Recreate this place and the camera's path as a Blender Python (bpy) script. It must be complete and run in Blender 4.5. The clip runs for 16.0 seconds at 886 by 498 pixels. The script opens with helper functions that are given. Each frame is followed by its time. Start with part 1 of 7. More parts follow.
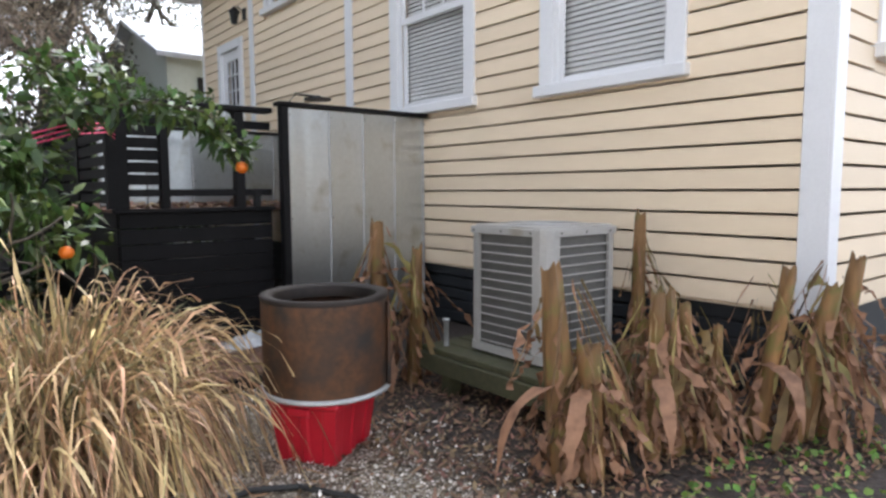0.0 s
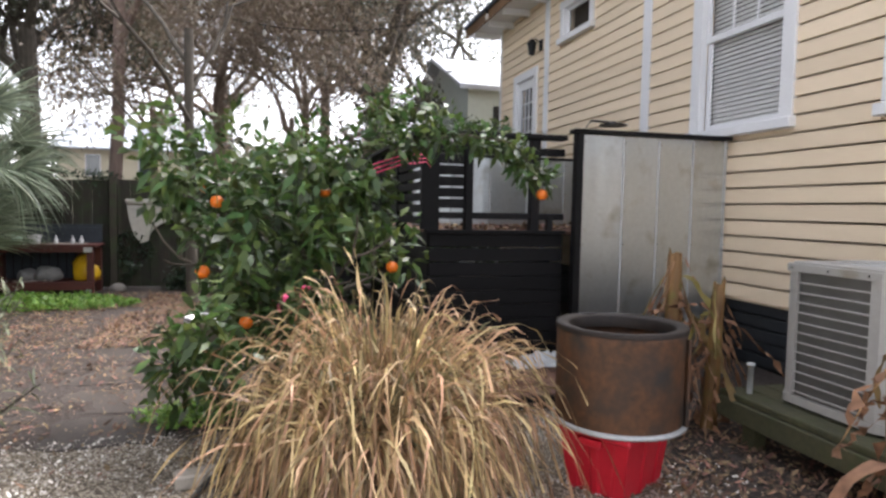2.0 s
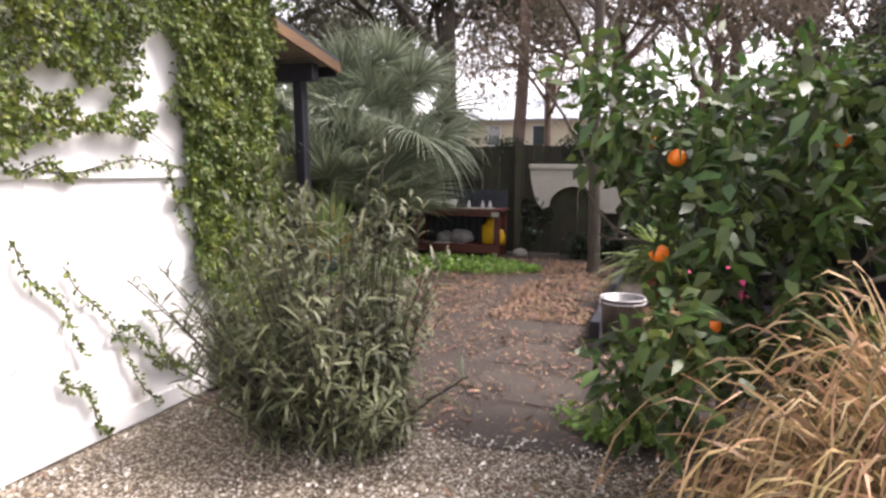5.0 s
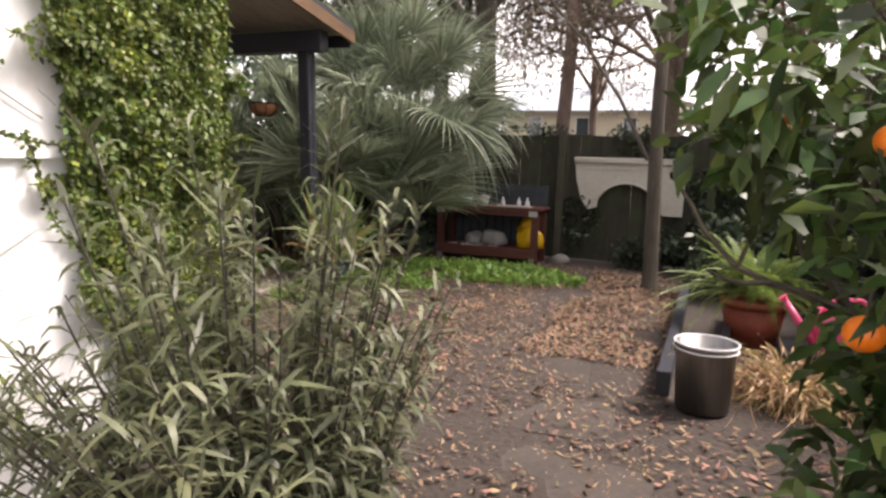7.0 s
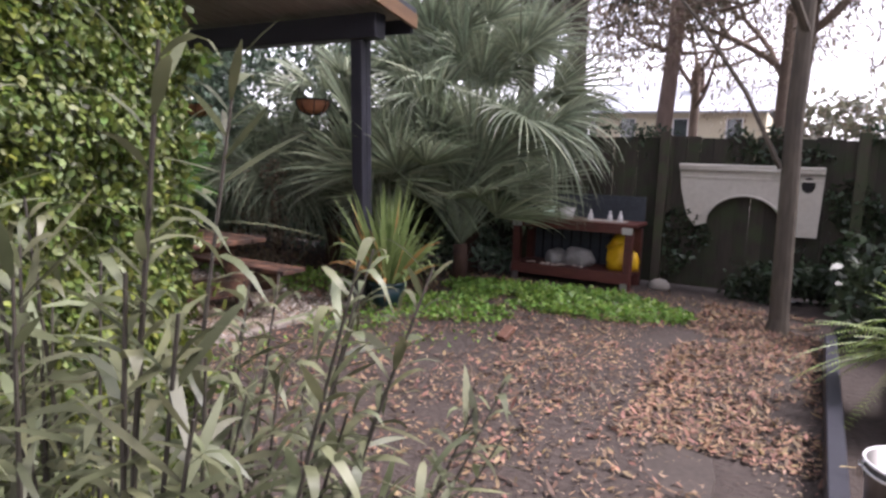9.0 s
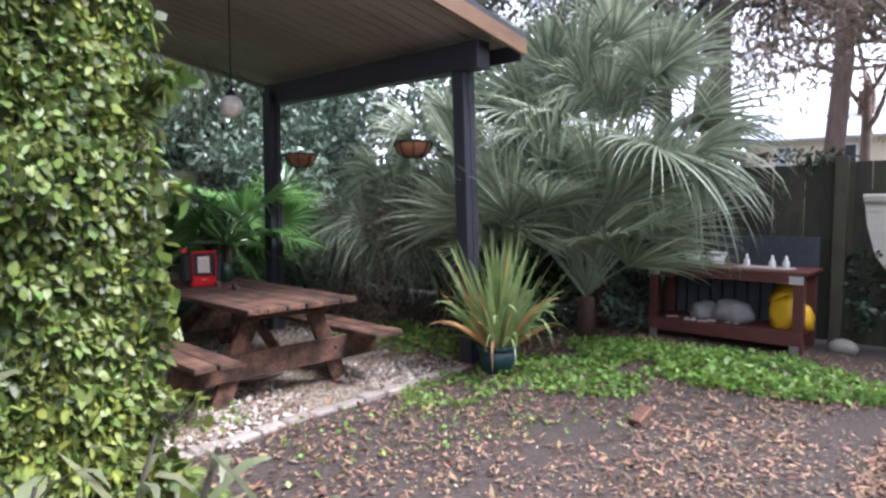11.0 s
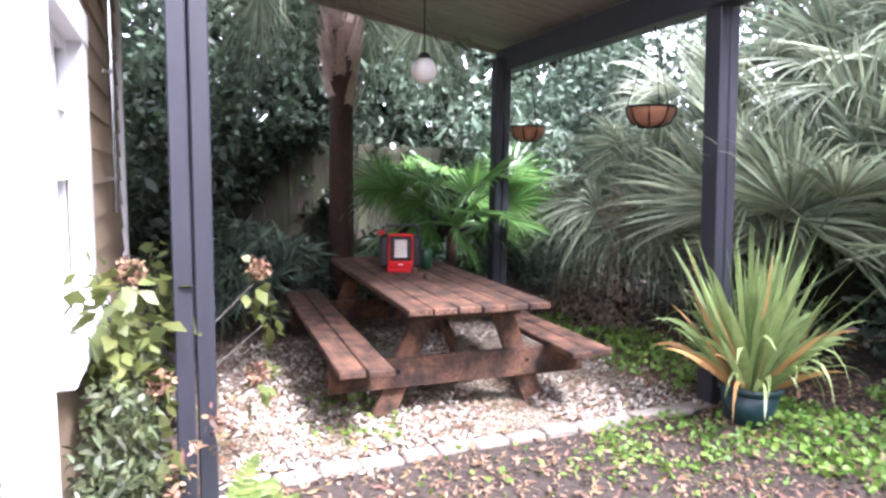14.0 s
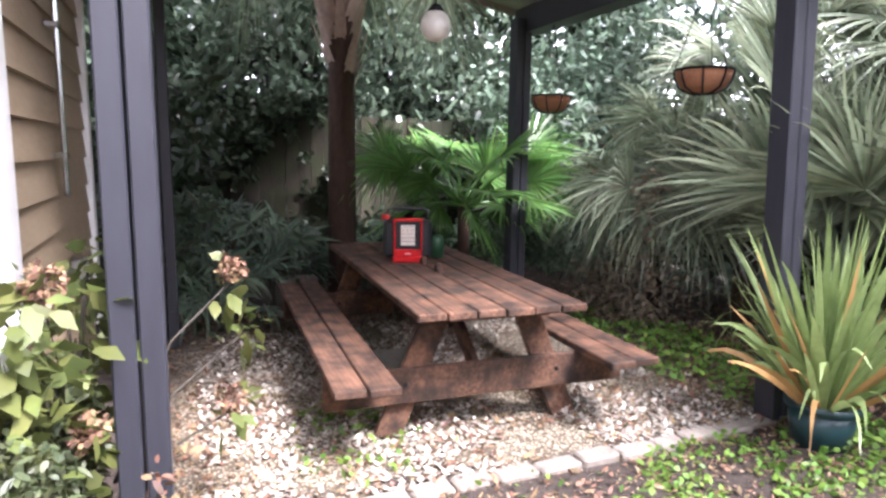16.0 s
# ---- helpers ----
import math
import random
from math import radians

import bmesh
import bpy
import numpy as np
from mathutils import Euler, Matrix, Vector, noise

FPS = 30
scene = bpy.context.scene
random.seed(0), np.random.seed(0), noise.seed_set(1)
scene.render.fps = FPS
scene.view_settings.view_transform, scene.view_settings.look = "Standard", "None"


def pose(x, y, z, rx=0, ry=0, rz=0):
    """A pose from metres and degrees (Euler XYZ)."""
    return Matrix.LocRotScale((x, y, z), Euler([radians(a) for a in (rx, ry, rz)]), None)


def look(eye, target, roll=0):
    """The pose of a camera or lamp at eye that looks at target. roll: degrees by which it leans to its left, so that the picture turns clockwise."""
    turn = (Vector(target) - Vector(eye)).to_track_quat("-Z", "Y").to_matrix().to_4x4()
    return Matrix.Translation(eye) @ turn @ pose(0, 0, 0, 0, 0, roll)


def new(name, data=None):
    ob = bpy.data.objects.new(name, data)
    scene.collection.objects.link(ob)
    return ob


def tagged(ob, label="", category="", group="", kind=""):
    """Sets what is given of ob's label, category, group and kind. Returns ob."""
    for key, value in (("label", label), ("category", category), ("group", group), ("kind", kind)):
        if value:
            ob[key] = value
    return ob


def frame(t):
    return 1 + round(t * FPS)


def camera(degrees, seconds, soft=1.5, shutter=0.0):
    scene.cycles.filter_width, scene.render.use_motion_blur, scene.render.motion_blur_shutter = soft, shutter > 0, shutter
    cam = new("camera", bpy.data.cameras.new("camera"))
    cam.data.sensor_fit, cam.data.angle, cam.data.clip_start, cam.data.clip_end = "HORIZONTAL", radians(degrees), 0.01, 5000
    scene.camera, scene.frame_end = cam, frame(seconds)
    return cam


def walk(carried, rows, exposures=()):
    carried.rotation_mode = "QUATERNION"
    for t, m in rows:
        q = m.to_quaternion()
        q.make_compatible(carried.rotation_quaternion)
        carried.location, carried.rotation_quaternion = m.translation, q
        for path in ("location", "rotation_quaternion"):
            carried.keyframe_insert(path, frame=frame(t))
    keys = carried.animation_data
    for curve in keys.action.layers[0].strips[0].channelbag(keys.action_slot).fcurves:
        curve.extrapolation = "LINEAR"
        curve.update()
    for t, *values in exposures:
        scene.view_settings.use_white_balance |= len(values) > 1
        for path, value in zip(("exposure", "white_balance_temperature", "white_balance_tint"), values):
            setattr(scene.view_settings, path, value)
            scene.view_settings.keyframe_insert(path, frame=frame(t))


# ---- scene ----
# Camera and walk
cam = camera(69.7, 16.0, 2.7)
PATH = [
    (0.0, 0.013, 0.011, 1.383, -5.36, 0.29, -38.97),
    (0.5, -0.035, -0.015, 1.404, -5.13, -0.09, -33.82),
    (1.0, -0.063, 0.047, 1.400, -5.02, -0.59, -27.58),
    (1.5, -0.075, 0.056, 1.409, -4.25, -0.65, -21.55),
    (2.0, -0.116, 0.051, 1.424, -3.63, -1.05, -14.52),
    (2.5, -0.164, 0.016, 1.424, -3.25, -1.26, -4.62),
    (3.0, -0.175, -0.006, 1.426, -3.63, -0.21, 3.84),
    (3.5, -0.210, 0.193, 1.418, -3.75, -0.79, 9.37),
    (4.0, -0.335, 0.607, 1.419, -4.16, 0.13, 12.01),
    (4.5, -0.474, 0.848, 1.393, -6.52, 0.48, 15.74),
    (7.0, -0.865, 2.381, 1.363, -7.79, -1.69, 21.96),
    (7.5, -1.062, 2.731, 1.392, -8.45, 0.90, 19.47),
    (8.0, -1.100, 3.040, 1.386, -6.39, -1.16, 24.00),
    (8.5, -1.129, 3.233, 1.410, -7.50, -1.85, 28.04),
    (9.0, -1.211, 3.515, 1.402, -7.80, -2.07, 29.67),
    (9.5, -1.354, 3.732, 1.415, -4.61, -1.52, 34.41),
    (12.0, -1.547, 4.765, 1.421, -6.89, 0.33, 53.41),
    (12.5, -1.600, 5.015, 1.432, -7.38, -1.03, 64.94),
    (13.0, -1.616, 5.193, 1.427, -7.95, 0.10, 65.95),
    (13.5, -1.785, 5.293, 1.451, -4.23, -1.09, 66.96),
    (14.0, -1.919, 5.365, 1.443, -6.31, -0.89, 67.29),
    (14.5, -2.029, 5.437, 1.464, -5.17, -1.43, 68.48),
    (15.0, -2.167, 5.533, 1.473, -6.45, -1.93, 70.88),
    (15.5, -2.286, 5.578, 1.460, -8.50, -2.08, 71.08),
    (16.0, -2.517, 5.563, 1.445, -8.46, -0.89, 67.86),
]
EXPOSURES = [(0, 2.25, 6050, 12), (2.5, 2.2, 6300, 15), (3.2, 2.2, 6300, 16), (4.0, 2.2, 6500, 20), (4.7, 2.15, 6600, 22), (7.0, 2.1, 7050, 20), (8.0, 1.95, 6850, 28), (9.7, 2.32, 5900, 25), (12.0, 2.85, 5700, 19), (13.0, 3.2, 5700, 24), (14.0, 3.6, 5800, 25), (15.0, 3.5, 5950, 26), (16, 3.4, 6050, 22)]
walk(cam, [(t, pose(x, y, z, 90 + pitch, roll, yaw)) for t, x, y, z, pitch, roll, yaw in PATH], EXPOSURES)

# World: a bright overcast sky, with a weak wide sun
world = bpy.data.worlds.new("overcast")
scene.world = world
world.use_nodes = True
wn, wl = world.node_tree.nodes, world.node_tree.links
sky = wn.new("ShaderNodeTexSky")
sky.sky_type, sky.sun_disc = "NISHITA", False
sky.sun_elevation, sky.sun_rotation = radians(55), radians(60)
sky.dust_density, sky.ozone_density, sky.air_density = 2.0, 0.5, 1.0
bw = wn.new("ShaderNodeRGBToBW")
cloud = wn.new("ShaderNodeMix")
cloud.data_type = "RGBA"
cloud.inputs["Factor"].default_value = 0.85
wl.new(sky.outputs["Color"], bw.inputs["Color"])
wl.new(sky.outputs["Color"], cloud.inputs["A"])
wl.new(bw.outputs["Val"], cloud.inputs["B"])
wl.new(cloud.outputs["Result"], wn["Background"].inputs["Color"])
wn["Background"].inputs["Strength"].default_value = 0.15
sun = new("sun", bpy.data.lights.new("sun", "SUN"))
sun.data.energy, sun.data.angle, sun.data.color = 1.4, radians(16), (1.0, 0.96, 0.9)
sun.matrix_world = look((9, 5, 15), (0, 0, 0))


# Materials
def material(name, colour, second=None, rough=0.7, metal=0.0, grain=30.0, blotch=2.0, mix=0.6, bump=0.3, depth=0.01, stretch=(1, 1, 1), vary=0.0, island=0.0, dirt=None, dirt_amount=0.3, spec=0.5, trans=0.0):
    """A procedural surface: two colours mixed by noise at two scales, with relief; vary: by object; island: by piece; dirt: a third colour in blotches."""
    m = bpy.data.materials.new(name)
    m.use_nodes = True
    n, l = m.node_tree.nodes, m.node_tree.links
    b = n["Principled BSDF"]
    b.inputs["Roughness"].default_value, b.inputs["Metallic"].default_value = rough, metal
    b.inputs["Specular IOR Level"].default_value = spec
    co = n.new("ShaderNodeTexCoord")
    mp = n.new("ShaderNodeMapping")
    mp.inputs["Scale"].default_value = stretch
    geo = n.new("ShaderNodeNewGeometry")
    l.new(co.outputs["Object"], mp.inputs["Vector"])
    fine, large = n.new("ShaderNodeTexNoise"), n.new("ShaderNodeTexNoise")
    fine.inputs["Scale"].default_value, large.inputs["Scale"].default_value = grain, blotch
    fine.inputs["Detail"].default_value, large.inputs["Detail"].default_value = 5, 4
    l.new(mp.outputs["Vector"], fine.inputs["Vector"])
    l.new(mp.outputs["Vector"], large.inputs["Vector"])
    second = second or tuple(c * 0.6 for c in colour)
    add = n.new("ShaderNodeMath")
    add.operation = "MULTIPLY_ADD"
    add.inputs[1].default_value = 0.5
    half = n.new("ShaderNodeMath")
    half.operation = "MULTIPLY"
    half.inputs[1].default_value = 0.5
    l.new(large.outputs["Fac"], half.inputs[0])
    l.new(fine.outputs["Fac"], add.inputs[0])
    l.new(half.outputs[0], add.inputs[2])
    ramp = n.new("ShaderNodeMapRange")
    ramp.inputs["From Min"].default_value, ramp.inputs["From Max"].default_value = 0.5 - 0.3 * mix, 0.5 + 0.3 * mix
    l.new(add.outputs[0], ramp.inputs["Value"])
    c = n.new("ShaderNodeMix")
    c.data_type = "RGBA"
    c.inputs["A"].default_value, c.inputs["B"].default_value = (*second, 1), (*colour, 1)
    l.new(ramp.outputs["Result"], c.inputs["Factor"])
    out = c.outputs["Result"]
    if dirt:
        spots = n.new("ShaderNodeTexNoise")
        spots.inputs["Scale"].default_value, spots.inputs["Detail"].default_value = blotch * 1.7 + 0.6, 6
        l.new(co.outputs["Object"], spots.inputs["Vector"])
        cut = n.new("ShaderNodeMapRange")
        cut.inputs["From Min"].default_value, cut.inputs["From Max"].default_value = 0.75 - dirt_amount, 0.85 - dirt_amount * 0.6
        l.new(spots.outputs["Fac"], cut.inputs["Value"])
        d = n.new("ShaderNodeMix")
        d.data_type = "RGBA"
        d.inputs["B"].default_value = (*dirt, 1)
        l.new(cut.outputs["Result"], d.inputs["Factor"])
        l.new(out, d.inputs["A"])
        out = d.outputs["Result"]
    if vary or island:
        hsv = n.new("ShaderNodeHueSaturation")
        v = n.new("ShaderNodeMapRange")
        amount = vary or island
        v.inputs["To Min"].default_value, v.inputs["To Max"].default_value = 1 - amount, 1 + amount
        if vary:
            info = n.new("ShaderNodeObjectInfo")
            l.new(info.outputs["Random"], v.inputs["Value"])
        else:
            l.new(geo.outputs["Random Per Island"], v.inputs["Value"])
            hue = n.new("ShaderNodeMapRange")
            hue.inputs["To Min"].default_value, hue.inputs["To Max"].default_value = 0.5 - 0.05 * amount, 0.5 + 0.05 * amount
            frac = n.new("ShaderNodeMath")
            frac.operation = "FRACT"
            times = n.new("ShaderNodeMath")
            times.operation = "MULTIPLY"
            times.inputs[1].default_value = 17.3
            l.new(geo.outputs["Random Per Island"], times.inputs[0])
            l.new(times.outputs[0], frac.inputs[0])
            l.new(frac.outputs[0], hue.inputs["Value"])
            l.new(hue.outputs["Result"], hsv.inputs["Hue"])
        l.new(v.outputs["Result"], hsv.inputs["Value"])
        l.new(out, hsv.inputs["Color"])
        out = hsv.outputs["Color"]
    l.new(out, b.inputs["Base Color"])
    if bump:
        bp = n.new("ShaderNodeBump")
        bp.inputs["Strength"].default_value, bp.inputs["Distance"].default_value = bump, depth
        l.new(add.outputs[0], bp.inputs["Height"])
        l.new(bp.outputs["Normal"], b.inputs["Normal"])
    if trans:
        t = n.new("ShaderNodeBsdfTranslucent")
        l.new(out, t.inputs["Color"])
        s = n.new("ShaderNodeMixShader")
        s.inputs["Fac"].default_value = trans
        l.new(b.outputs["BSDF"], s.inputs[1])
        l.new(t.outputs["BSDF"], s.inputs[2])
        l.new(s.outputs["Shader"], n["Material Output"].inputs["Surface"])
    return m


def leafy(name, colour, second, island=0.45, rough=0.5, trans=0.3):
    return material(name, colour, second, rough=rough, grain=14, blotch=0.9, mix=0.7, bump=0.15, depth=0.003, island=island, trans=trans)


SIDING = material("cream_paint", (0.86, 0.71, 0.52), (0.80, 0.65, 0.465), rough=0.55, grain=60, blotch=1.2, bump=0.12, depth=0.004, stretch=(1, 0.15, 1), vary=0.05, mix=0.9)
TAUPE = material("taupe_paint", (0.33, 0.25, 0.17), (0.25, 0.19, 0.13), rough=0.65, grain=50, blotch=1.5, bump=0.2, depth=0.004, vary=0.08, stretch=(0.2, 1, 1))
WHITE = material("white_paint", (0.80, 0.80, 0.81), (0.72, 0.72, 0.73), rough=0.45, grain=50, blotch=2, bump=0.08, depth=0.003, mix=0.8)
WALLWHITE = material("white_wall_paint", (0.82, 0.82, 0.81), (0.74, 0.74, 0.73), rough=0.6, grain=60, blotch=1.2, bump=0.1, depth=0.004, dirt=(0.55, 0.52, 0.45), dirt_amount=0.12, mix=0.8)
BLACKWOOD = material("black_stained_wood", (0.010, 0.009, 0.010), (0.005, 0.005, 0.005), rough=0.65, grain=40, blotch=3, bump=0.4, depth=0.004, vary=0.3, spec=0.2)
NAVY = material("dark_blue_grey_paint", (0.030, 0.031, 0.042), (0.020, 0.021, 0.029), rough=0.5, grain=35, blotch=3, bump=0.25, depth=0.003, stretch=(1, 1, 0.15), vary=0.15)
SKIRT = material("dark_lattice_paint", (0.018, 0.021, 0.026), (0.008, 0.01, 0.012), rough=0.6, grain=30, blotch=2, bump=0.2)
GALV = material("galvanised_steel", (0.62, 0.65, 0.66), (0.46, 0.49, 0.50), rough=0.28, metal=0.9, grain=25, blotch=1.6, bump=0.06, depth=0.003, mix=0.9, dirt=(0.34, 0.33, 0.29), dirt_amount=0.2)
STEEL = material("bright_steel", (0.62, 0.63, 0.64), (0.5, 0.5, 0.5), rough=0.25, metal=1.0, grain=40, blotch=4, bump=0.05)
DULLSTEEL = material("dull_brushed_steel", (0.30, 0.29, 0.28), (0.19, 0.185, 0.18), rough=0.38, metal=0.9, grain=40, blotch=4, bump=0.06, stretch=(1, 1, 0.1))
RUST = material("rusted_steel", (0.155, 0.066, 0.028), (0.050, 0.030, 0.018), rough=0.6, metal=0.35, grain=28, blotch=2.6, bump=0.25, depth=0.003, dirt=(0.035, 0.03, 0.026), dirt_amount=0.3)
REDPLASTIC = material("red_plastic", (0.50, 0.010, 0.025), (0.40, 0.008, 0.02), rough=0.4, grain=30, blotch=2, bump=0.05)
ACGREY = material("grey_enamel", (0.40, 0.39, 0.365), (0.34, 0.33, 0.31), rough=0.5, metal=0.1, grain=40, blotch=2, bump=0.06, dirt=(0.28, 0.25, 0.19), dirt_amount=0.14)
ACDARK = material("coil_dark", (0.17, 0.165, 0.155), (0.10, 0.098, 0.092), rough=0.6, metal=0.4, grain=220, blotch=4, bump=0.4)
MOSSWOOD = material("mossy_wood", (0.075, 0.070, 0.032), (0.035, 0.037, 0.018), rough=0.85, grain=30, blotch=4, bump=0.5, dirt=(0.045, 0.055, 0.018), dirt_amount=0.2)
REDWOOD = material("weathered_red_wood", (0.190, 0.098, 0.062), (0.040, 0.021, 0.014), rough=0.82, grain=55, blotch=4.0, mix=0.45, bump=0.6, depth=0.004, stretch=(0.07, 1, 1), vary=0.28, dirt=(0.030, 0.020, 0.016), dirt_amount=0.36, spec=0.3)
MAROON = material("maroon_wood", (0.115, 0.03, 0.02), (0.055, 0.016, 0.012), rough=0.6, grain=30, blotch=3, bump=0.3, stretch=(0.2, 1, 1))
DECKWOOD = material("brown_deck_board", (0.16, 0.075, 0.045), (0.085, 0.042, 0.028), rough=0.7, grain=30, blotch=3, bump=0.3, vary=0.2)
FASCIA = material("brown_fascia", (0.22, 0.125, 0.06), (0.12, 0.07, 0.04), rough=0.7, grain=24, blotch=3, bump=0.3, stretch=(1, 0.15, 1))
CEILWOOD = material("grey_brown_boards", (0.37, 0.325, 0.29), (0.24, 0.205, 0.18), rough=0.7, grain=24, blotch=2, bump=0.2, stretch=(1, 0.12, 1))
FENCE = material("old_fence_wood", (0.056, 0.046, 0.033), (0.025, 0.021, 0.015), rough=0.85, grain=30, blotch=2.5, bump=0.5, stretch=(1, 1, 0.12), vary=0.35, dirt=(0.036, 0.046, 0.020), dirt_amount=0.33)
GLASS = material("window_glass", (0.05, 0.06, 0.065), (0.04, 0.05, 0.055), rough=0.04, grain=2, blotch=1, bump=0.0, spec=1.0)
BLIND = material("white_blind", (0.72, 0.72, 0.70), (0.65, 0.65, 0.63), rough=0.6, grain=30, blotch=3, bump=0.05)
# Near-black that stands for unlit depth; the shade is in the colour
SHADEPANEL = material("painted_dark_shade", (0.03, 0.03, 0.03), rough=0.9, bump=0)
TIN = material("tin_roof", (0.50, 0.53, 0.56), (0.38, 0.40, 0.43), rough=0.5, metal=0.3, grain=8, blotch=1, bump=0.05)
BARK = material("grey_bark", (0.125, 0.105, 0.08), (0.048, 0.04, 0.032), rough=0.9, grain=18, blotch=3, bump=0.8, depth=0.02, stretch=(1, 1, 0.25))
BARKRED = material("pinkish_bark", (0.27, 0.19, 0.155), (0.15, 0.105, 0.085), rough=0.9, grain=14, blotch=2, bump=0.6, depth=0.02, stretch=(1, 1, 0.3))
PALMBARK = material("brown_palm_trunk", (0.085, 0.045, 0.030), (0.035, 0.021, 0.016), rough=0.9, grain=30, blotch=4, bump=0.8, depth=0.015, stretch=(1, 1, 0.5))
BOOT = material("dry_palm_boot", (0.58, 0.48, 0.40), (0.34, 0.26, 0.21), rough=0.8, grain=20, blotch=4, bump=0.4, island=0.25)
TWIG = material("bare_twig", (0.24, 0.18, 0.14), (0.14, 0.105, 0.08), rough=0.9, grain=20, blotch=3, bump=0.3)
STEM = material("dark_stem", (0.05, 0.042, 0.03), (0.03, 0.026, 0.02), rough=0.8, grain=30, blotch=4, bump=0.2)
STRAW = leafy("dry_straw", (0.60, 0.425, 0.235), (0.28, 0.18, 0.085), island=0.6, rough=0.6, trans=0.2)
STRAWGREEN = leafy("fading_green_blade", (0.18, 0.16, 0.07), (0.10, 0.10, 0.045), island=0.35)
CITRUS = leafy("citrus_leaf", (0.100, 0.150, 0.036), (0.024, 0.052, 0.016), island=0.7, rough=0.42, trans=0.3)
WILLOW = leafy("grey_green_leaf", (0.172, 0.184, 0.098), (0.055, 0.068, 0.034), island=0.45, rough=0.5, trans=0.25)
FIG = leafy("creeping_fig_leaf", (0.165, 0.200, 0.040), (0.062, 0.105, 0.022), island=0.6, rough=0.5, trans=0.3)
FIGYOUNG = leafy("young_fig_leaf", (0.27, 0.30, 0.055), (0.13, 0.18, 0.032), island=0.45, rough=0.5, trans=0.35)
PALM = leafy("palm_leaf", (0.38, 0.425, 0.295), (0.145, 0.19, 0.122), island=0.5, rough=0.38, trans=0.25)
FANBRIGHT = leafy("bright_fan_leaf", (0.20, 0.38, 0.10), (0.10, 0.235, 0.06), island=0.3, rough=0.35, trans=0.3)
FLAX = leafy("flax_blade", (0.30, 0.42, 0.17), (0.125, 0.21, 0.072), island=0.45, rough=0.4, trans=0.3)
FLAXDRY = leafy("yellowed_blade", (0.50, 0.34, 0.12), (0.36, 0.22, 0.08), island=0.35)
FERN = leafy("fern_leaf", (0.25, 0.33, 0.09), (0.11, 0.17, 0.045), island=0.4, trans=0.3)
WEED = leafy("weed_leaf", (0.21, 0.35, 0.065), (0.105, 0.20, 0.036), island=0.45, trans=0.3)
HEDGE = leafy("hedge_leaf", (0.205, 0.275, 0.195), (0.065, 0.11, 0.072), island=0.6, rough=0.3, trans=0.2)
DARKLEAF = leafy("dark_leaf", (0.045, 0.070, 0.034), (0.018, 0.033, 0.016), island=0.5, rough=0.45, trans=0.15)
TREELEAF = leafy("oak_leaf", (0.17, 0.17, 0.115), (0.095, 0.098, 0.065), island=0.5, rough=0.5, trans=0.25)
# Darkened copy of oak_leaf: the crown's own shade is put into the colour
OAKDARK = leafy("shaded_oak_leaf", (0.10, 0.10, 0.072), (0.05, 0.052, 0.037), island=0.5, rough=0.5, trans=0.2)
BROWNLEAF = leafy("brown_treetop", (0.30, 0.235, 0.165), (0.19, 0.145, 0.10), island=0.4, trans=0.25)
WALLPLANT = leafy("wall_foot_leaf", (0.100, 0.120, 0.055), (0.030, 0.042, 0.022), island=0.6, trans=0.25)
HYDR = leafy("yellow_green_leaf", (0.15, 0.165, 0.045), (0.06, 0.09, 0.028), island=0.4, trans=0.35)
DRYLEAF = leafy("dry_banana_leaf", (0.45, 0.30, 0.135), (0.060, 0.037, 0.018), island=0.75, rough=0.7, trans=0.15)
STALK = material("banana_stalk", (0.32, 0.165, 0.055), (0.065, 0.036, 0.014), rough=0.7, grain=22, blotch=5, bump=0.5, stretch=(1, 1, 0.15), dirt=(0.14, 0.13, 0.03), dirt_amount=0.25)
LITTER = leafy("fallen_leaf", (0.30, 0.180, 0.105), (0.085, 0.052, 0.034), island=0.7, rough=0.7, trans=0.1)
SHELL = material("oyster_shell", (0.52, 0.46, 0.40), (0.26, 0.22, 0.18), rough=0.6, grain=60, blotch=9, bump=0.2, island=0.3)
SHELLWHITE = material("white_shell", (0.80, 0.76, 0.69), (0.48, 0.43, 0.37), rough=0.55, grain=60, blotch=9, bump=0.2, island=0.35)
SOOT = material("sooty_steel", (0.030, 0.021, 0.016), (0.010, 0.008, 0.007), rough=0.65, metal=0.3, grain=30, blotch=4, bump=0.2, depth=0.003)
ZINC = material("dull_zinc", (0.50, 0.51, 0.51), (0.36, 0.37, 0.37), rough=0.4, metal=0.35, grain=40, blotch=5, bump=0.05)
ORANGE = material("orange_peel", (0.80, 0.20, 0.012), (0.70, 0.15, 0.008), rough=0.4, grain=120, blotch=4, bump=0.2, depth=0.002)
TEAL = material("teal_glaze", (0.018, 0.055, 0.065), (0.012, 0.035, 0.045), rough=0.35, grain=20, blotch=4, bump=0.1)
TERRA = material("red_clay_pot", (0.28, 0.06, 0.03), (0.19, 0.04, 0.022), rough=0.6, grain=30, blotch=4, bump=0.1)
PINK = material("pink_plastic", (0.85, 0.12, 0.27), (0.74, 0.09, 0.21), rough=0.35, grain=30, blotch=2, bump=0.04)
COIR = material("coconut_fibre", (0.33, 0.15, 0.075), (0.20, 0.085, 0.045), rough=0.95, grain=90, blotch=6, bump=0.8)
BLACKMETAL = material("black_metal", (0.012, 0.012, 0.013), rough=0.45, metal=0.5, grain=40, blotch=3, bump=0.05)
HEATRED = material("red_enamel", (0.55, 0.012, 0.015), (0.45, 0.01, 0.012), rough=0.35, grain=40, blotch=3, bump=0.03)
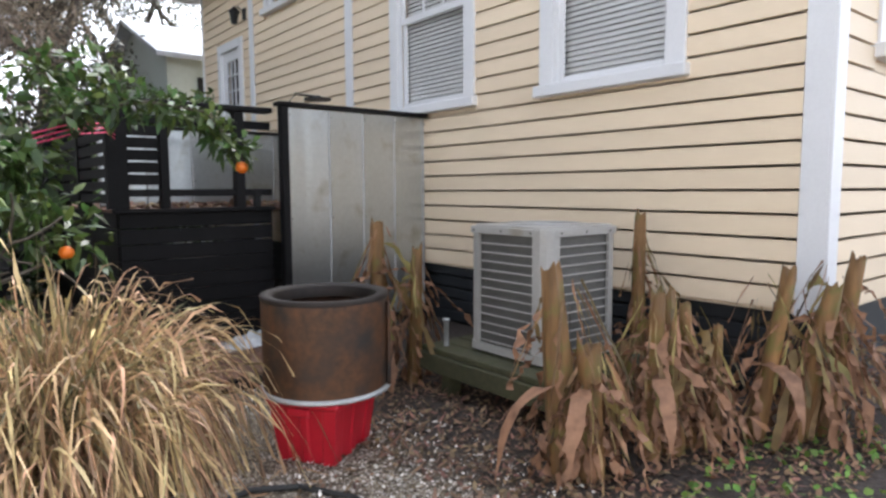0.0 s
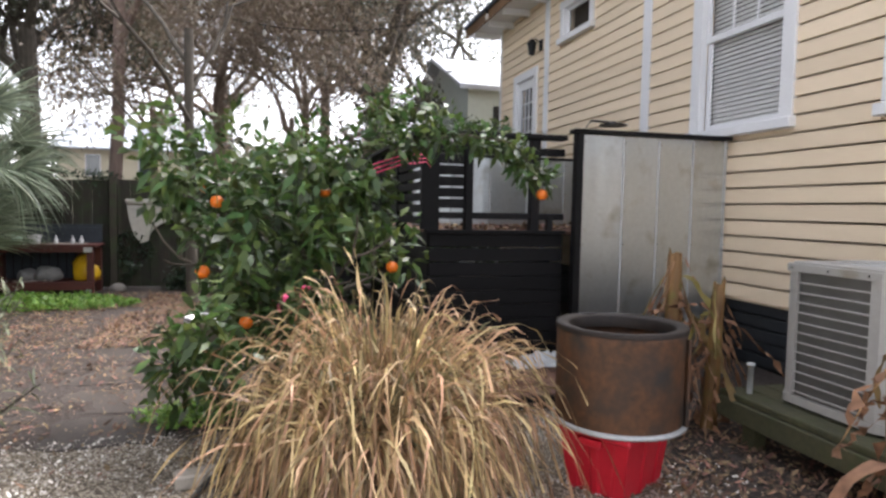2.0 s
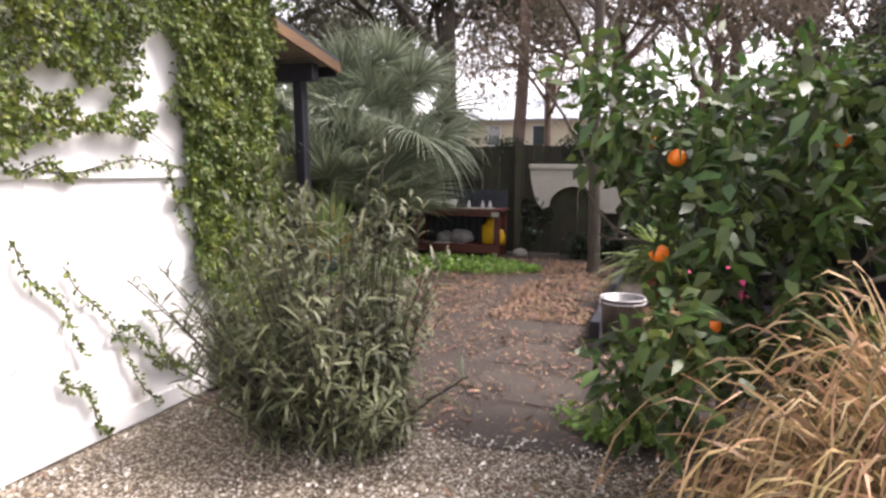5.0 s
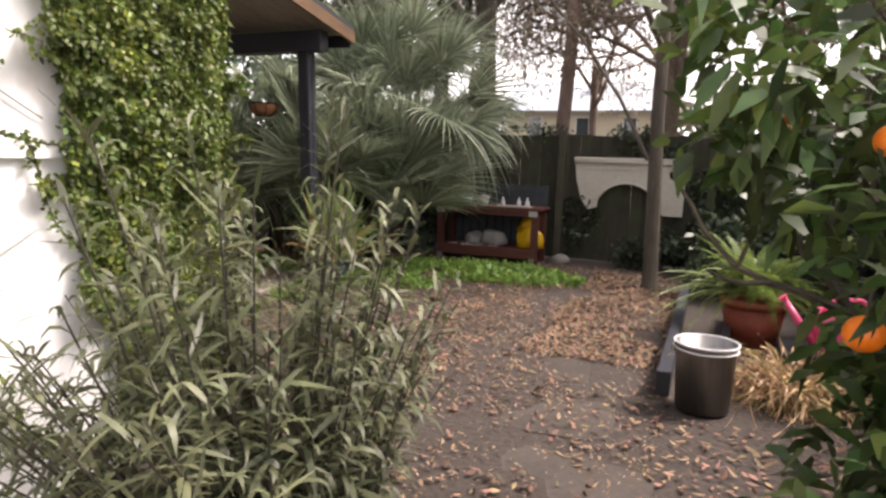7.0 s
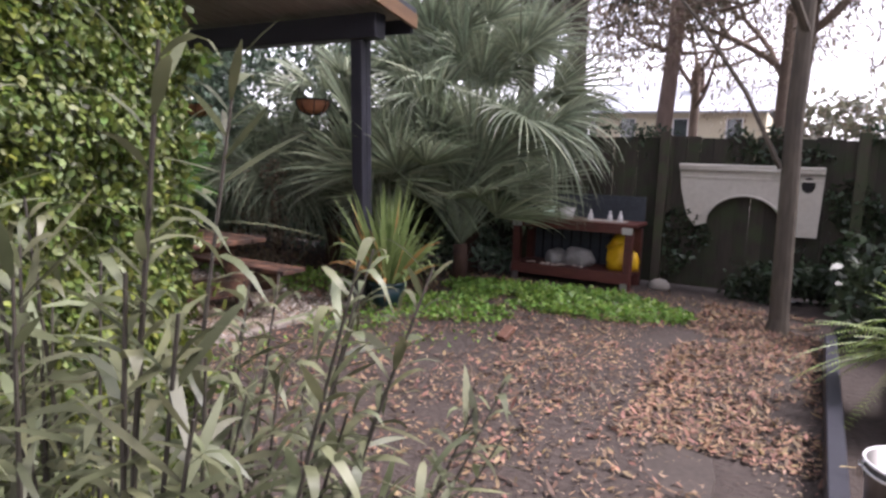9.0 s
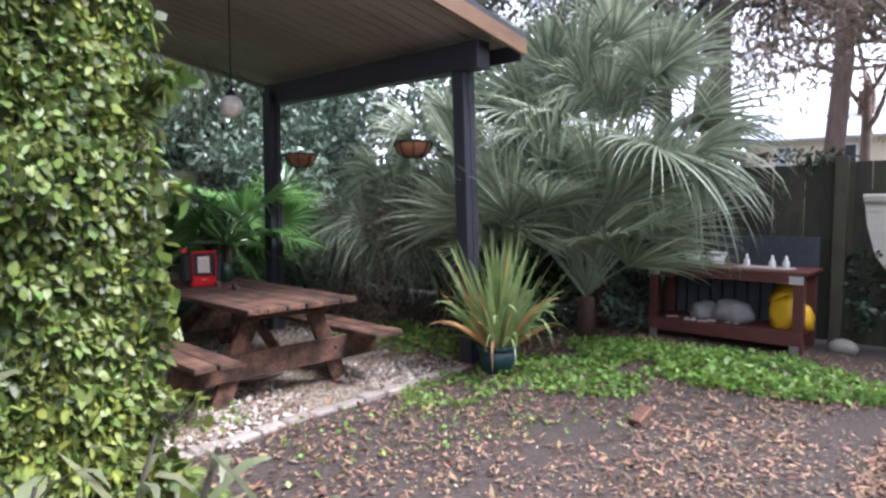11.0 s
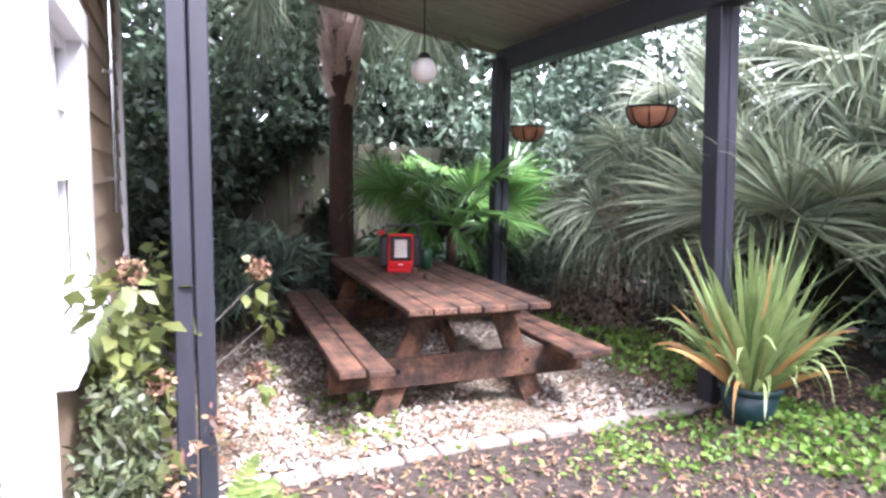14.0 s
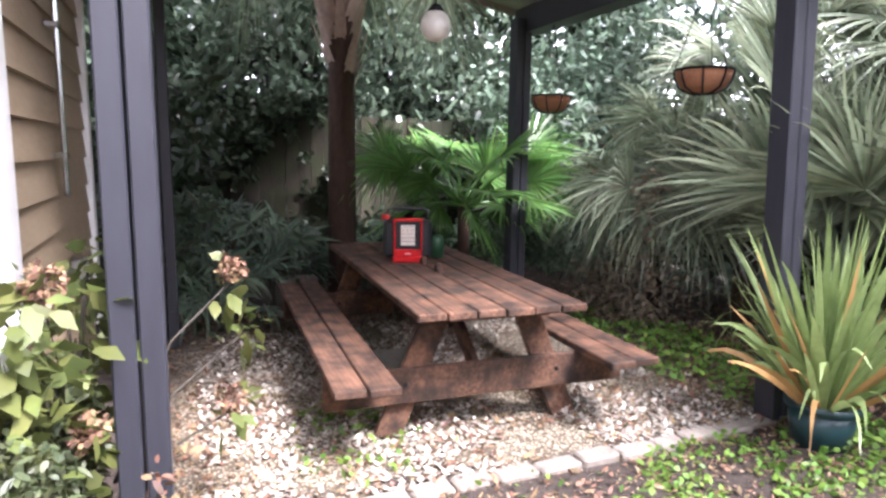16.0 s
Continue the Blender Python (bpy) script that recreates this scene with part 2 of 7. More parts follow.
HEATBLACK = material("black_plastic", (0.012, 0.014, 0.017), rough=0.45, grain=60, blotch=3, bump=0.05)
CERAMIC = material("ceramic_tile", (0.72, 0.66, 0.58), (0.60, 0.54, 0.47), rough=0.6, grain=80, blotch=5, bump=0.1)
GREENPLASTIC = material("green_plastic", (0.012, 0.06, 0.025), rough=0.4, bump=0.03)
YELLOW = material("yellow_bag", (0.72, 0.44, 0.01), (0.58, 0.33, 0.008), rough=0.45, grain=20, blotch=6, bump=0.3)
GREYBAG = material("grey_sack", (0.30, 0.29, 0.28), (0.18, 0.17, 0.165), rough=0.6, grain=20, blotch=6, bump=0.3)
TRUCKWHITE = material("cream_car_paint", (0.55, 0.52, 0.45), (0.44, 0.41, 0.35), rough=0.3, grain=20, blotch=2, bump=0.03, dirt=(0.33, 0.30, 0.24), dirt_amount=0.15)
PAVER = material("concrete_paver", (0.34, 0.31, 0.27), (0.22, 0.20, 0.175), rough=0.9, grain=40, blotch=4, bump=0.4, vary=0.15)
DARKPAVER = material("dark_wet_stone", (0.072, 0.056, 0.046), (0.030, 0.024, 0.020), rough=0.6, grain=30, blotch=3, bump=0.4, vary=0.2)
KERB = material("kerb_stone", (0.31, 0.27, 0.235), (0.19, 0.165, 0.14), rough=0.9, grain=40, blotch=5, bump=0.4, vary=0.15)
RUBBER = material("black_rubber", (0.012, 0.012, 0.012), rough=0.55, grain=60, blotch=3, bump=0.05)
PLASTICFILM = material("clear_film", (0.55, 0.57, 0.58), (0.42, 0.44, 0.45), rough=0.2, grain=12, blotch=5, bump=0.5)
RIBBON = material("pink_tape", (0.75, 0.06, 0.17), (0.65, 0.05, 0.14), rough=0.5, bump=0.05)
YELLOWHOUSE = material("yellow_plaster", (0.66, 0.60, 0.44), (0.58, 0.52, 0.38), rough=0.8, grain=10, blotch=1, bump=0.1)
PALEHOUSE = material("pale_green_boards", (0.52, 0.57, 0.53), (0.45, 0.5, 0.46), rough=0.7, grain=10, blotch=1, bump=0.1)
SLATE = material("blue_grey_shingle", (0.045, 0.052, 0.06), (0.025, 0.03, 0.036), rough=0.85, grain=20, blotch=3, bump=0.3, vary=0.25)
BULB = material("frosted_globe", (0.70, 0.66, 0.60), (0.6, 0.56, 0.5), rough=0.3, grain=10, blotch=4, bump=0.02)
WHITEPOT = material("white_plastic_pot", (0.66, 0.66, 0.66), (0.56, 0.56, 0.56), rough=0.5, bump=0.04)
MINTPOT = material("mint_pot", (0.42, 0.56, 0.44), (0.35, 0.48, 0.38), rough=0.5, bump=0.04)


def ground_material():
    """Dark soil with leaf mould; crushed shell on the drive and under the shelter."""
    m = bpy.data.materials.new("garden_soil_and_shell")
    m.use_nodes = True
    n, l = m.node_tree.nodes, m.node_tree.links
    b = n["Principled BSDF"]
    b.inputs["Roughness"].default_value = 0.9
    co = n.new("ShaderNodeTexCoord")
    wob = n.new("ShaderNodeTexNoise")
    wob.inputs["Scale"].default_value, wob.inputs["Detail"].default_value = 1.8, 6
    l.new(co.outputs["Object"], wob.inputs["Vector"])
    sub = n.new("ShaderNodeVectorMath")
    sub.operation = "MULTIPLY_ADD"
    sub.inputs[1].default_value, sub.inputs[2].default_value = (0.8, 0.8, 0), (-0.4, -0.4, 0)
    l.new(wob.outputs["Color"], sub.inputs[0])
    pos = n.new("ShaderNodeVectorMath")
    l.new(co.outputs["Object"], pos.inputs[0])
    l.new(sub.outputs["Vector"], pos.inputs[1])
    xyz = n.new("ShaderNodeSeparateXYZ")
    l.new(pos.outputs["Vector"], xyz.inputs[0])

    def step(socket, a, c):
        r = n.new("ShaderNodeMapRange")
        r.inputs["From Min"].default_value, r.inputs["From Max"].default_value = a, c
        l.new(xyz.outputs[socket], r.inputs["Value"])
        return r.outputs["Result"]

    def times(a, c):
        k = n.new("ShaderNodeMath")
        k.operation = "MULTIPLY"
        l.new(a, k.inputs[0])
        l.new(c, k.inputs[1])
        return k.outputs[0]

    def mixed(f, a, c):
        k = n.new("ShaderNodeMix")
        k.data_type = "RGBA"
        for s, v in (("Factor", f), ("A", a), ("B", c)):
            if isinstance(v, (tuple, float)):
                k.inputs[s].default_value = v
            else:
                l.new(v, k.inputs[s])
        return k.outputs["Result"]

    g = n.new("ShaderNodeTexNoise")
    g.inputs["Scale"].default_value, g.inputs["Detail"].default_value = 28, 8
    l.new(co.outputs["Object"], g.inputs["Vector"])
    chips = n.new("ShaderNodeTexVoronoi")
    chips.inputs["Scale"].default_value = 95
    l.new(co.outputs["Object"], chips.inputs["Vector"])
    pick = n.new("ShaderNodeSeparateColor")
    l.new(chips.outputs["Color"], pick.inputs[0])
    light = n.new("ShaderNodeMapRange")
    light.inputs["From Min"].default_value, light.inputs["From Max"].default_value = 0.55, 0.85
    l.new(pick.outputs[0], light.inputs["Value"])
    soil = mixed(g.outputs["Fac"], (0.016, 0.012, 0.010, 1), (0.074, 0.055, 0.045, 1))
    grit = mixed(light.outputs["Result"], (0.098, 0.075, 0.052, 1), (0.42, 0.365, 0.28, 1))
    drive = times(step("Y", 4.25, 4.0), step("X", 2.15, 1.8))
    shelter = times(step("X", -4.95, -5.1), times(step("Y", 5.3, 5.6), step("X", -8.0, -7.2)))
    shelter = times(shelter, step("Y", 9.1, 8.5))
    col = mixed(drive, soil, grit)
    col = mixed(shelter, col, grit)
    l.new(col, b.inputs["Base Color"])
    bp = n.new("ShaderNodeBump")
    bp.inputs["Strength"].default_value, bp.inputs["Distance"].default_value = 0.7, 0.03
    l.new(g.outputs["Fac"], bp.inputs["Height"])
    l.new(bp.outputs["Normal"], b.inputs["Normal"])
    return m


YELLOWDRY = leafy("yellow_banana_leaf", (0.27, 0.21, 0.065), (0.11, 0.085, 0.03), island=0.6, rough=0.6, trans=0.25)
FLECK = leafy("pale_leaf_fleck", (0.37, 0.27, 0.18), (0.17, 0.115, 0.075), island=0.5, rough=0.7, trans=0.1)
GROUND = ground_material()


# Builders
ORIGIN = {}


def thing(name, at, label="", category="", group="", kind=""):
    """An Empty at the base of a thing."""
    ob = new(name)
    ob.empty_display_size = 0.1
    ob.location = at
    ORIGIN[ob] = Vector(at)
    return tagged(ob, label, category, group, kind)


def finish(bm, m, name, smooth=False):
    me = bpy.data.meshes.new(name)
    bm.to_mesh(me)
    bm.free()
    me.materials.append(m)
    if smooth:
        me.polygons.foreach_set("use_smooth", [True] * len(me.polygons))
    return me


def part(name, bm, m, parent=None, label="", smooth=False):
    """Links a bmesh in world coordinates as one mesh object under a thing or part."""
    o = ORIGIN.get(parent, Vector())
    if parent is not None:
        bm.transform(Matrix.Translation(-o))
    ob = new(name, finish(bm, m, name, smooth))
    if parent is not None:
        ob.parent = parent
    ORIGIN[ob] = o
    return tagged(ob, label)


def single(name, bm, m, label, category, group="", kind="", smooth=False):
    ob = part(name, bm, m, None, "", smooth)
    return tagged(ob, label, category, group, kind)


def bx(x0, y0, z0, x1, y1, z1, bevel=0.0, bm=None, m=None):
    """A box between two corners, with bevelled edges; added to bm."""
    bm = bm or bmesh.new()
    r = bmesh.ops.create_cube(bm, size=1.0)
    k = Matrix.LocRotScale(((x0 + x1) / 2, (y0 + y1) / 2, (z0 + z1) / 2), None, (abs(x1 - x0), abs(y1 - y0), abs(z1 - z0)))
    bmesh.ops.transform(bm, matrix=(m @ k) if m else k, verts=r["verts"])
    if bevel:
        es = list({e for v in r["verts"] for e in v.link_edges})
        bmesh.ops.bevel(bm, geom=es, offset=bevel, segments=1, affect="EDGES")
    return bm


def tube(points, radii, sides=8, bm=None, caps=True):
    """A tapered tube along points."""
    bm = bm or bmesh.new()
    rings = []
    pts = [Vector(p) for p in points]
    for i, p in enumerate(pts):
        d = (pts[min(i + 1, len(pts) - 1)] - pts[max(i - 1, 0)]).normalized()
        a = d.orthogonal().normalized() if abs(d.z) > 0.95 else d.cross(Vector((0, 0, 1))).normalized()
        b = d.cross(a)
        r = radii[i] if hasattr(radii, "__len__") else radii
        rings.append([bm.verts.new(p + r * (math.cos(2 * math.pi * k / sides) * a + math.sin(2 * math.pi * k / sides) * b)) for k in range(sides)])
    for u, v in zip(rings, rings[1:]):
        for k in range(sides):
            bm.faces.new((u[k], u[(k + 1) % sides], v[(k + 1) % sides], v[k]))
    if caps:
        bm.faces.new(rings[0][::-1])
        bm.faces.new(rings[-1])
    return bm


def lathe(profile, at, sides=28, bm=None, m=None):
    """A turned shape: profile of (radius, height) round an upright axis at a place."""
    bm = bm or bmesh.new()
    rings = []
    for r, z in profile:
        rings.append([bm.verts.new((m or Matrix()) @ Vector((at[0] + r * math.cos(2 * math.pi * k / sides), at[1] + r * math.sin(2 * math.pi * k / sides), at[2] + z))) for k in range(sides)])
    for u, v in zip(rings, rings[1:]):
        for k in range(sides):
            bm.faces.new((u[k], u[(k + 1) % sides], v[(k + 1) % sides], v[k]))
    return bm


def prism(outline, y0, y1, bm=None, m=None):
    """An outline in x and z, pushed from y0 to y1."""
    bm = bm or bmesh.new()
    m = m or Matrix()
    a = [bm.verts.new(m @ Vector((x, y0, z))) for x, z in outline]
    b = [bm.verts.new(m @ Vector((x, y1, z))) for x, z in outline]
    bm.faces.new(a)
    bm.faces.new(b[::-1])
    n = len(a)
    for k in range(n):
        bm.faces.new((a[k], b[k], b[(k + 1) % n], a[(k + 1) % n]))
    bmesh.ops.recalc_face_normals(bm, faces=bm.faces)
    return bm


def strips(base, way, side, length, width, droop, seg=3, shape=(0.35, 1.0, 0.75, 0.05), power=2.0, crumple=0.0, sway=None):
    """Many leaves at once: arrays of base, direction, side vector, length, width and droop. Gives verts and faces."""
    base, way, side = (np.asarray(a, float) for a in (base, way, side))
    n = len(base)
    length, width, droop = (np.broadcast_to(np.asarray(a, float), (n,)) for a in (length, width, droop))
    way = way / np.maximum(np.linalg.norm(way, axis=1, keepdims=True), 1e-6)
    side = side - way * np.sum(side * way, axis=1, keepdims=True)
    side = side / np.maximum(np.linalg.norm(side, axis=1, keepdims=True), 1e-6)
    ks = np.linspace(0, 1, seg + 1)
    w = np.interp(ks, np.linspace(0, 1, len(shape)), shape)
    rows = []
    for k, s in zip(ks, w):
        p = base + way * (length * k)[:, None]
        drop = droop * length * k ** power
        p = p - np.stack([np.zeros(n), np.zeros(n), drop], 1)
        p = p - way * (0.35 * drop * k)[:, None]
        if sway is not None:
            p = p + np.stack([-way[:, 1], way[:, 0], np.zeros(n)], 1) * (sway * length * k * k)[:, None]
        rows += [p - side * (width * s / 2)[:, None], p + side * (width * s / 2)[:, None]]
    v = np.stack(rows, 1).reshape(-1, 3)
    if crumple:
        v = v + rng.normal(0, crumple, v.shape)
    v[:, 2] = np.maximum(v[:, 2], 0.006)
    m = 2 * (seg + 1)
    f = np.array([[2 * i, 2 * i + 1, 2 * i + 3, 2 * i + 2] for i in range(seg)])
    faces = (np.arange(n)[:, None, None] * m + f[None]).reshape(-1, 4)
    return v, faces


def leaf_mesh(name, sets, m, parent=None, label=""):
    """One mesh of many leaves, from several (verts, faces)."""
    vs, fs, k = [], [], 0
    for v, f in sets:
        vs.append(v)
        fs.append(f + k)
        k += len(v)
    v, f = np.concatenate(vs), np.concatenate(fs)
    o = ORIGIN.get(parent, Vector())
    v = v - np.array(o)
    me = bpy.data.meshes.new(name)
    me.vertices.add(len(v))
    me.vertices.foreach_set("co", v.astype(np.float32).ravel())
    me.loops.add(f.size)
    me.loops.foreach_set("vertex_index", f.astype(np.int32).ravel())
    me.polygons.add(len(f))
    me.polygons.foreach_set("loop_start", np.arange(0, f.size, f.shape[1], dtype=np.int32))
    me.update(calc_edges=True)
    me.materials.append(m)
    ob = new(name, me)
    if parent is not None:
        ob.parent = parent
    ORIGIN[ob] = o
    return tagged(ob, label)


rng = np.random.default_rng(7)


def rand_dirs(n, up=0.0, flat=1.0):
    d = rng.normal(size=(n, 3))
    d[:, 2] = d[:, 2] * flat + up
    return d / np.linalg.norm(d, axis=1, keepdims=True)


def clump(centres, radius, count, length, width, up=0.1, droop=0.2, shape=(0.3, 1.0, 0.8, 0.05), seg=2):
    """Leaves scattered in balls round centres, pointing outwards."""
    c = np.asarray(centres, float)
    i = rng.integers(0, len(c), count)
    d = rand_dirs(count)
    r = np.broadcast_to(np.asarray(radius, float), (len(c),))[i] * rng.random(count) ** 0.45
    base = c[i] + d * r[:, None]
    way = d * 0.8 + rand_dirs(count, up) * 0.9
    return strips(base, way, rand_dirs(count, 0, 0.4), length * rng.uniform(0.6, 1.25, count), width * rng.uniform(0.7, 1.2, count), droop, seg, shape)


# Ground
gm = bmesh.new()
bmesh.ops.create_grid(gm, x_segments=120, y_segments=120, size=11)
for v in gm.verts:
    edge = max(abs(v.co.x), abs(v.co.y)) / 11
    v.co.z = 0.022 * (noise.noise(v.co * 0.9) + 0.4 * noise.noise(v.co * 3.1)) * (1 - edge ** 6)
    v.co += Vector((-2.5, 5.0, 0))
rim = [v for v in gm.verts if v.is_boundary]
out = bmesh.ops.extrude_edge_only(gm, edges=[e for e in gm.edges if e.is_boundary])
for v in [g for g in out["geom"] if isinstance(g, bmesh.types.BMVert)]:
    d = Vector((v.co.x + 2.5, v.co.y - 5, 0))
    v.co = Vector((-2.5, 5, -0.02)) + d * 60
single("ground", gm, GROUND, "dark garden soil with leaf mould and crushed shell", "ground", kind="structure", smooth=True)


def boards_between(spans, holes, z0, z1):
    """The spans left of a course between z0 and z1 once the holes are cut out."""
    left = list(spans)
    for a, b, c, d in holes:
        if z1 <= c or z0 >= d:
            continue
        cut = []
        for p, q in left:
            if b <= p or a >= q:
                cut.append((p, q))
                continue
            if a > p:
                cut.append((p, a))
            if b < q:
                cut.append((b, q))
        left = cut
    return [s for s in left if s[1] - s[0] > 0.02]


def wall_core(p0, p1, z0, z1, holes, place):
    """A thick wall with openings through it; place(u0, u1, z0, z1) gives a box's corners."""
    us = sorted({p0, p1, *(h[0] for h in holes), *(h[1] for h in holes)})
    bm = bmesh.new()
    for a, b in zip(us, us[1:]):
        zs = [(z0, z1)]
        for h in holes:
            if h[0] < b and h[1] > a:
                zs = [t for s in zs for t in ((s[0], min(s[1], h[2])), (max(s[0], h[3]), s[1])) if t[1] - t[0] > 0.01]
        for c, d in zs:
            bx(*place(a, b, c, d), bm=bm)
    return bm


def clapboard(kind, u0, u1, z, high, parent, m):
    """One lapped board. kind: which way the wall runs and where its face lies."""
    axis, face, sign = kind
    prof = [(0, 0), (0.026, 0.002), (0.024, 0.016), (0.007, high + 0.012), (0, high + 0.012)]
    if m is SIDING:
        prof = [(0, 0), (0.026, 0), (0.027, 0.004), (0.027, high - 0.020), (-0.004, high - 0.019), (-0.004, high - 0.001), (0, high - 0.001)]
    bm = bmesh.new()
    ends = []
    for u in (u0, u1):
        ends.append([bm.verts.new((face + sign * t, u, z + s) if axis == "y" else (u, face + sign * t, z + s)) for t, s in prof])
    n = len(prof)
    for k in range(n):
        bm.faces.new((ends[0][k], ends[0][(k + 1) % n], ends[1][(k + 1) % n], ends[1][k]))
    bm.faces.new(ends[0][::-1])
    bm.faces.new(ends[1])
    bmesh.ops.recalc_face_normals(bm, faces=bm.faces)
    return part("siding_board", bm, m, parent)


def sash_window(name, axis, face, sign, u0, u1, z0, z1, bars, label, rail=True, blind=True, casing=0.15, behind=None, low=0, cross=False):
    """A framed window: casing, sill, sashes, bars, panes and a blind behind. u runs along the wall; sign points out of the wall."""
    def b(ua, ub, d0, d1, za, zb, bevel=0.004):
        lo, hi = sorted((face + sign * d0, face + sign * d1))
        return bx(lo, min(ua, ub), za, hi, max(ua, ub), zb, bevel) if axis == "y" else bx(min(ua, ub), lo, za, max(ua, ub), hi, zb, bevel)
    mid = (u0 + u1) / 2
    w = thing(name, (face, mid, z0) if axis == "y" else (mid, face, z0), label, "window", kind="structure")
    fr = part("window_frame", b(u0, u0 + casing, -0.03, 0.05, z0 + 0.09, z1 - casing), WHITE, w)
    part("casing", b(u1 - casing, u1, -0.03, 0.05, z0 + 0.09, z1 - casing), WHITE, w)
    part("head_casing", b(u0 - 0.02, u1 + 0.02, -0.03, 0.055, z1 - casing, z1), WHITE, w)
    part("window_sill", b(u0 - 0.03, u1 + 0.03, -0.03, 0.10, z0, z0 + 0.09, 0.008), WHITE, w)
    a, c, lo, hi = u0 + casing, u1 - casing, z0 + 0.09, z1 - casing
    meet = lo + (hi - lo) * 0.5
    s = 0.055
    for za, zb, d, nb in ((lo, meet + 0.02, -0.035, low), (meet - 0.02, hi, -0.01, bars)) if rail else ((lo, hi, -0.02, bars),):
        sash = part("sash", b(a, a + s, d - 0.03, d, za, zb), WHITE, w)
        part("stile", b(c - s, c, d - 0.03, d, za, zb), WHITE, sash)
        part("bottom_rail", b(a + s, c - s, d - 0.03, d, za, za + s * 1.2), WHITE, sash)
        part("top_rail", b(a + s, c - s, d - 0.03, d, zb - s * 0.8, zb), WHITE, sash)
        for k in range(nb):
            u = a + s + (c - a - 2 * s) * (k + 1) / (nb + 1)
            part("glazing_bar", b(u - 0.011, u + 0.011, d - 0.026, d - 0.004, za + s * 1.2, zb - s * 0.8, 0.002), WHITE, sash)
        if cross:
            part("glazing_bar", b(a + s, c - s, d - 0.026, d - 0.004, (za + zb) / 2 - 0.011, (za + zb) / 2 + 0.011, 0.002), WHITE, sash)
        part("pane", b(a + s, c - s, d - 0.020, d - 0.016, za + s * 1.2, zb - s * 0.8, 0), PANE, sash).visible_shadow = False
    # Flat panel in place of a room; by default its colour paints the indoor dark
    back = part("room_behind", b(a - 0.15, c + 0.15, -0.27, -0.215, lo - 0.15, hi + 0.15, 0), behind or SHADEPANEL, w)
    if blind:
        bl = thing("window_blind", ORIGIN[w] + Vector((0, 0, 0.1)), "white slatted blind behind a window pane", "blind")
        n = int((hi - lo) / 0.045)
        for k in range(n):
            z = lo + 0.03 + k * 0.045
            bm = b(a + 0.01, c - 0.01, -0.124, -0.076, z, z + 0.003, 0)
            bmesh.ops.rotate(bm, cent=ORIGIN[w] * 0 + (Vector((face - sign * 0.1, mid, z)) if axis == "y" else Vector((mid, face - sign * 0.1, z))), matrix=Matrix.Rotation(radians(62 * sign * (1 if axis == "y" else -1)), 3, "Y" if axis == "y" else "X"), verts=bm.verts)
            part("slat", bm, BLIND, bl)
        part("headrail", b(a + 0.01, c - 0.01, -0.13, -0.07, hi - 0.05, hi, 0), BLIND, bl)
    return w


def pane_material():
    m = bpy.data.materials.new("window_pane")
    m.use_nodes = True
    n, l = m.node_tree.nodes, m.node_tree.links
    g, t, f, s = n.new("ShaderNodeBsdfGlossy"), n.new("ShaderNodeBsdfTransparent"), n.new("ShaderNodeLayerWeight"), n.new("ShaderNodeMixShader")
    g.inputs["Roughness"].default_value = 0.03
    f.inputs["Blend"].default_value = 0.3
    p = n.new("ShaderNodeMath")
    p.operation = "POWER"
    p.inputs[1].default_value = 3.0
    q = n.new("ShaderNodeMath")
    q.operation = "MULTIPLY_ADD"
    q.inputs[1].default_value, q.inputs[2].default_value = 0.6, 0.04
    l.new(f.outputs["Facing"], p.inputs[0])
    l.new(p.outputs[0], q.inputs[0])
    l.new(q.outputs[0], s.inputs["Fac"])
    l.new(t.outputs["BSDF"], s.inputs[1])
    l.new(g.outputs["BSDF"], s.inputs[2])
    l.new(s.outputs["Shader"], n["Material Output"].inputs["Surface"])
    return m


PANE = pane_material()

# The cream house: long wall along y, short wall along x
HX, HY0, HY1, HTOP = 4.15, 1.52, 12.1, 4.9
COURSE = 0.1505
long_holes = [(2.43, 3.77, 2.15, 4.25), (4.60, 6.0, 2.17, 4.25), (8.25, 9.33, 3.98, 4.62), (10.2, 11.3, 1.75, 3.86)]
side_holes = [(4.75, 5.9, 2.2, 4.2)]
house = thing("wall_cream_house", (HX, HY0, 0), "cream-painted clapboard house wall with white trim", "house wall", kind="structure")
part("core", wall_core(HY0, HY1, 0.6, HTOP, long_holes, lambda a, b, c, d: (HX, a, c, HX + 0.2, b, d)), SIDING, house)
side = thing("wall_cream_house_side", (HX, HY0, 0), "cream clapboard side wall of the house", "house wall", kind="structure")
part("core", wall_core(HX + 0.2, HX + 7, 0.6, HTOP, side_holes, lambda a, b, c, d: (a, HY0, c, b, HY0 + 0.2, d)), SIDING, side)
z = 0.625
while z < HTOP - 0.05:
    for a, b in boards_between([(1.66, 6.81), (6.99, 9.76), (9.94, HY1 - 0.08)], long_holes, z, z + COURSE):
        clapboard(("y", HX, -1), a, b, z, COURSE, house, SIDING)
    for a, b in boards_between([(HX + 0.12, HX + 7)], side_holes, z, z + COURSE):
        clapboard(("x", HY0, -1), a, b, z, COURSE, side, SIDING)
    z += COURSE
for a, b, lab in ((1.505, 1.66, "trim_corner"), (6.81, 6.99, "trim_1"), (9.76, 9.94, "trim_2"), (HY1 - 0.08, HY1, "trim_3")):
    single(lab, bx(HX - 0.035, a, 0.59, HX, b, HTOP, 0.004), WHITE, "white-painted vertical trim board", "trim", kind="structure")
single("trim_side", bx(HX - 0.033, HY0 - 0.035, 0.59, HX + 0.12, HY0, HTOP, 0.004), WHITE, "white-painted corner trim board", "trim", kind="structure")
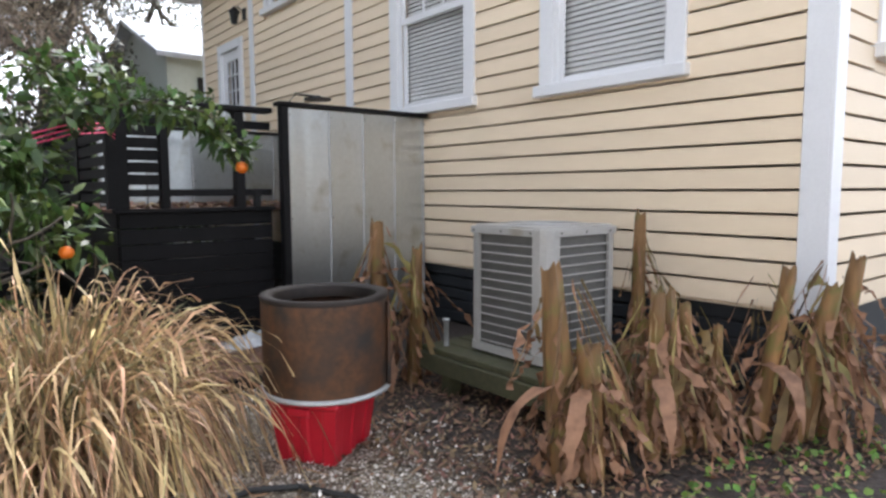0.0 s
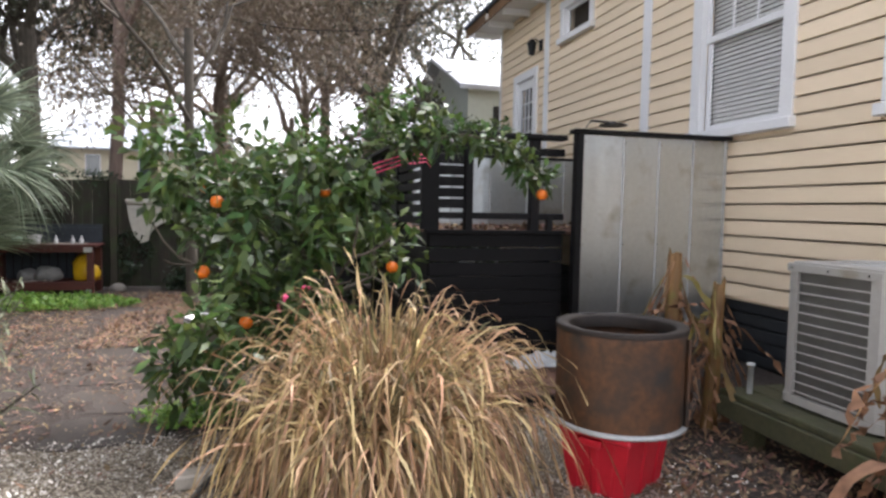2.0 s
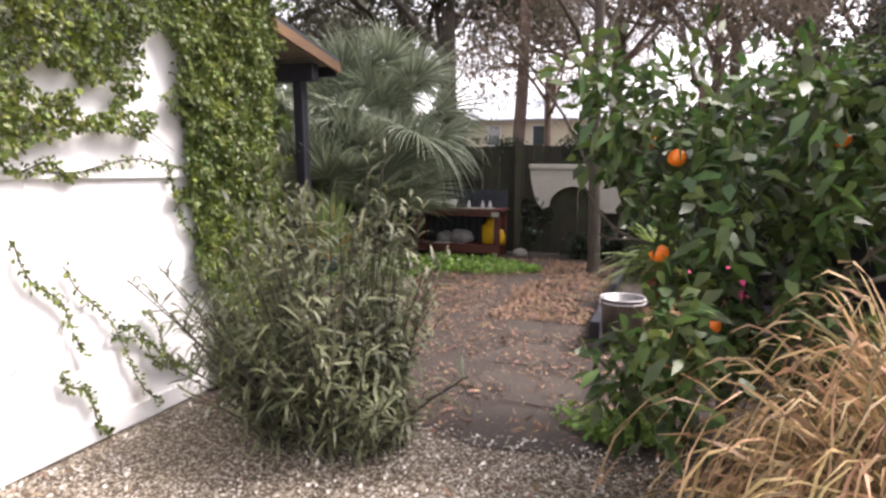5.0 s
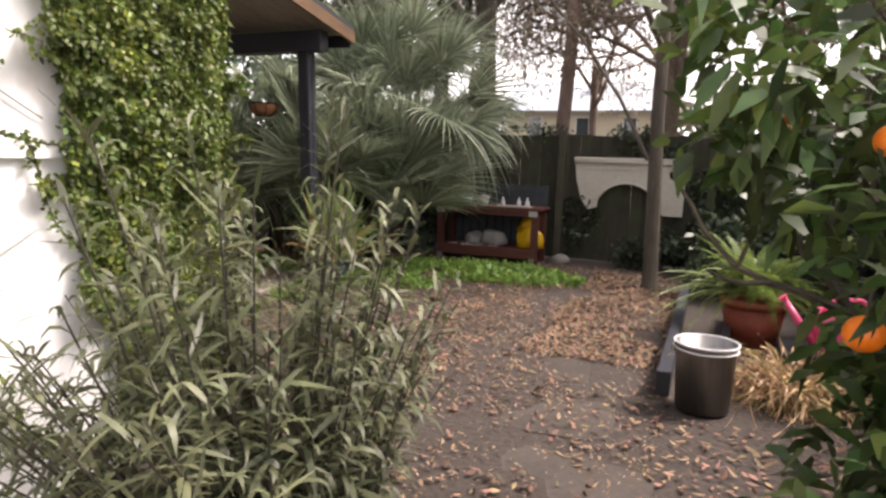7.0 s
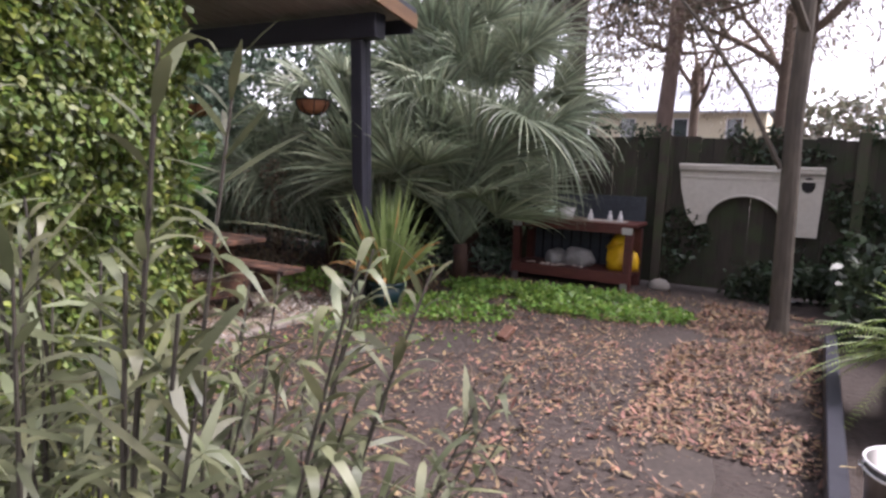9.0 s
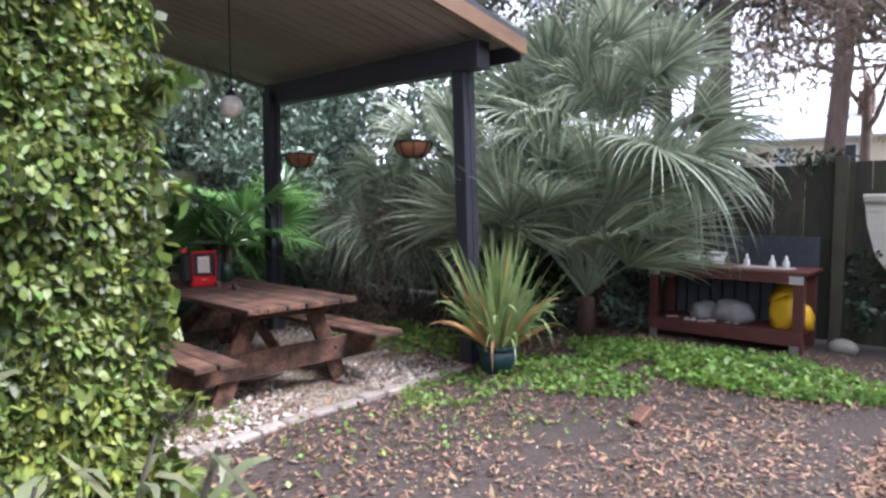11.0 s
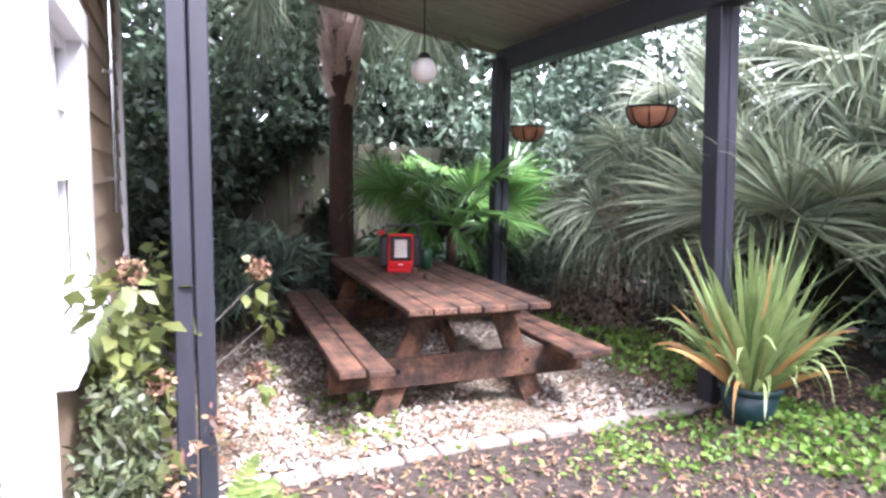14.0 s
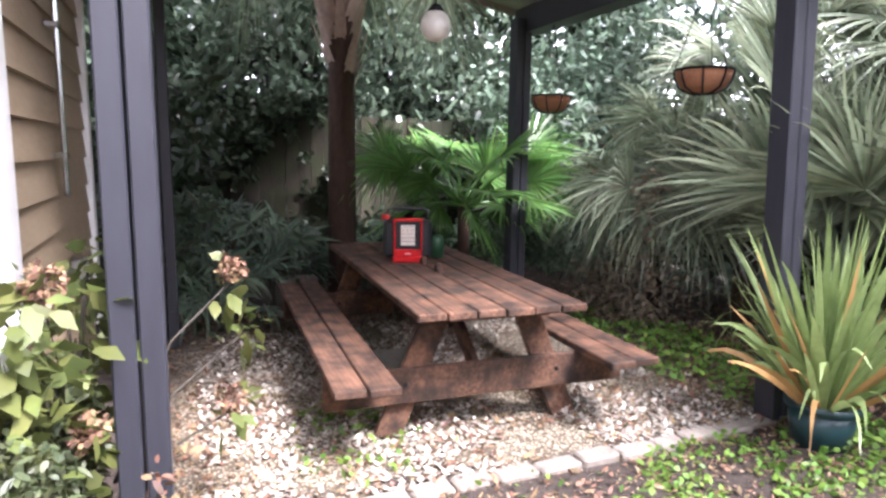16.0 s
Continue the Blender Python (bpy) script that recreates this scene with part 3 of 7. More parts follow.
sash_window("window_1", "y", HX, -1, 4.60, 6.0, 2.17, 4.25, 2, "white double-hung window with slatted blind")
sash_window("window_2", "y", HX, -1, 2.43, 3.77, 2.15, 4.25, 0, "white window with a half-drawn slatted blind", rail=False)
sash_window("window_3", "y", HX, -1, 8.25, 9.33, 3.98, 4.62, 0, "small white high window", rail=False, blind=False, casing=0.12)
sash_window("window_4", "x", HY0, -1, 4.75, 5.9, 2.2, 4.2, 1, "white side window of the cream house", blind=False)
# skirting under the house: dark boards with gaps
sk = thing("wall_skirting", (HX, HY0, 0), "dark slatted skirting below the house wall", "skirting", kind="structure")
part("core", bx(HX + 0.08, HY0 + 0.08, -0.05, HX + 0.12, HY1, 0.6), SKIRT, sk)
part("core", bx(HX + 0.12, HY0 + 0.08, -0.05, HX + 7, HY0 + 0.12, 0.6), SKIRT, sk)
for k in range(5):
    part("slat", bx(HX + 0.04, HY0 + 0.05, 0.03 + k * 0.118, HX + 0.07, HY1, 0.125 + k * 0.118, 0.003), SKIRT, sk)
# eave and roof
rf = thing("roof_cream_house", (HX, HY0, HTOP), "overhanging eave and roof of the cream house", "roof", kind="structure")
part("soffit", bx(HX - 0.55, HY0 - 0.5, HTOP, HX + 7, HY1 + 0.55, HTOP + 0.03), WHITE, rf)
part("fascia", bx(HX - 0.58, HY0 - 0.5, HTOP - 0.04, HX - 0.55, HY1 + 0.55, HTOP + 0.14), FASCIA, rf)
part("slope", prism([(HX - 0.62, HTOP + 0.13), (HX + 7, HTOP + 2.2), (HX + 7, HTOP + 2.3), (HX - 0.62, HTOP + 0.2)], HY0 - 0.55, HY1 + 0.6), SLATE, rf)
for k in range(14):
    y = HY0 + 0.3 + k * 0.8
    part("rafter_tail", bx(HX - 0.5, y, HTOP - 0.11, HX, y + 0.07, HTOP - 0.002, 0.004), WHITE, rf)
single("wall_cream_house_far", bx(HX + 0.2, HY1 - 0.2, 0.6, HX + 7, HY1, HTOP), SIDING, "cream far wall of the house", "house wall", kind="structure")
# back door with glazed panel
d1 = thing("door_1", (HX, 10.75, 1.75), "white back door with a glazed grid panel", "door", kind="structure")
part("casing", bx(HX - 0.05, 10.2, 1.75, HX + 0.04, 10.34, 3.86, 0.004), WHITE, d1)
part("casing", bx(HX - 0.05, 11.16, 1.75, HX + 0.04, 11.3, 3.86, 0.004), WHITE, d1)
part("head_casing", bx(HX - 0.055, 10.34, 3.72, HX + 0.04, 11.16, 3.86, 0.004), WHITE, d1)
leaf = part("door_leaf", bx(HX + 0.0, 10.34, 1.75, HX + 0.04, 10.50, 3.72, 0.003), WHITE, d1)
part("stile", bx(HX + 0.0, 11.0, 1.75, HX + 0.04, 11.16, 3.72, 0.003), WHITE, leaf)
part("top_rail", bx(HX + 0.0, 10.50, 3.56, HX + 0.04, 11.0, 3.72, 0.003), WHITE, leaf)
part("bottom_panel", bx(HX + 0.0, 10.50, 1.75, HX + 0.04, 11.0, 2.3, 0.003), WHITE, leaf)
for k in range(1, 5):
    part("glazing_bar", bx(HX + 0.002, 10.5, 2.3 + k * 0.252 - 0.01, HX + 0.03, 11.0, 2.3 + k * 0.252 + 0.01), WHITE, leaf)
for k in (1, 2):
    part("glazing_bar", bx(HX + 0.002, 10.5 + k * 0.167 - 0.01, 2.3, HX + 0.03, 10.5 + k * 0.167 + 0.01, 3.56), WHITE, leaf)
part("pane", bx(HX + 0.012, 10.5, 2.3, HX + 0.016, 11.0, 3.56), PANE, leaf)
# Flat dark panel painted as the unlit room behind the door glass
part("room_behind", bx(HX + 0.21, 10.0, 1.6, HX + 0.25, 11.5, 4.0), SHADEPANEL, d1)
part("door_handle", lathe([(0, 0), (0.028, 0.01), (0.028, 0.03), (0, 0.045)], (HX - 0.03, 10.42, 2.7), 12), STEEL, leaf)
# wall lantern
wlamp = thing("wall_lantern", (HX - 0.03, 10.0, 4.08), "black wall lantern with a glass shade", "wall lamp")
part("backplate", bx(HX - 0.05, 10.02, 4.08, HX - 0.027, 10.14, 4.26, 0.01), BLACKMETAL, wlamp)
part("arm", tube([(HX - 0.05, 10.08, 4.2), (HX - 0.14, 10.08, 4.26), (HX - 0.2, 10.08, 4.22)], 0.012), BLACKMETAL, wlamp)
part("shade", lathe([(0.02, 0.17), (0.09, 0.10), (0.075, 0.09), (0.05, -0.08), (0.0, -0.1)], (HX - 0.2, 10.08, 4.08), 10), BLACKMETAL, wlamp)
part("glass", lathe([(0.06, 0.085), (0.042, -0.07)], (HX - 0.2, 10.08, 4.08), 10), BULB, wlamp)

# The white building, overgrown with creeping fig: east wall along y, rear wall along x
BX, BY, BTOP = -3.17, 5.0, 4.6
east = thing("wall_white_building", (BX, BY, 0), "white-painted wall overgrown with creeping fig", "wall", kind="structure")
part("core", bx(BX - 0.2, -6, 0.0, BX, BY - 0.02, BTOP), WALLWHITE, east)
part("base_board", bx(BX, -6, 0.02, BX + 0.02, BY - 0.02, 0.12, 0.003), WALLWHITE, east)
for k in range(7):
    part("joint_batten", bx(BX, 4.35 - k * 1.2 - 0.008, 0.12, BX + 0.006, 4.35 - k * 1.2 + 0.008, BTOP, 0), WALLWHITE, east)
part("cross_batten", bx(BX, -6, 1.33, BX + 0.025, 4.4, 1.37, 0.003), WALLWHITE, east)
rear = thing("wall_white_building_rear", (-5, BY, 0), "taupe clapboard rear wall with white trim", "wall", kind="structure")
rear_holes = [(-5.12, -4.05, 0.80, 2.12)]
REND = -7.25
part("core", wall_core(REND, BX - 0.2, 0.0, BTOP, rear_holes, lambda a, b, c, d: (a, BY - 0.22, c, b, BY - 0.02, d)), TAUPE, rear)
z = 0.2
while z < BTOP - 0.1:
    for a, b in boards_between([(REND + 0.1, -4.0)], rear_holes, z, z + 0.17):
        clapboard(("x", BY - 0.02, 1), a, b, z, 0.17, rear, TAUPE)
    z += 0.17
single("trim_white_building", bx(-4.0, BY - 0.02, 0.05, BX + 0.012, BY + 0.03, BTOP, 0.004), WHITE, "wide white-painted corner board beside the window", "trim", kind="structure")
single("trim_white_building_end", bx(REND, BY - 0.02, 0.3, REND + 0.1, BY + 0.03, BTOP, 0.004), WHITE, "white-painted end board", "trim", kind="structure")
sash_window("window_5", "x", BY - 0.02, 1, -5.12, -4.05, 0.80, 2.12, 2, "white double-hung window in the taupe wall", blind=False, casing=0.14, behind=CEILWOOD, low=2, cross=True)
single("wall_white_building_west", bx(REND, -6, 0, REND + 0.2, BY - 0.22, BTOP), TAUPE, "taupe west wall of the white building", "wall", kind="structure")
rb = thing("roof_white_building", (BX, BY, BTOP), "roof of the white building", "roof", kind="structure")
part("slope", bx(REND - 0.3, -6.2, BTOP, BX + 0.3, BY + 0.3, BTOP + 0.15), SLATE, rb)
cond = thing("conduit", (-6.15, BY, 1.2), "thin grey conduit pipe clipped on the wall", "pipe")
part("pipe", tube([(-6.05, BY + 0.045, 1.22), (-6.05, BY + 0.045, 4.2)], 0.014), STEEL, cond)
for z in (1.4, 2.0, 2.6):
    part("clip", bx(-6.08, BY + 0.0, z, -6.02, BY + 0.062, z + 0.025, 0.003), STEEL, cond)
obx = thing("outlet_box", (-6.35, BY, 0.72), "small grey electrical outlet box", "outlet")
part("box", bx(-6.42, BY, 0.72, -6.32, BY + 0.06, 0.86, 0.006), GALV, obx)
part("lid", bx(-6.425, BY + 0.061, 0.715, -6.315, BY + 0.07, 0.865, 0.004), GALV, obx)

# Board fences: north and west
def fence_run(name, x0, y0, x1, y1, high, label):
    f = thing(name, (x0, y0, 0), label, "fence", kind="structure")
    d = Vector((x1 - x0, y1 - y0, 0))
    n = int(d.length / 0.145)
    ang = math.atan2(d.y, d.x)
    for k in range(n):
        p = Vector((x0, y0, 0)) + d * ((k + 0.5) / n)
        h = high + random.uniform(-0.02, 0.02)
        bm = bx(-0.0722, -0.011, 0.03, 0.0722, 0.011, h, 0.003)
        bm.transform(pose(p.x, p.y, 0, random.uniform(-0.6, 0.6), random.uniform(-0.15, 0.15), math.degrees(ang)))
        part("board", bm, FENCE, f)
    for z in (0.35, high - 0.35):
        bm = bx(0, 0.013, z, d.length, 0.053, z + 0.09, 0.003)
        bm.transform(pose(x0, y0, 0, 0, 0, math.degrees(ang)))
        part("rail", bm, FENCE, f)
    return f


FY, FX = 11.6, -9.9
fence_run("fence_north", FX, FY, 3.2, FY, 1.80, "old dark board fence with moss")
fence_run("fence_west", FX, 3.0, FX, FY, 1.85, "old brown board fence with climbing leaves")
for x in (-2.72, -0.72, 0.35):
    post = single("fence_post", bx(x - 0.055, FY - 0.13, 0, x + 0.055, FY - 0.02, 1.86, 0.006), FENCE, "weathered square fence post", "fence post", group="fence posts")

# The shelter: posts, beams, sloping board roof
def shelter_post(x, y, z1, lean=0.0):
    """lean: degrees by which the post tips towards the wall."""
    t = thing("shelter_post", (x, y, 0), "dark blue-grey painted double timber post", "post", group="shelter posts")
    for dy in (-0.040, 0.040):
        bm = bx(-0.065, dy - 0.036, 0.0, 0.065, dy + 0.036, z1, 0.006)
        bm.transform(pose(x, y, 0, lean, 0, 0))
        part("timber", bm, NAVY, t)
    return t


def roof_z(y):
    return 2.78 + (8.78 - y) * 0.16


shelter_post(-4.62, 5.42, 3.1)
shelter_post(-4.98, 8.6, 2.66, 2.6)
shelter_post(-7.6, 8.35, 2.62)
shelter_post(-7.5, 5.42, 3.1)
single("shelter_beam", bx(-7.75, 8.36, 2.50, -4.72, 8.52, 2.72, 0.006), NAVY, "dark blue-grey painted shelter beam", "beam")
single("shelter_beam", bx(-7.75, 5.36, 3.0, -4.50, 5.50, 3.2, 0.006), NAVY, "dark blue-grey painted shelter beam near the wall", "beam")
srf = thing("ceiling_shelter", (-6, 7, 2.6), "sloping grey-brown board ceiling of the shelter", "shelter roof", kind="structure")
x0, x1, n = -7.95, -4.62, 24
bm = bmesh.new()
for k in range(n):
    a, b = x0 + (x1 - x0) * k / n, x0 + (x1 - x0) * (k + 1) / n - 0.011
    zb = [roof_z(5.02), roof_z(8.78)]
    vs = [bm.verts.new(p) for p in ((a, 5.02, zb[0] - 0.05), (b, 5.02, zb[0] - 0.05), (b, 8.78, zb[1] - 0.05), (a, 8.78, zb[1] - 0.05), (a, 5.02, zb[0] - 0.03), (b, 5.02, zb[0] - 0.03), (b, 8.78, zb[1] - 0.03), (a, 8.78, zb[1] - 0.03))]
    for q in ((3, 2, 1, 0), (4, 5, 6, 7), (0, 1, 5, 4), (1, 2, 6, 5), (2, 3, 7, 6), (3, 0, 4, 7)):
        bm.faces.new([vs[i] for i in q])
part("boards", bm, CEILWOOD, srf)


def sloped(xa, xb, lo, hi, ya=4.98, yb=8.82):
    m = bmesh.new()
    vs = [m.verts.new((x, y, roof_z(y) + d)) for d in (lo, hi) for y in (ya, yb) for x in (xa, xb)]
    for q in ((0, 1, 3, 2), (4, 6, 7, 5), (0, 4, 5, 1), (2, 3, 7, 6), (0, 2, 6, 4), (1, 5, 7, 3)):
        m.faces.new([vs[i] for i in q])
    bmesh.ops.recalc_face_normals(m, faces=m.faces)
    return m


part("covering", sloped(-7.98, -4.58, 0.0, 0.05), SLATE, srf)
part("fascia", sloped(-4.60, -4.565, -0.13, -0.004), FASCIA, srf)
part("fascia", sloped(-8.0, -7.965, -0.10, -0.004), CEILWOOD, srf)
part("front_fascia", bx(-7.96, 8.79, 2.60, -4.61, 8.82, 2.77, 0.003), NAVY, srf)

# Deck with black railing beside the cream house
DY = 5.62
deck = thing("deck", (1.2, DY, 0), "raised black-stained deck with board skirting", "deck", kind="structure")
for k in range(9):
    part("skirting_board", bx(1.2, DY - 0.012, 0.02 + k * 0.132, 2.5, DY + 0.012, 0.145 + k * 0.132, 0.003), BLACKWOOD, deck)
    part("skirting_board", bx(1.188, DY + 0.02, 0.02 + k * 0.132, 1.212, 9.2, 0.145 + k * 0.132, 0.003), BLACKWOOD, deck)
for k in range(24):
    part("floor_board", bx(1.2, DY + 0.05 + k * 0.148, 1.195, 4.1, DY + 0.19 + k * 0.148, 1.225, 0.003), DECKWOOD, deck)
part("cap_board", bx(1.16, DY - 0.05, 1.2, 2.52, DY + 0.045, 1.235, 0.004), BLACKWOOD, deck)
rail = thing("railing", (1.2, DY, 1.2), "black-stained timber deck railing", "railing", kind="structure")
for x, w in ((1.2, 0.16), (1.56, 0.07), (2.20, 0.085)):
    part("post", bx(x - w / 2, DY - 0.045, 1.236, x + w / 2, DY + 0.045, 2.08, 0.004), BLACKWOOD, rail)
part("top_rail", bx(1.1, DY - 0.075, 2.08, 2.5, DY + 0.075, 2.125, 0.005), BLACKWOOD, rail)
part("upper_rail", bx(1.24, DY - 0.02, 1.93, 2.5, DY + 0.02, 2.0, 0.003), BLACKWOOD, rail)
part("middle_rail", bx(1.24, DY - 0.025, 1.335, 2.5, DY + 0.025, 1.395, 0.003), BLACKWOOD, rail)
for k in range(5):
    part("slat", bx(1.28, DY - 0.012, 1.43 + k * 0.1, 1.525, DY + 0.012, 1.515 + k * 0.1, 0.002), BLACKWOOD, rail)
part("top_rail", bx(1.08, DY + 0.08, 2.08, 1.23, 9.2, 2.125, 0.005), BLACKWOOD, rail)
part("upper_rail", bx(1.13, DY + 0.06, 1.93, 1.17, 9.2, 2.0, 0.003), BLACKWOOD, rail)
for k in range(6):
    part("slat", bx(1.145, DY + 0.06, 1.28 + k * 0.105, 1.17, 9.2, 1.355 + k * 0.105, 0.002), BLACKWOOD, rail)
for y in (6.9, 8.1, 9.2):
    part("post", bx(1.13, y - 0.045, 1.2, 1.25, y + 0.045, 2.08, 0.004), BLACKWOOD, rail)


def metal_screen(name, x0, x1, y, z0, z1, ribs, label):
    """Corrugated-edge galvanised sheets on battens."""
    s = thing(name, ((x0 + x1) / 2, y, z0), label, "metal screen")
    n = len(ribs) - 1
    for a, b in zip(ribs, ribs[1:]):
        bm = bmesh.new()
        cols = []
        for k in range(9):
            u = k / 8
            cols.append([bm.verts.new((a + (b - a) * u, y + 0.008 * math.sin(u * math.pi) * random.uniform(0.2, 1) + dy, zz)) for zz in (z0, (z0 + z1) / 2, z1) for dy in (0, 0.003)])
        for c, d in zip(cols, cols[1:]):
            for i, j in ((0, 2), (2, 4)):
                bm.faces.new((c[i], d[i], d[j], c[j]))
                bm.faces.new((c[i + 1], c[j + 1], d[j + 1], d[i + 1]))
        part("sheet", bm, GALV, s, smooth=True)
    for a in ribs:
        part("seam", tube([(a, y - 0.004, z0), (a, y - 0.004, z1)], 0.011, 6), ZINC, s)
        for zz in (z0 + 0.25, (z0 + z1) / 2, z1 - 0.06):
            part("screw", lathe([(0.009, 0), (0.006, 0.004), (0, 0.006)], (0, 0, 0), 6, m=pose(a + 0.02, y - 0.002, zz, 90)), STEEL, s)
    return s


sc = metal_screen("shower_screen", 2.57, 4.10, 5.39, 0.12, 2.12, [2.575, 2.99, 3.36, 3.73, 4.09], "tall galvanised sheet-metal screen in a dark frame")
part("post", bx(2.50, 5.35, 0, 2.565, 5.44, 2.13, 0.004), BLACKWOOD, sc)
part("top_cap", bx(2.47, 5.33, 2.13, 4.12, 5.46, 2.165, 0.004), BLACKWOOD, sc)
part("bottom_rail", bx(2.565, 5.40, 0.1, 4.1, 5.45, 0.2, 0.004), BLACKWOOD, sc)
sc2 = metal_screen("metal_screen", 1.3, 3.4, 6.9, 1.23, 2.0, [1.32, 1.75, 2.2, 2.65, 3.1, 3.4], "galvanised sheet-metal screen on the deck")
part("top_cap", bx(1.28, 6.87, 2.0, 3.42, 6.95, 2.03, 0.003), BLACKWOOD, sc2)
# rain shower head above the screen
sh = thing("outdoor_shower", (3.05, 5.6, 2.1), "black overhead shower head on a bent pipe", "shower")
part("pipe", tube([(2.75, 5.75, 1.3), (2.75, 5.75, 2.2), (2.82, 5.72, 2.30), (2.98, 5.64, 2.28)], 0.012), BLACKMETAL, sh)
part("rose", lathe([(0.02, 0.04), (0.05, 0.02), (0.13, 0.008), (0.13, -0.006), (0, -0.008)], (3.0, 5.62, 2.25), 20), BLACKMETAL, sh)
dl = thing("deck_light", (2.36, DY, 1.235), "small black deck light on the cap board", "lamp")
part("body", bx(2.33, DY - 0.03, 1.235, 2.39, DY + 0.03, 1.37, 0.006), BLACKMETAL, dl)
part("hood", bx(2.32, DY - 0.04, 1.37, 2.40, DY + 0.04, 1.39, 0.004), BLACKMETAL, dl)
# low step platform
pf = thing("step_platform", (1.9, 4.8, 0), "low red-brown timber step platform with fallen leaves", "platform", kind="structure")
for k in range(8):
    part("plank", bx(1.3, 4.22 + k * 0.146, 0.075, 2.5, 4.36 + k * 0.146, 0.105, 0.004), DECKWOOD, pf)
part("front_edge", bx(1.3, 4.19, 0.0, 2.5, 4.218, 0.10, 0.003), BLACKWOOD, pf)
part("side_edge", bx(1.27, 4.19, 0.0, 1.298, 5.38, 0.10, 0.003), BLACKWOOD, pf)
# crumpled plastic sheet on the platform
bm = bmesh.new()
bmesh.ops.create_grid(bm, x_segments=22, y_segments=14, size=0.5)
for v in bm.verts:
    v.co = Vector((v.co.x * 0.62, v.co.y * 0.36, 0))
    r = 1 - min(1, (v.co.x / 0.32) ** 2 + (v.co.y / 0.19) ** 2)
    v.co.z = max(0, r) * (0.05 + 0.12 * abs(noise.noise(v.co * 9)))
    v.co += Vector((2.1, 5.1, 0.108))
single("plastic_sheet", bm, PLASTICFILM, "crumpled clear plastic sheet on the step platform", "plastic sheet")

# Red storage tub with a rusty steel ring on it
tub = thing("storage_tub", (1.6, 2.98, 0), "red ribbed plastic storage tub under a steel ring", "storage tub")
TM = pose(1.6, 2.98, 0, 0, 0, 32)


def tub_ring(hx, hy, z, ribs, bm):
    pts = []
    n = 11
    for s, (a, b) in enumerate((((-hx, -hy), (hx, -hy)), ((hx, -hy), (hx, hy)), ((hx, hy), (-hx, hy)), ((-hx, hy), (-hx, -hy)))):
        nrm = Vector((b[1] - a[1], a[0] - b[0], 0)).normalized()
        for k in range(n):
            u = k / n
            inset = ribs if 0.25 < u < 0.42 or 0.62 < u < 0.78 else 0
            pts.append(bm.verts.new(TM @ (Vector((a[0] + (b[0] - a[0]) * u, a[1] + (b[1] - a[1]) * u, z)) - nrm * inset)))
    return pts


bm = bmesh.new()
rs = [tub_ring(0.20, 0.155, 0.0, 0.014, bm), tub_ring(0.235, 0.19, 0.30, 0.02, bm), tub_ring(0.24, 0.195, 0.31, 0.0, bm), tub_ring(0.23, 0.185, 0.31, 0.0, bm), tub_ring(0.195, 0.15, 0.012, 0.0, bm)]
for a, b in zip(rs, rs[1:]):
    for k in range(len(a)):
        bm.faces.new((a[k], a[(k + 1) % len(a)], b[(k + 1) % len(a)], b[k]))
bm.faces.new(rs[0][::-1])
bm.faces.new(rs[-1])
part("body", bm, REDPLASTIC, tub)
bm = bx(-0.255, -0.21, 0.30, 0.255, 0.21, 0.335, 0.012)
bm.transform(TM)
part("rim", bm, REDPLASTIC, tub)
for s in (-1, 1):
    bm = bx(s * 0.245, -0.06, 0.265, s * 0.275, 0.06, 0.30, 0.008)
    bm.transform(TM)
    part("handle", bm, REDPLASTIC, tub)
ring = thing("fire_ring", (1.62, 3.0, 0.336), "rusty steel fire ring standing on a red tub", "fire ring")
part("wall", lathe([(0.325, 0.016), (0.328, 0.1), (0.33, 0.47), (0.33, 0.49), (0.322, 0.49), (0.318, 0.1), (0.316, 0.004)], (1.62, 3.0, 0.336), 48), RUST, ring, smooth=True)
part("top_flange", lathe([(0.335, 0.485), (0.336, 0.505), (0.332, 0.512), (0.275, 0.505), (0.27, 0.497), (0.272, 0.44)], (1.62, 3.0, 0.336), 48), SOOT, ring, smooth=True)
part("bottom_lip", lathe([(0.318, 0.0), (0.342, 0.002), (0.346, 0.012), (0.34, 0.022), (0.325, 0.024)], (1.62, 3.0, 0.336), 48), ZINC, ring, smooth=True)
part("seam", bx(1.62 + 0.225, 3.0 - 0.262, 0.36, 1.62 + 0.242, 3.0 - 0.238, 0.80, 0.003), RUST, ring)

# Air conditioner on a mossy bench
bench = thing("timber_stand", (2.9, 2.9, 0), "mossy green timber stand under the air conditioner", "stand")
for k in range(6):
    part("plank", bx(2.62 + k * 0.165, 2.22, 0.275, 2.777 + k * 0.165, 3.48, 0.315, 0.006), MOSSWOOD, bench)
part("front_rail", bx(2.60, 2.18, 0.14, 3.62, 2.218, 0.27, 0.006), MOSSWOOD, bench)
part("side_rail", bx(2.60, 2.222, 0.15, 2.64, 3.48, 0.272, 0.006), MOSSWOOD, bench)
for x, y in ((2.70, 2.3), (2.70, 3.25), (3.5, 2.3), (3.5, 3.3)):
    part("leg", bx(x - 0.05, y - 0.05, -0.01, x + 0.05, y + 0.05, 0.273, 0.006), MOSSWOOD, bench)
ac = thing("air_conditioner", (3.12, 2.85, 0.33), "grey outdoor air conditioner with louvred sides", "air conditioner")
AX0, AX1, AY0, AY1, AZ0, AZ1 = 2.78, 3.48, 2.48, 3.18, 0.345, 1.155


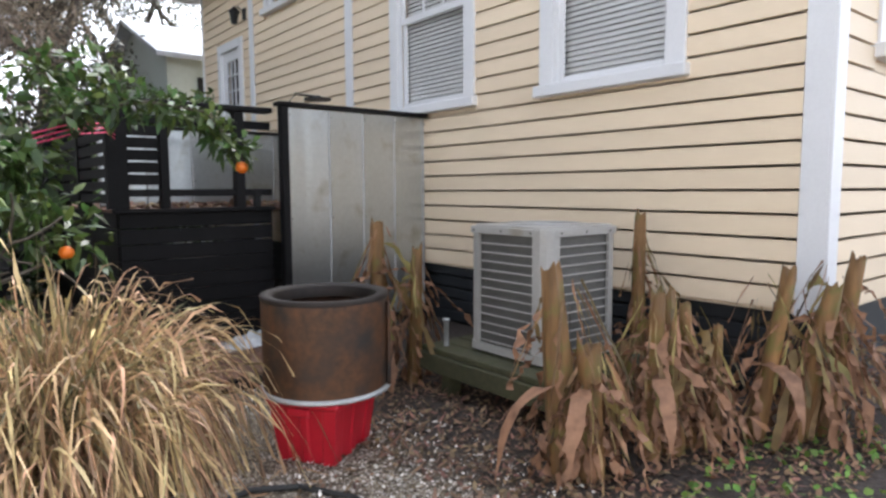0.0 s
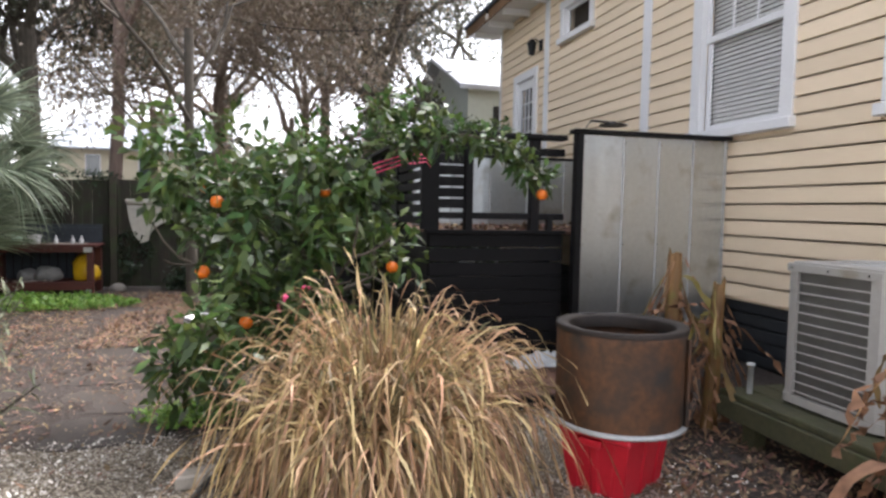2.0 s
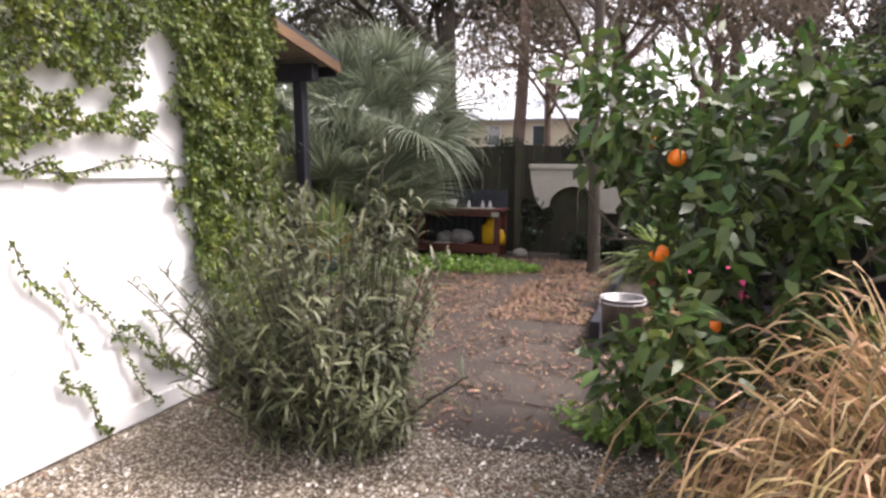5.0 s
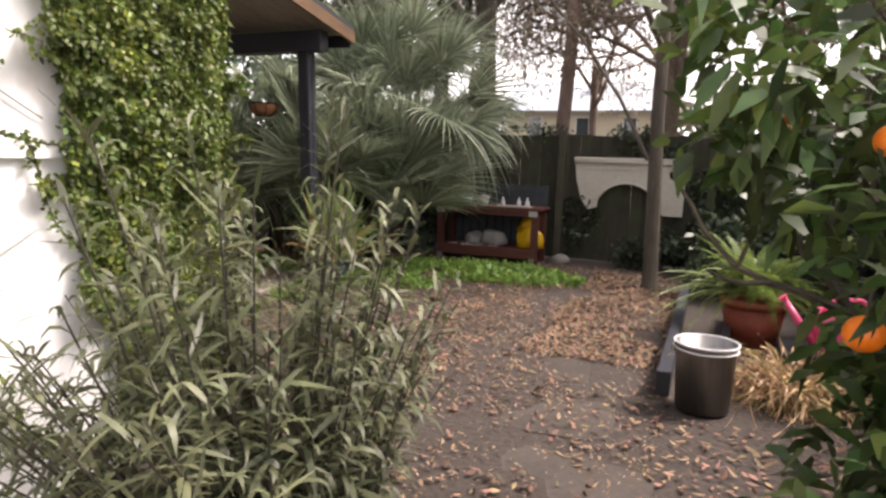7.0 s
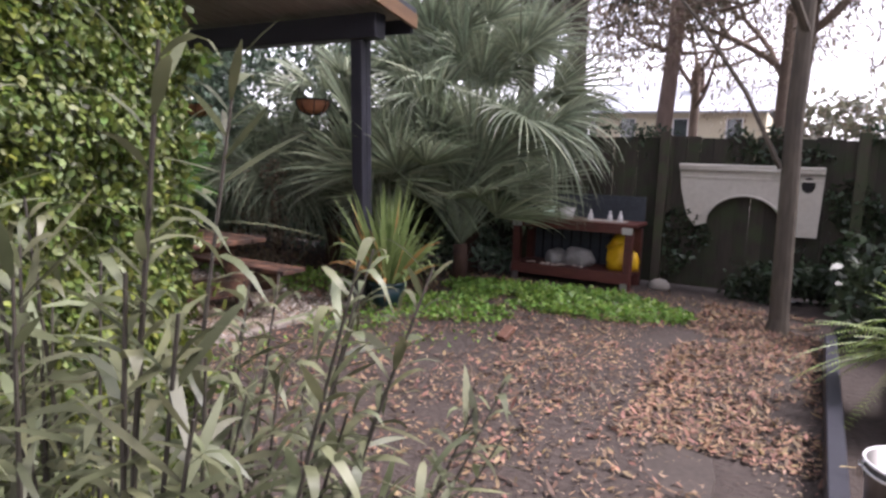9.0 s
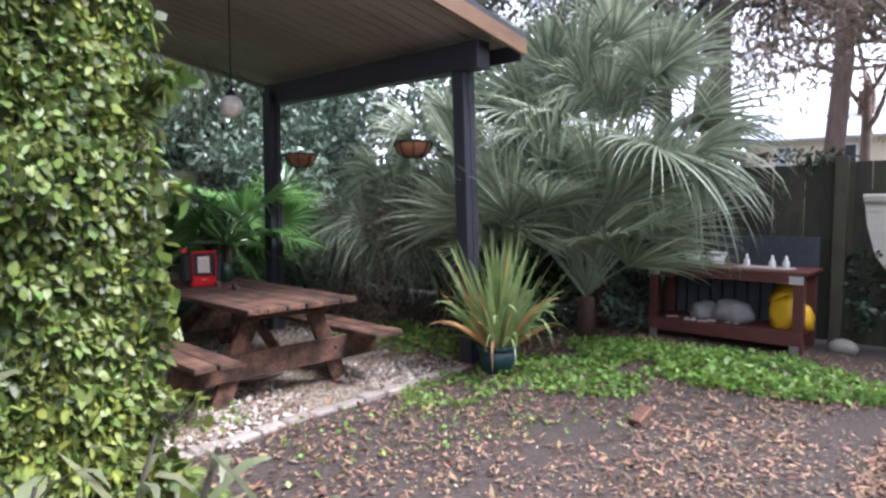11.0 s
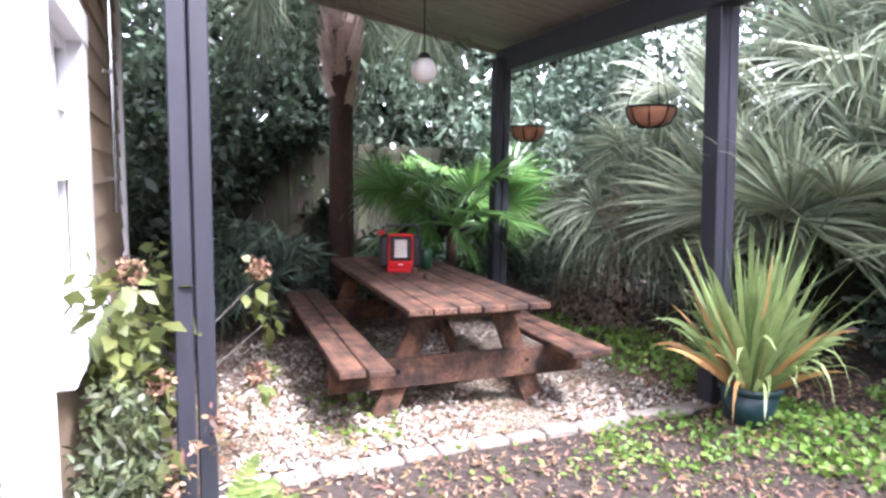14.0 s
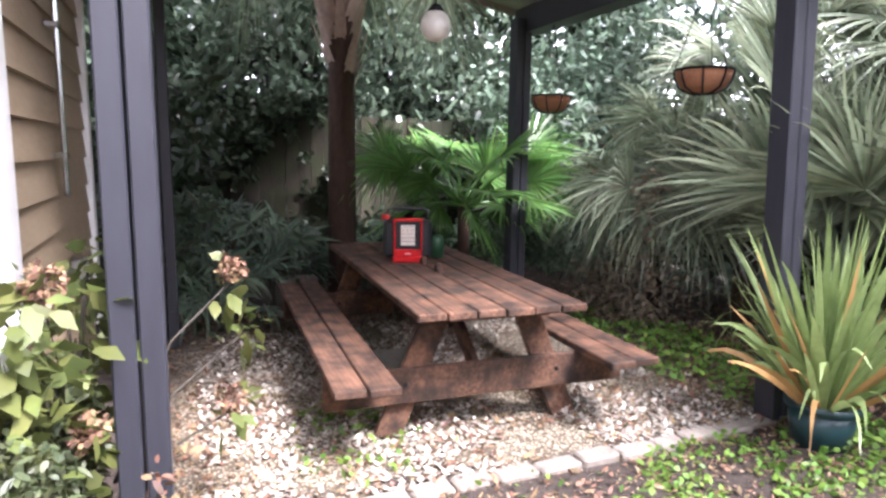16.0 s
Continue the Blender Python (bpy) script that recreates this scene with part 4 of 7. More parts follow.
def rounded(x0, x1, y0, y1, r, n=5):
    out = []
    for cx, cy, a0 in ((x1 - r, y1 - r, 0), (x0 + r, y1 - r, 90), (x0 + r, y0 + r, 180), (x1 - r, y0 + r, 270)):
        for k in range(n + 1):
            a = radians(a0 + 90 * k / n)
            out.append((cx + r * math.cos(a), cy + r * math.sin(a)))
    return out


def slab(outline, z0, z1, bm=None):
    bm = bm or bmesh.new()
    a, b = [bm.verts.new((x, y, z0)) for x, y in outline], [bm.verts.new((x, y, z1)) for x, y in outline]
    bm.faces.new(a[::-1])
    bm.faces.new(b)
    for k in range(len(a)):
        bm.faces.new((a[k], a[(k + 1) % len(a)], b[(k + 1) % len(a)], b[k]))
    return bm


part("coil", slab(rounded(AX0 + 0.03, AX1 - 0.03, AY0 + 0.03, AY1 - 0.03, 0.07), AZ0 + 0.03, AZ1 - 0.05), ACDARK, ac)
part("base_pan", slab(rounded(AX0, AX1, AY0, AY1, 0.08), AZ0 - 0.013, AZ0 + 0.035), ACGREY, ac)
top = part("top_cover", slab(rounded(AX0 - 0.008, AX1 + 0.008, AY0 - 0.008, AY1 + 0.008, 0.09), AZ1 - 0.055, AZ1 - 0.012), ACGREY, ac)
part("top_plate", slab(rounded(AX0 + 0.02, AX1 - 0.02, AY0 + 0.02, AY1 - 0.02, 0.07), AZ1 - 0.012, AZ1), ACGREY, ac)
for k in range(4):
    part("grille_ring", lathe([(0.09 + k * 0.055, 0.002), (0.094 + k * 0.055, 0.008), (0.098 + k * 0.055, 0.002)], ((AX0 + AX1) / 2, (AY0 + AY1) / 2, AZ1), 24), ACGREY, ac)
for cx, cy in ((AX0, AY0), (AX0, AY1), (AX1, AY0), (AX1, AY1)):
    sx, sy = (1 if cx == AX0 else -1), (1 if cy == AY0 else -1)
    part("corner_post", slab([(cx, cy + sy * 0.115), (cx + sx * 0.008, cy + sy * 0.062), (cx + sx * 0.030, cy + sy * 0.030), (cx + sx * 0.062, cy + sy * 0.008), (cx + sx * 0.115, cy), (cx + sx * 0.115, cy + sy * 0.02), (cx + sx * 0.02, cy + sy * 0.115)], AZ0 + 0.036, AZ1 - 0.056), ACGREY, ac)
NL = 12
for k in range(NL):
    z = AZ0 + 0.055 + k * (AZ1 - AZ0 - 0.12) / NL
    for face in range(4):
        bm = bx(-0.265, -0.006, 0, 0.265, 0.006, 0.009, 0.002)
        bm.transform(pose((AX0 + AX1) / 2, (AY0 + AY1) / 2, z, 0, 0, 90 * face) @ pose(0, -0.342, 0, -25))
        part("louvre", bm, ACGREY, ac)
for x, y in ((AX0 - 0.01, 2.6), (AX0 - 0.01, 2.85), (AX0 - 0.01, 3.1)):
    part("screw", lathe([(0.007, 0), (0.004, 0.004), (0, 0.005)], (0, 0, 0), 6, m=pose(x, y, AZ1 - 0.034, 0, -90, 0)), BLACKMETAL, ac)
for x in (2.9, 3.13, 3.36):
    part("screw", lathe([(0.007, 0), (0.004, 0.004), (0, 0.005)], (0, 0, 0), 6, m=pose(x, AY0 - 0.01, AZ1 - 0.034, 90)), BLACKMETAL, ac)
single("steel_pipe", lathe([(0.018, 0), (0.018, 0.17), (0.026, 0.172), (0.026, 0.19), (0.0, 0.192)], (2.72, 3.33, 0.315), 14), ZINC, "short upright steel pipe with a cap on the stand", "pipe", smooth=True)
# hose on the ground
hose = [(-0.55 + 0.35 * u, 3.0 + 0.9 * u + 0.08 * math.sin(5 * u), 0.026 + 0.02 * math.sin(3 * u)) for u in np.linspace(0, 1, 16)]
single("garden_hose", tube(hose, 0.016, 8), RUBBER, "black rubber hose end beside a loose brick", "hose", smooth=True)
bm = bx(-0.1, -0.06, 0, 0.1, 0.06, 0.07, 0.008)
bm.transform(pose(-0.52, 3.42, 0.0, 0, 0, 12))
single("brick", bm, PAVER, "loose grey-brown brick on the path edge", "brick")
bm = bx(-0.08, -0.045, 0, 0.08, 0.045, 0.05, 0.008)
bm.transform(pose(-3.2, 8.15, 0.03, 0, -28, 80))
single("brick", bm, DECKWOOD, "loose red-brown brick tilted on the soil", "brick")

# Picnic table under the shelter
TP = pose(-6.37, 7.04, 0, 0, 0, -2.5)
table = thing("picnic_table", (-6.37, 7.04, 0), "weathered red-brown plank picnic table with benches", "picnic table")


def tpart(name, bm, parent=table, m=None):
    bm.transform(TP)
    return part(name, bm, m or REDWOOD, parent)


for k in range(6):
    y = -0.45 + k * 0.15
    tpart("top_plank", bx(-1.22 + random.uniform(-0.012, 0.012), y, 0.675, 1.22 + random.uniform(-0.012, 0.012), y + 0.142, 0.715, 0.006))
for s in (-1, 1):
    for k in range(2):
        y = s * (0.55 + k * 0.155)
        tpart("bench_plank", bx(-1.2 + 0.01 * k, min(y, y + s * 0.147), 0.375, 1.3 - 0.02 * k, max(y, y + s * 0.147), 0.415, 0.006))
for x in (-0.9, 0.94):
    tpart("cross_beam", bx(x - 0.02, -0.85, 0.19, x + 0.02, 0.85, 0.373, 0.006))
    tpart("cleat", bx(x - 0.062, -0.40, 0.585, x - 0.022, 0.40, 0.673, 0.005))
    for s in (-1, 1):
        bm = bx(-0.019, -0.07, 0.0, 0.019, 0.07, 0.76, 0.005)
        bm.transform(pose(x - 0.042, s * 0.52, -0.012, s * 22.5, 0, 0))
        bmesh.ops.bisect_plane(bm, geom=bm.verts[:] + bm.edges[:] + bm.faces[:], plane_co=(0, 0, 0.672), plane_no=(0, 0, 1), clear_outer=True)
        bmesh.ops.bisect_plane(bm, geom=bm.verts[:] + bm.edges[:] + bm.faces[:], plane_co=(0, 0, -0.01), plane_no=(0, 0, -1), clear_outer=True)
        bmesh.ops.holes_fill(bm, edges=bm.edges)
        tpart("leg", bm)
    for s in (-1, 1):
        tpart("bolt", lathe([(0.014, 0), (0.01, 0.006), (0, 0.008)], (0, 0, 0), 8, m=pose(x + 0.02, s * 0.43, 0.29, 0, 90, 0)), m=BLACKMETAL)
for s in (-1, 1):
    bm = bx(-0.019, -0.045, 0, 0.019, 0.045, 0.86, 0.004)
    bm.transform(pose(s * 0.80 + (0.08 if s > 0 else 0), 0, 0.26, 0, -s * 57, 0) @ pose(0, 0, 0, 0, 0, 90))
    tpart("brace", bm)

# Portable heater on the table
HM = pose(-6.62, 6.98, 0.716, 0, 0, 66)
heater = thing("portable_heater", (-6.62, 6.98, 0.716), "red and black portable gas heater standing on the table", "heater")


def hpart(name, bm, m, parent=heater, label="", smooth=False):
    bm.transform(HM)
    return part(name, bm, m, parent, label, smooth)


HM = pose(-6.62, 6.98, 0.716, 0, 0, 72)
hpart("base", bx(-0.105, -0.10, 0.0, 0.105, 0.09, 0.045, 0.012), HEATRED)
hpart("body", bx(-0.165, -0.07, 0.03, 0.165, 0.09, 0.29, 0.025), HEATBLACK)
fr = hpart("front_frame", bx(-0.096, -0.100, 0.045, -0.084, -0.068, 0.30, 0.005), HEATRED)
hpart("frame_side", bx(0.084, -0.100, 0.045, 0.096, -0.068, 0.30, 0.005), HEATRED, fr)
hpart("frame_top", bx(-0.082, -0.100, 0.282, 0.082, -0.068, 0.30, 0.004), HEATRED, fr)
hpart("frame_bottom", bx(-0.085, -0.105, 0.045, 0.085, -0.068, 0.09, 0.006), HEATRED, fr)
hpart("burner_recess", bx(-0.081, -0.080, 0.092, 0.081, -0.0705, 0.281, 0.003), HEATBLACK)
burner = hpart("burner", bx(-0.048, -0.088, 0.115, 0.048, -0.071, 0.255, 0.004), CERAMIC, label="pale ceramic burner tile")
for k in range(6):
    hpart("guard_wire", bx(-0.052, -0.103, 0.118 + k * 0.026, 0.052, -0.099, 0.121 + k * 0.026), STEEL, burner)
hpart("handle", tube([(-0.13, 0, 0.28), (-0.14, 0, 0.345), (-0.11, 0, 0.36), (0.11, 0, 0.36), (0.14, 0, 0.345), (0.13, 0, 0.28)], 0.011, 8), HEATBLACK, smooth=True)
hpart("knob", lathe([(0.028, 0), (0.026, 0.03), (0, 0.034)], (-0.15, -0.03, 0.29), 14), HEATRED)
hpart("gas_bottle", lathe([(0.0, 0.02), (0.048, 0.025), (0.05, 0.15), (0.03, 0.18), (0, 0.182)], (0.2, 0.0, 0.0), 18), GREENPLASTIC, label="small green gas bottle", smooth=True)
hpart("cross_mark", bx(-0.02, -0.107, 0.06, 0.02, -0.1055, 0.066), WHITE, fr)
# pavers below the table and the kerb of bricks in front of the shelter
for x, y, a in ((-6.1, 7.1, 4), (-6.6, 6.9, -6)):
    bm = bx(-0.2, -0.2, 0, 0.2, 0.2, 0.03, 0.008)
    bm.transform(pose(x, y, 0.012, 0, 0, a))
    single("paving_slab", bm, PAVER, "grey concrete slab in the shell gravel", "paving slab", group="slabs under the table")
kerb = thing("kerb", (-4.92, 7, 0), "row of pale kerb stones along the shell gravel", "kerb", kind="structure")
y = 5.55
while y < 8.6:
    ln = random.uniform(0.19, 0.24)
    bm = bx(-0.055, 0, -0.03, 0.055, ln - 0.012, random.uniform(0.02, 0.034), 0.012)
    bm.transform(pose(-4.86 - 0.03 * (y - 5.55) + random.uniform(-0.012, 0.012), y, 0, 0, random.uniform(-3, 3), random.uniform(-3, 3) + 2))
    part("kerb_stone", bm, KERB, kerb)
    y += ln
# stepping stones on the garden path
for x, y, a, w in ((-1.15, 4.35, 3, 0.33), (-1.3, 5.0, -4, 0.32), (-1.5, 5.75, 5, 0.3), (-1.75, 6.5, 9, 0.3)):
    rim = [(w * 1.05 * math.copysign(abs(math.cos(q)) ** 0.3, math.cos(q)) * random.uniform(0.88, 1.04), 0.29 * math.copysign(abs(math.sin(q)) ** 0.3, math.sin(q)) * random.uniform(0.88, 1.04)) for q in (2 * math.pi * k / 22 for k in range(22))]
    bm = bmesh.new()
    top = bm.faces.new([bm.verts.new((px, py, 0.004)) for px, py in rim])
    low = [bm.verts.new((px * 1.03, py * 1.03, -0.01)) for px, py in rim]
    up = list(top.verts)
    for k in range(22):
        bm.faces.new((low[k], low[(k + 1) % 22], up[(k + 1) % 22], up[k]))
    bmesh.ops.recalc_face_normals(bm, faces=bm.faces)
    bm.transform(pose(x, y, 0.0, 0, 0, a))
    single("stepping_stone", bm, DARKPAVER, "dark damp stepping stone set in soil", "stepping stone", group="stepping stones")
bm = bx(-0.3, -0.14, 0, 0.3, 0.14, 0.05, 0.012)
bm.transform(pose(-3.85, 5.1, 0.0, 0, 0, 20))
single("paving_slab", bm, PAVER, "grey concrete slab beside ferns", "paving slab")

# Pendant globe lamp and hanging baskets
lamp = thing("pendant_lamp", (-5.94, 6.9, 2.1), "frosted glass globe lamp on a black cord", "lamp")
part("cord", tube([(-5.94, 6.9, 2.25), (-5.94, 6.9, 3.02)], 0.005, 6), BLACKMETAL, lamp)
part("cap", lathe([(0.0, 0.03), (0.025, 0.028), (0.045, 0.0), (0.045, -0.012)], (-5.94, 6.9, 2.235), 16), BLACKMETAL, lamp)
part("globe", lathe([(0.04, 0.075)] + [(0.085 * math.sin(a), 0.085 * math.cos(a)) for a in np.linspace(0.5, math.pi, 12)], (-5.94, 6.9, 2.15), 20), BULB, lamp, smooth=True)


def basket(x, y, z, hang):
    b = thing("hanging_basket", (x, y, z), "coconut-fibre hanging basket in a black wire frame", "hanging basket", group="hanging baskets")
    part("liner", lathe([(0, 0), (0.07, 0.005), (0.125, 0.035), (0.152, 0.085), (0.16, 0.13), (0.145, 0.13), (0.12, 0.08), (0, 0.06)], (x, y, z), 24), COIR, b, smooth=True)
    part("rim_wire", tube([(x + 0.165 * math.cos(a), y + 0.165 * math.sin(a), z + 0.132) for a in np.linspace(0, 2 * math.pi, 25)], 0.007, 6, caps=False), BLACKMETAL, b)
    for k in range(8):
        a = 2 * math.pi * k / 8
        part("rib_wire", tube([(x + r * math.cos(a), y + r * math.sin(a), z + h) for r, h in ((0.167, 0.13), (0.158, 0.085), (0.131, 0.03), (0.074, 0.0), (0.0, -0.006))], 0.006, 5), BLACKMETAL, b)
    for k in range(3):
        a = 2 * math.pi * k / 3
        part("chain", tube([(x + 0.165 * math.cos(a), y + 0.165 * math.sin(a), z + 0.132), (x, y, hang)], 0.003, 5), BLACKMETAL, b)


basket(-5.48, 8.40, 1.82, 2.50)
basket(-7.15, 8.40, 1.80, 2.50)

# Potting bench by the north fence
pb = thing("potting_bench", (-3.6, 11.0, 0), "dark red timber potting bench with shelf", "potting bench")
PX0, PX1, PY0, PY1 = -4.32, -2.86, 10.8, 11.35
for x in (PX0, PX1 - 0.09):
    for y in (PY0, PY1 - 0.09):
        part("leg", bx(x, y, 0, x + 0.09, y + 0.09, 0.70, 0.005), MAROON, pb)
for k in range(4):
    part("top_board", bx(PX0 - 0.04, PY0 - 0.03 + k * 0.152, 0.74, PX1 + 0.04, PY0 + 0.117 + k * 0.152, 0.775, 0.004), MAROON, pb)
part("front_rail", bx(PX0, PY0 - 0.02, 0.66, PX1, PY0 - 0.002, 0.738, 0.003), MAROON, pb)
part("shelf", bx(PX0 + 0.0, PY0 + 0.0, 0.18, PX1, PY1, 0.205, 0.003), MAROON, pb)
part("shelf_rail", bx(PX0, PY0 - 0.02, 0.08, PX1, PY0 - 0.002, 0.205, 0.003), MAROON, pb)
part("back_board", bx(PX0, PY1, 0.08, PX1, PY1 + 0.02, 1.02, 0.003), SLATE, pb)
for x in (PX0 + 0.0, PX1 - 0.12):
    part("corner_bracket", bx(x, PY0 - 0.026, 0.66, x + 0.12, PY0 - 0.021, 0.735), GALV, pb)
    part("corner_bracket", bx(x + 0.02, PY0 - 0.026, 0.0, x + 0.10, PY0 - 0.021, 0.09), GALV, pb)
for k in range(9):
    x = PX0 + 0.2 + k * 0.125
    part("rod", tube([(x, PY1 - 0.02, 0.205), (x, PY1 - 0.02, 0.74)], 0.009, 6), BLACKMETAL, pb)
for k in range(4):
    part("shingle_strip", bx(-3.95, PY1 + 0.021 - k * 0.004, 0.80 + k * 0.07, -2.86, PY1 + 0.036, 0.86 + k * 0.07, 0.002), SLATE, pb)


def pot(name, at, r, high, m, label, category="pot", group=""):
    p = thing(name, at, label, category, group)
    part("body", lathe([(0, 0.0), (r * 0.75, 0.0), (r * 0.97, high * 0.86), (r * 0.90, high * 0.86), (r * 0.7, 0.02)], at, 22), m, p, smooth=True)
    part("rim", lathe([(r * 0.9, high * 0.84), (r * 1.04, high * 0.84), (r * 1.05, high), (r * 0.92, high), (r * 0.89, high * 0.8)], at, 22), m, p, smooth=True)
    return p


pot("pot", (-3.92, 10.92, 0.775), 0.085, 0.14, MINTPOT, "pale green plant pot on the potting bench")
pot("pot", (-3.68, 10.92, 0.775), 0.09, 0.14, WHITEPOT, "white plant pot on the potting bench")
for x in (-3.40, -3.17, -3.05):
    single("bottle", lathe([(0, 0), (0.03, 0), (0.03, 0.07), (0.012, 0.10), (0.012, 0.13), (0, 0.132)], (x, 10.95, 0.775), 12), WHITEPOT, "small pale bottle on the potting bench", "bottle", smooth=True)
single("tray", bx(-3.48, 10.86, 0.776, -2.98, 11.04, 0.79, 0.006), PAVER, "shallow grey tray on the potting bench", "tray")


def sack(at, size, m, label, seed):
    bm = bmesh.new()
    bmesh.ops.create_icosphere(bm, subdivisions=3, radius=1)
    for v in bm.verts:
        n = 1 + 0.28 * noise.noise(v.co * 1.7 + Vector((seed, 0, 0))) + 0.1 * noise.noise(v.co * 5 + Vector((seed, 3, 0)))
        v.co = Vector((v.co.x * size[0] * n, v.co.y * size[1] * n, max(-0.62, v.co.z * n) * size[2] + 0.62 * size[2])) + Vector(at)
    return single("sack", bm, m, label, "sack", smooth=True)


sack((-3.02, 11.05, 0.206), (0.20, 0.13, 0.19), YELLOW, "bright yellow plastic sack on the bench shelf", 1)
sack((-3.08, 11.15, 0.36), (0.13, 0.1, 0.16), YELLOW, "yellow plastic sack leaning behind another", 5)
sack((-3.55, 11.05, 0.206), (0.20, 0.13, 0.14), GREYBAG, "grey crumpled sack on the bench shelf", 2)
sack((-3.85, 11.08, 0.206), (0.15, 0.12, 0.11), GREYBAG, "small grey sack on the bench shelf", 3)
for k in range(16):
    x, y = random.uniform(-4.15, -3.4), random.uniform(10.83, 10.95)
    bm = bmesh.new()
    bmesh.ops.create_icosphere(bm, subdivisions=1, radius=1)
    for v in bm.verts:
        v.co = Vector((x + v.co.x * 0.03, y + v.co.y * 0.022, 0.205 + max(0, (v.co.z + 0.6)) * 0.014))
    single("oyster_shell", bm, SHELL, "pale oyster shell on the bench shelf", "shell", group="shells on the bench")
bm = bmesh.new()
bmesh.ops.create_icosphere(bm, subdivisions=2, radius=1)
for v in bm.verts:
    v.co = Vector((-2.6 + v.co.x * 0.13, 11.2 + v.co.y * 0.1, max(0, v.co.z + 0.4) * 0.10)) * 1.0
single("stone", bm, PAVER, "pale grey stone beside the potting bench", "stone", smooth=True)

# Pickup side panel on the fence
tp = thing("truck_side_panel", (-1.8, FY - 0.1, 0.7), "cream pickup side panel with wheel arch on the fence", "vehicle panel")
out = [(-2.53, 1.47), (-2.50, 1.20), (-2.42, 0.90), (-2.32, 0.76)]
for k in range(15):
    a = math.pi * (1 - k / 14)
    out.append((-1.80 + 0.40 * math.cos(a), 0.80 + 0.34 * math.sin(a)))
out += [(-1.30, 0.72), (-1.06, 0.72), (-1.04, 1.40), (-1.06, 1.47)]
part("skin", prism(out[::-1], FY - 0.09, FY - 0.05), TRUCKWHITE, tp)
part("top_rail", bx(-2.54, FY - 0.13, 1.44, -1.04, FY - 0.05, 1.49, 0.012), TRUCKWHITE, tp)
part("swage_line", bx(-2.50, FY - 0.10, 1.32, -1.05, FY - 0.088, 1.35, 0.004), TRUCKWHITE, tp)
part("arch_lip", tube([(-1.80 + 0.405 * math.cos(a), FY - 0.095, 0.80 + 0.345 * math.sin(a)) for a in np.linspace(0, math.pi, 15)], 0.016, 6), TRUCKWHITE, tp)
cap = lathe([(0.0, 0.008), (0.055, 0.008), (0.068, 0.0)], (0, 0, 0), 18)
cap.transform(pose(-1.19, FY - 0.0905, 1.29, 90) @ Matrix.Diagonal((1, 1.25, 1, 1)))
part("lamp_opening", cap, BLACKMETAL, tp)
part("shoulder", tube([(-2.53, FY - 0.10, 1.425), (-1.8, FY - 0.105, 1.43), (-1.04, FY - 0.10, 1.425)], 0.03, 10), TRUCKWHITE, tp, smooth=True)

# Raised bed edge, bucket, pots and can by the deck stairs
edge = thing("bed_edging", (-0.95, 7.5, 0), "grey timber edging board along the bed", "edging", kind="structure")
bm = bx(-0.04, 0, 0, 0.04, 3.0, 0.16, 0.006)
bm.transform(pose(-0.98, 6.3, 0, 0, 0, -1))
part("board", bm, NAVY, edge)
bm = bx(-0.03, 0, 0, 0.03, 1.5, 0.16, 0.006)
bm.transform(pose(-0.62, 7.2, 0, 0, 0, -4))
part("board", bm, NAVY, edge)
bk = thing("steel_bucket", (-0.76, 6.2, 0), "tall stainless steel bucket with bright rim", "bucket")
part("body", lathe([(0, 0.01), (0.145, 0.01), (0.167, 0.385), (0.172, 0.395), (0.162, 0.395), (0.14, 0.02), (0, 0.02)], (-0.76, 6.2, 0), 30), DULLSTEEL, bk, smooth=True)
for z in (0.395, 0.362):
    part("rim", tube([(-0.76 + 0.172 * math.cos(a), 6.2 + 0.172 * math.sin(a), z) for a in np.linspace(0, 2 * math.pi, 33)], 0.006, 6, caps=False), WHITE, bk)
part("ear", bx(-0.95, 6.18, 0.32, -0.925, 6.22, 0.37, 0.004), STEEL, bk)
fp = pot("fern_pot", (-0.40, 7.85, 0.0), 0.24, 0.38, TERRA, "large red clay pot with a fern", "plant pot")
wc = thing("watering_can", (0.12, 7.45, 0.12), "bright pink plastic watering can", "watering can")
CX, CY, CZ = 0.10, 7.4, 0.13
part("body", lathe([(0, 0), (0.12, 0.0), (0.135, 0.02), (0.165, 0.27), (0.15, 0.29), (0.14, 0.275), (0.12, 0.02)], (CX, CY, CZ), 26), PINK, wc, smooth=True)
part("spout", tube([(CX - 0.13, CY, CZ + 0.06), (CX - 0.24, CY, CZ + 0.18), (CX - 0.34, CY, CZ + 0.33)], [0.045, 0.03, 0.02], 10), PINK, wc, smooth=True)
part("rose", lathe([(0.02, -0.01), (0.035, 0.03), (0, 0.034)], (0, 0, 0), 12, m=pose(CX - 0.345, CY, CZ + 0.335, 0, -40, 0)), PINK, wc)
part("handle", tube([(CX - 0.10, CY, CZ + 0.28), (CX - 0.03, CY, CZ + 0.37), (CX + 0.12, CY, CZ + 0.38), (CX + 0.24, CY, CZ + 0.28), (CX + 0.22, CY, CZ + 0.14), (CX + 0.14, CY, CZ + 0.09)], 0.018, 8), PINK, wc, smooth=True)
single("bench_plank", bx(-0.25, 7.2, 0.09, 0.55, 7.65, 0.13, 0.006), NAVY, "dark plank seat below the watering can", "plank")
for x, y in ((-0.15, 7.3), (0.45, 7.55)):
    bm = bx(x - 0.05, y - 0.05, 0, x + 0.05, y + 0.05, 0.089, 0.004)
    single("brick", bm, PAVER, "grey block carrying the plank", "brick", group="blocks under the plank")
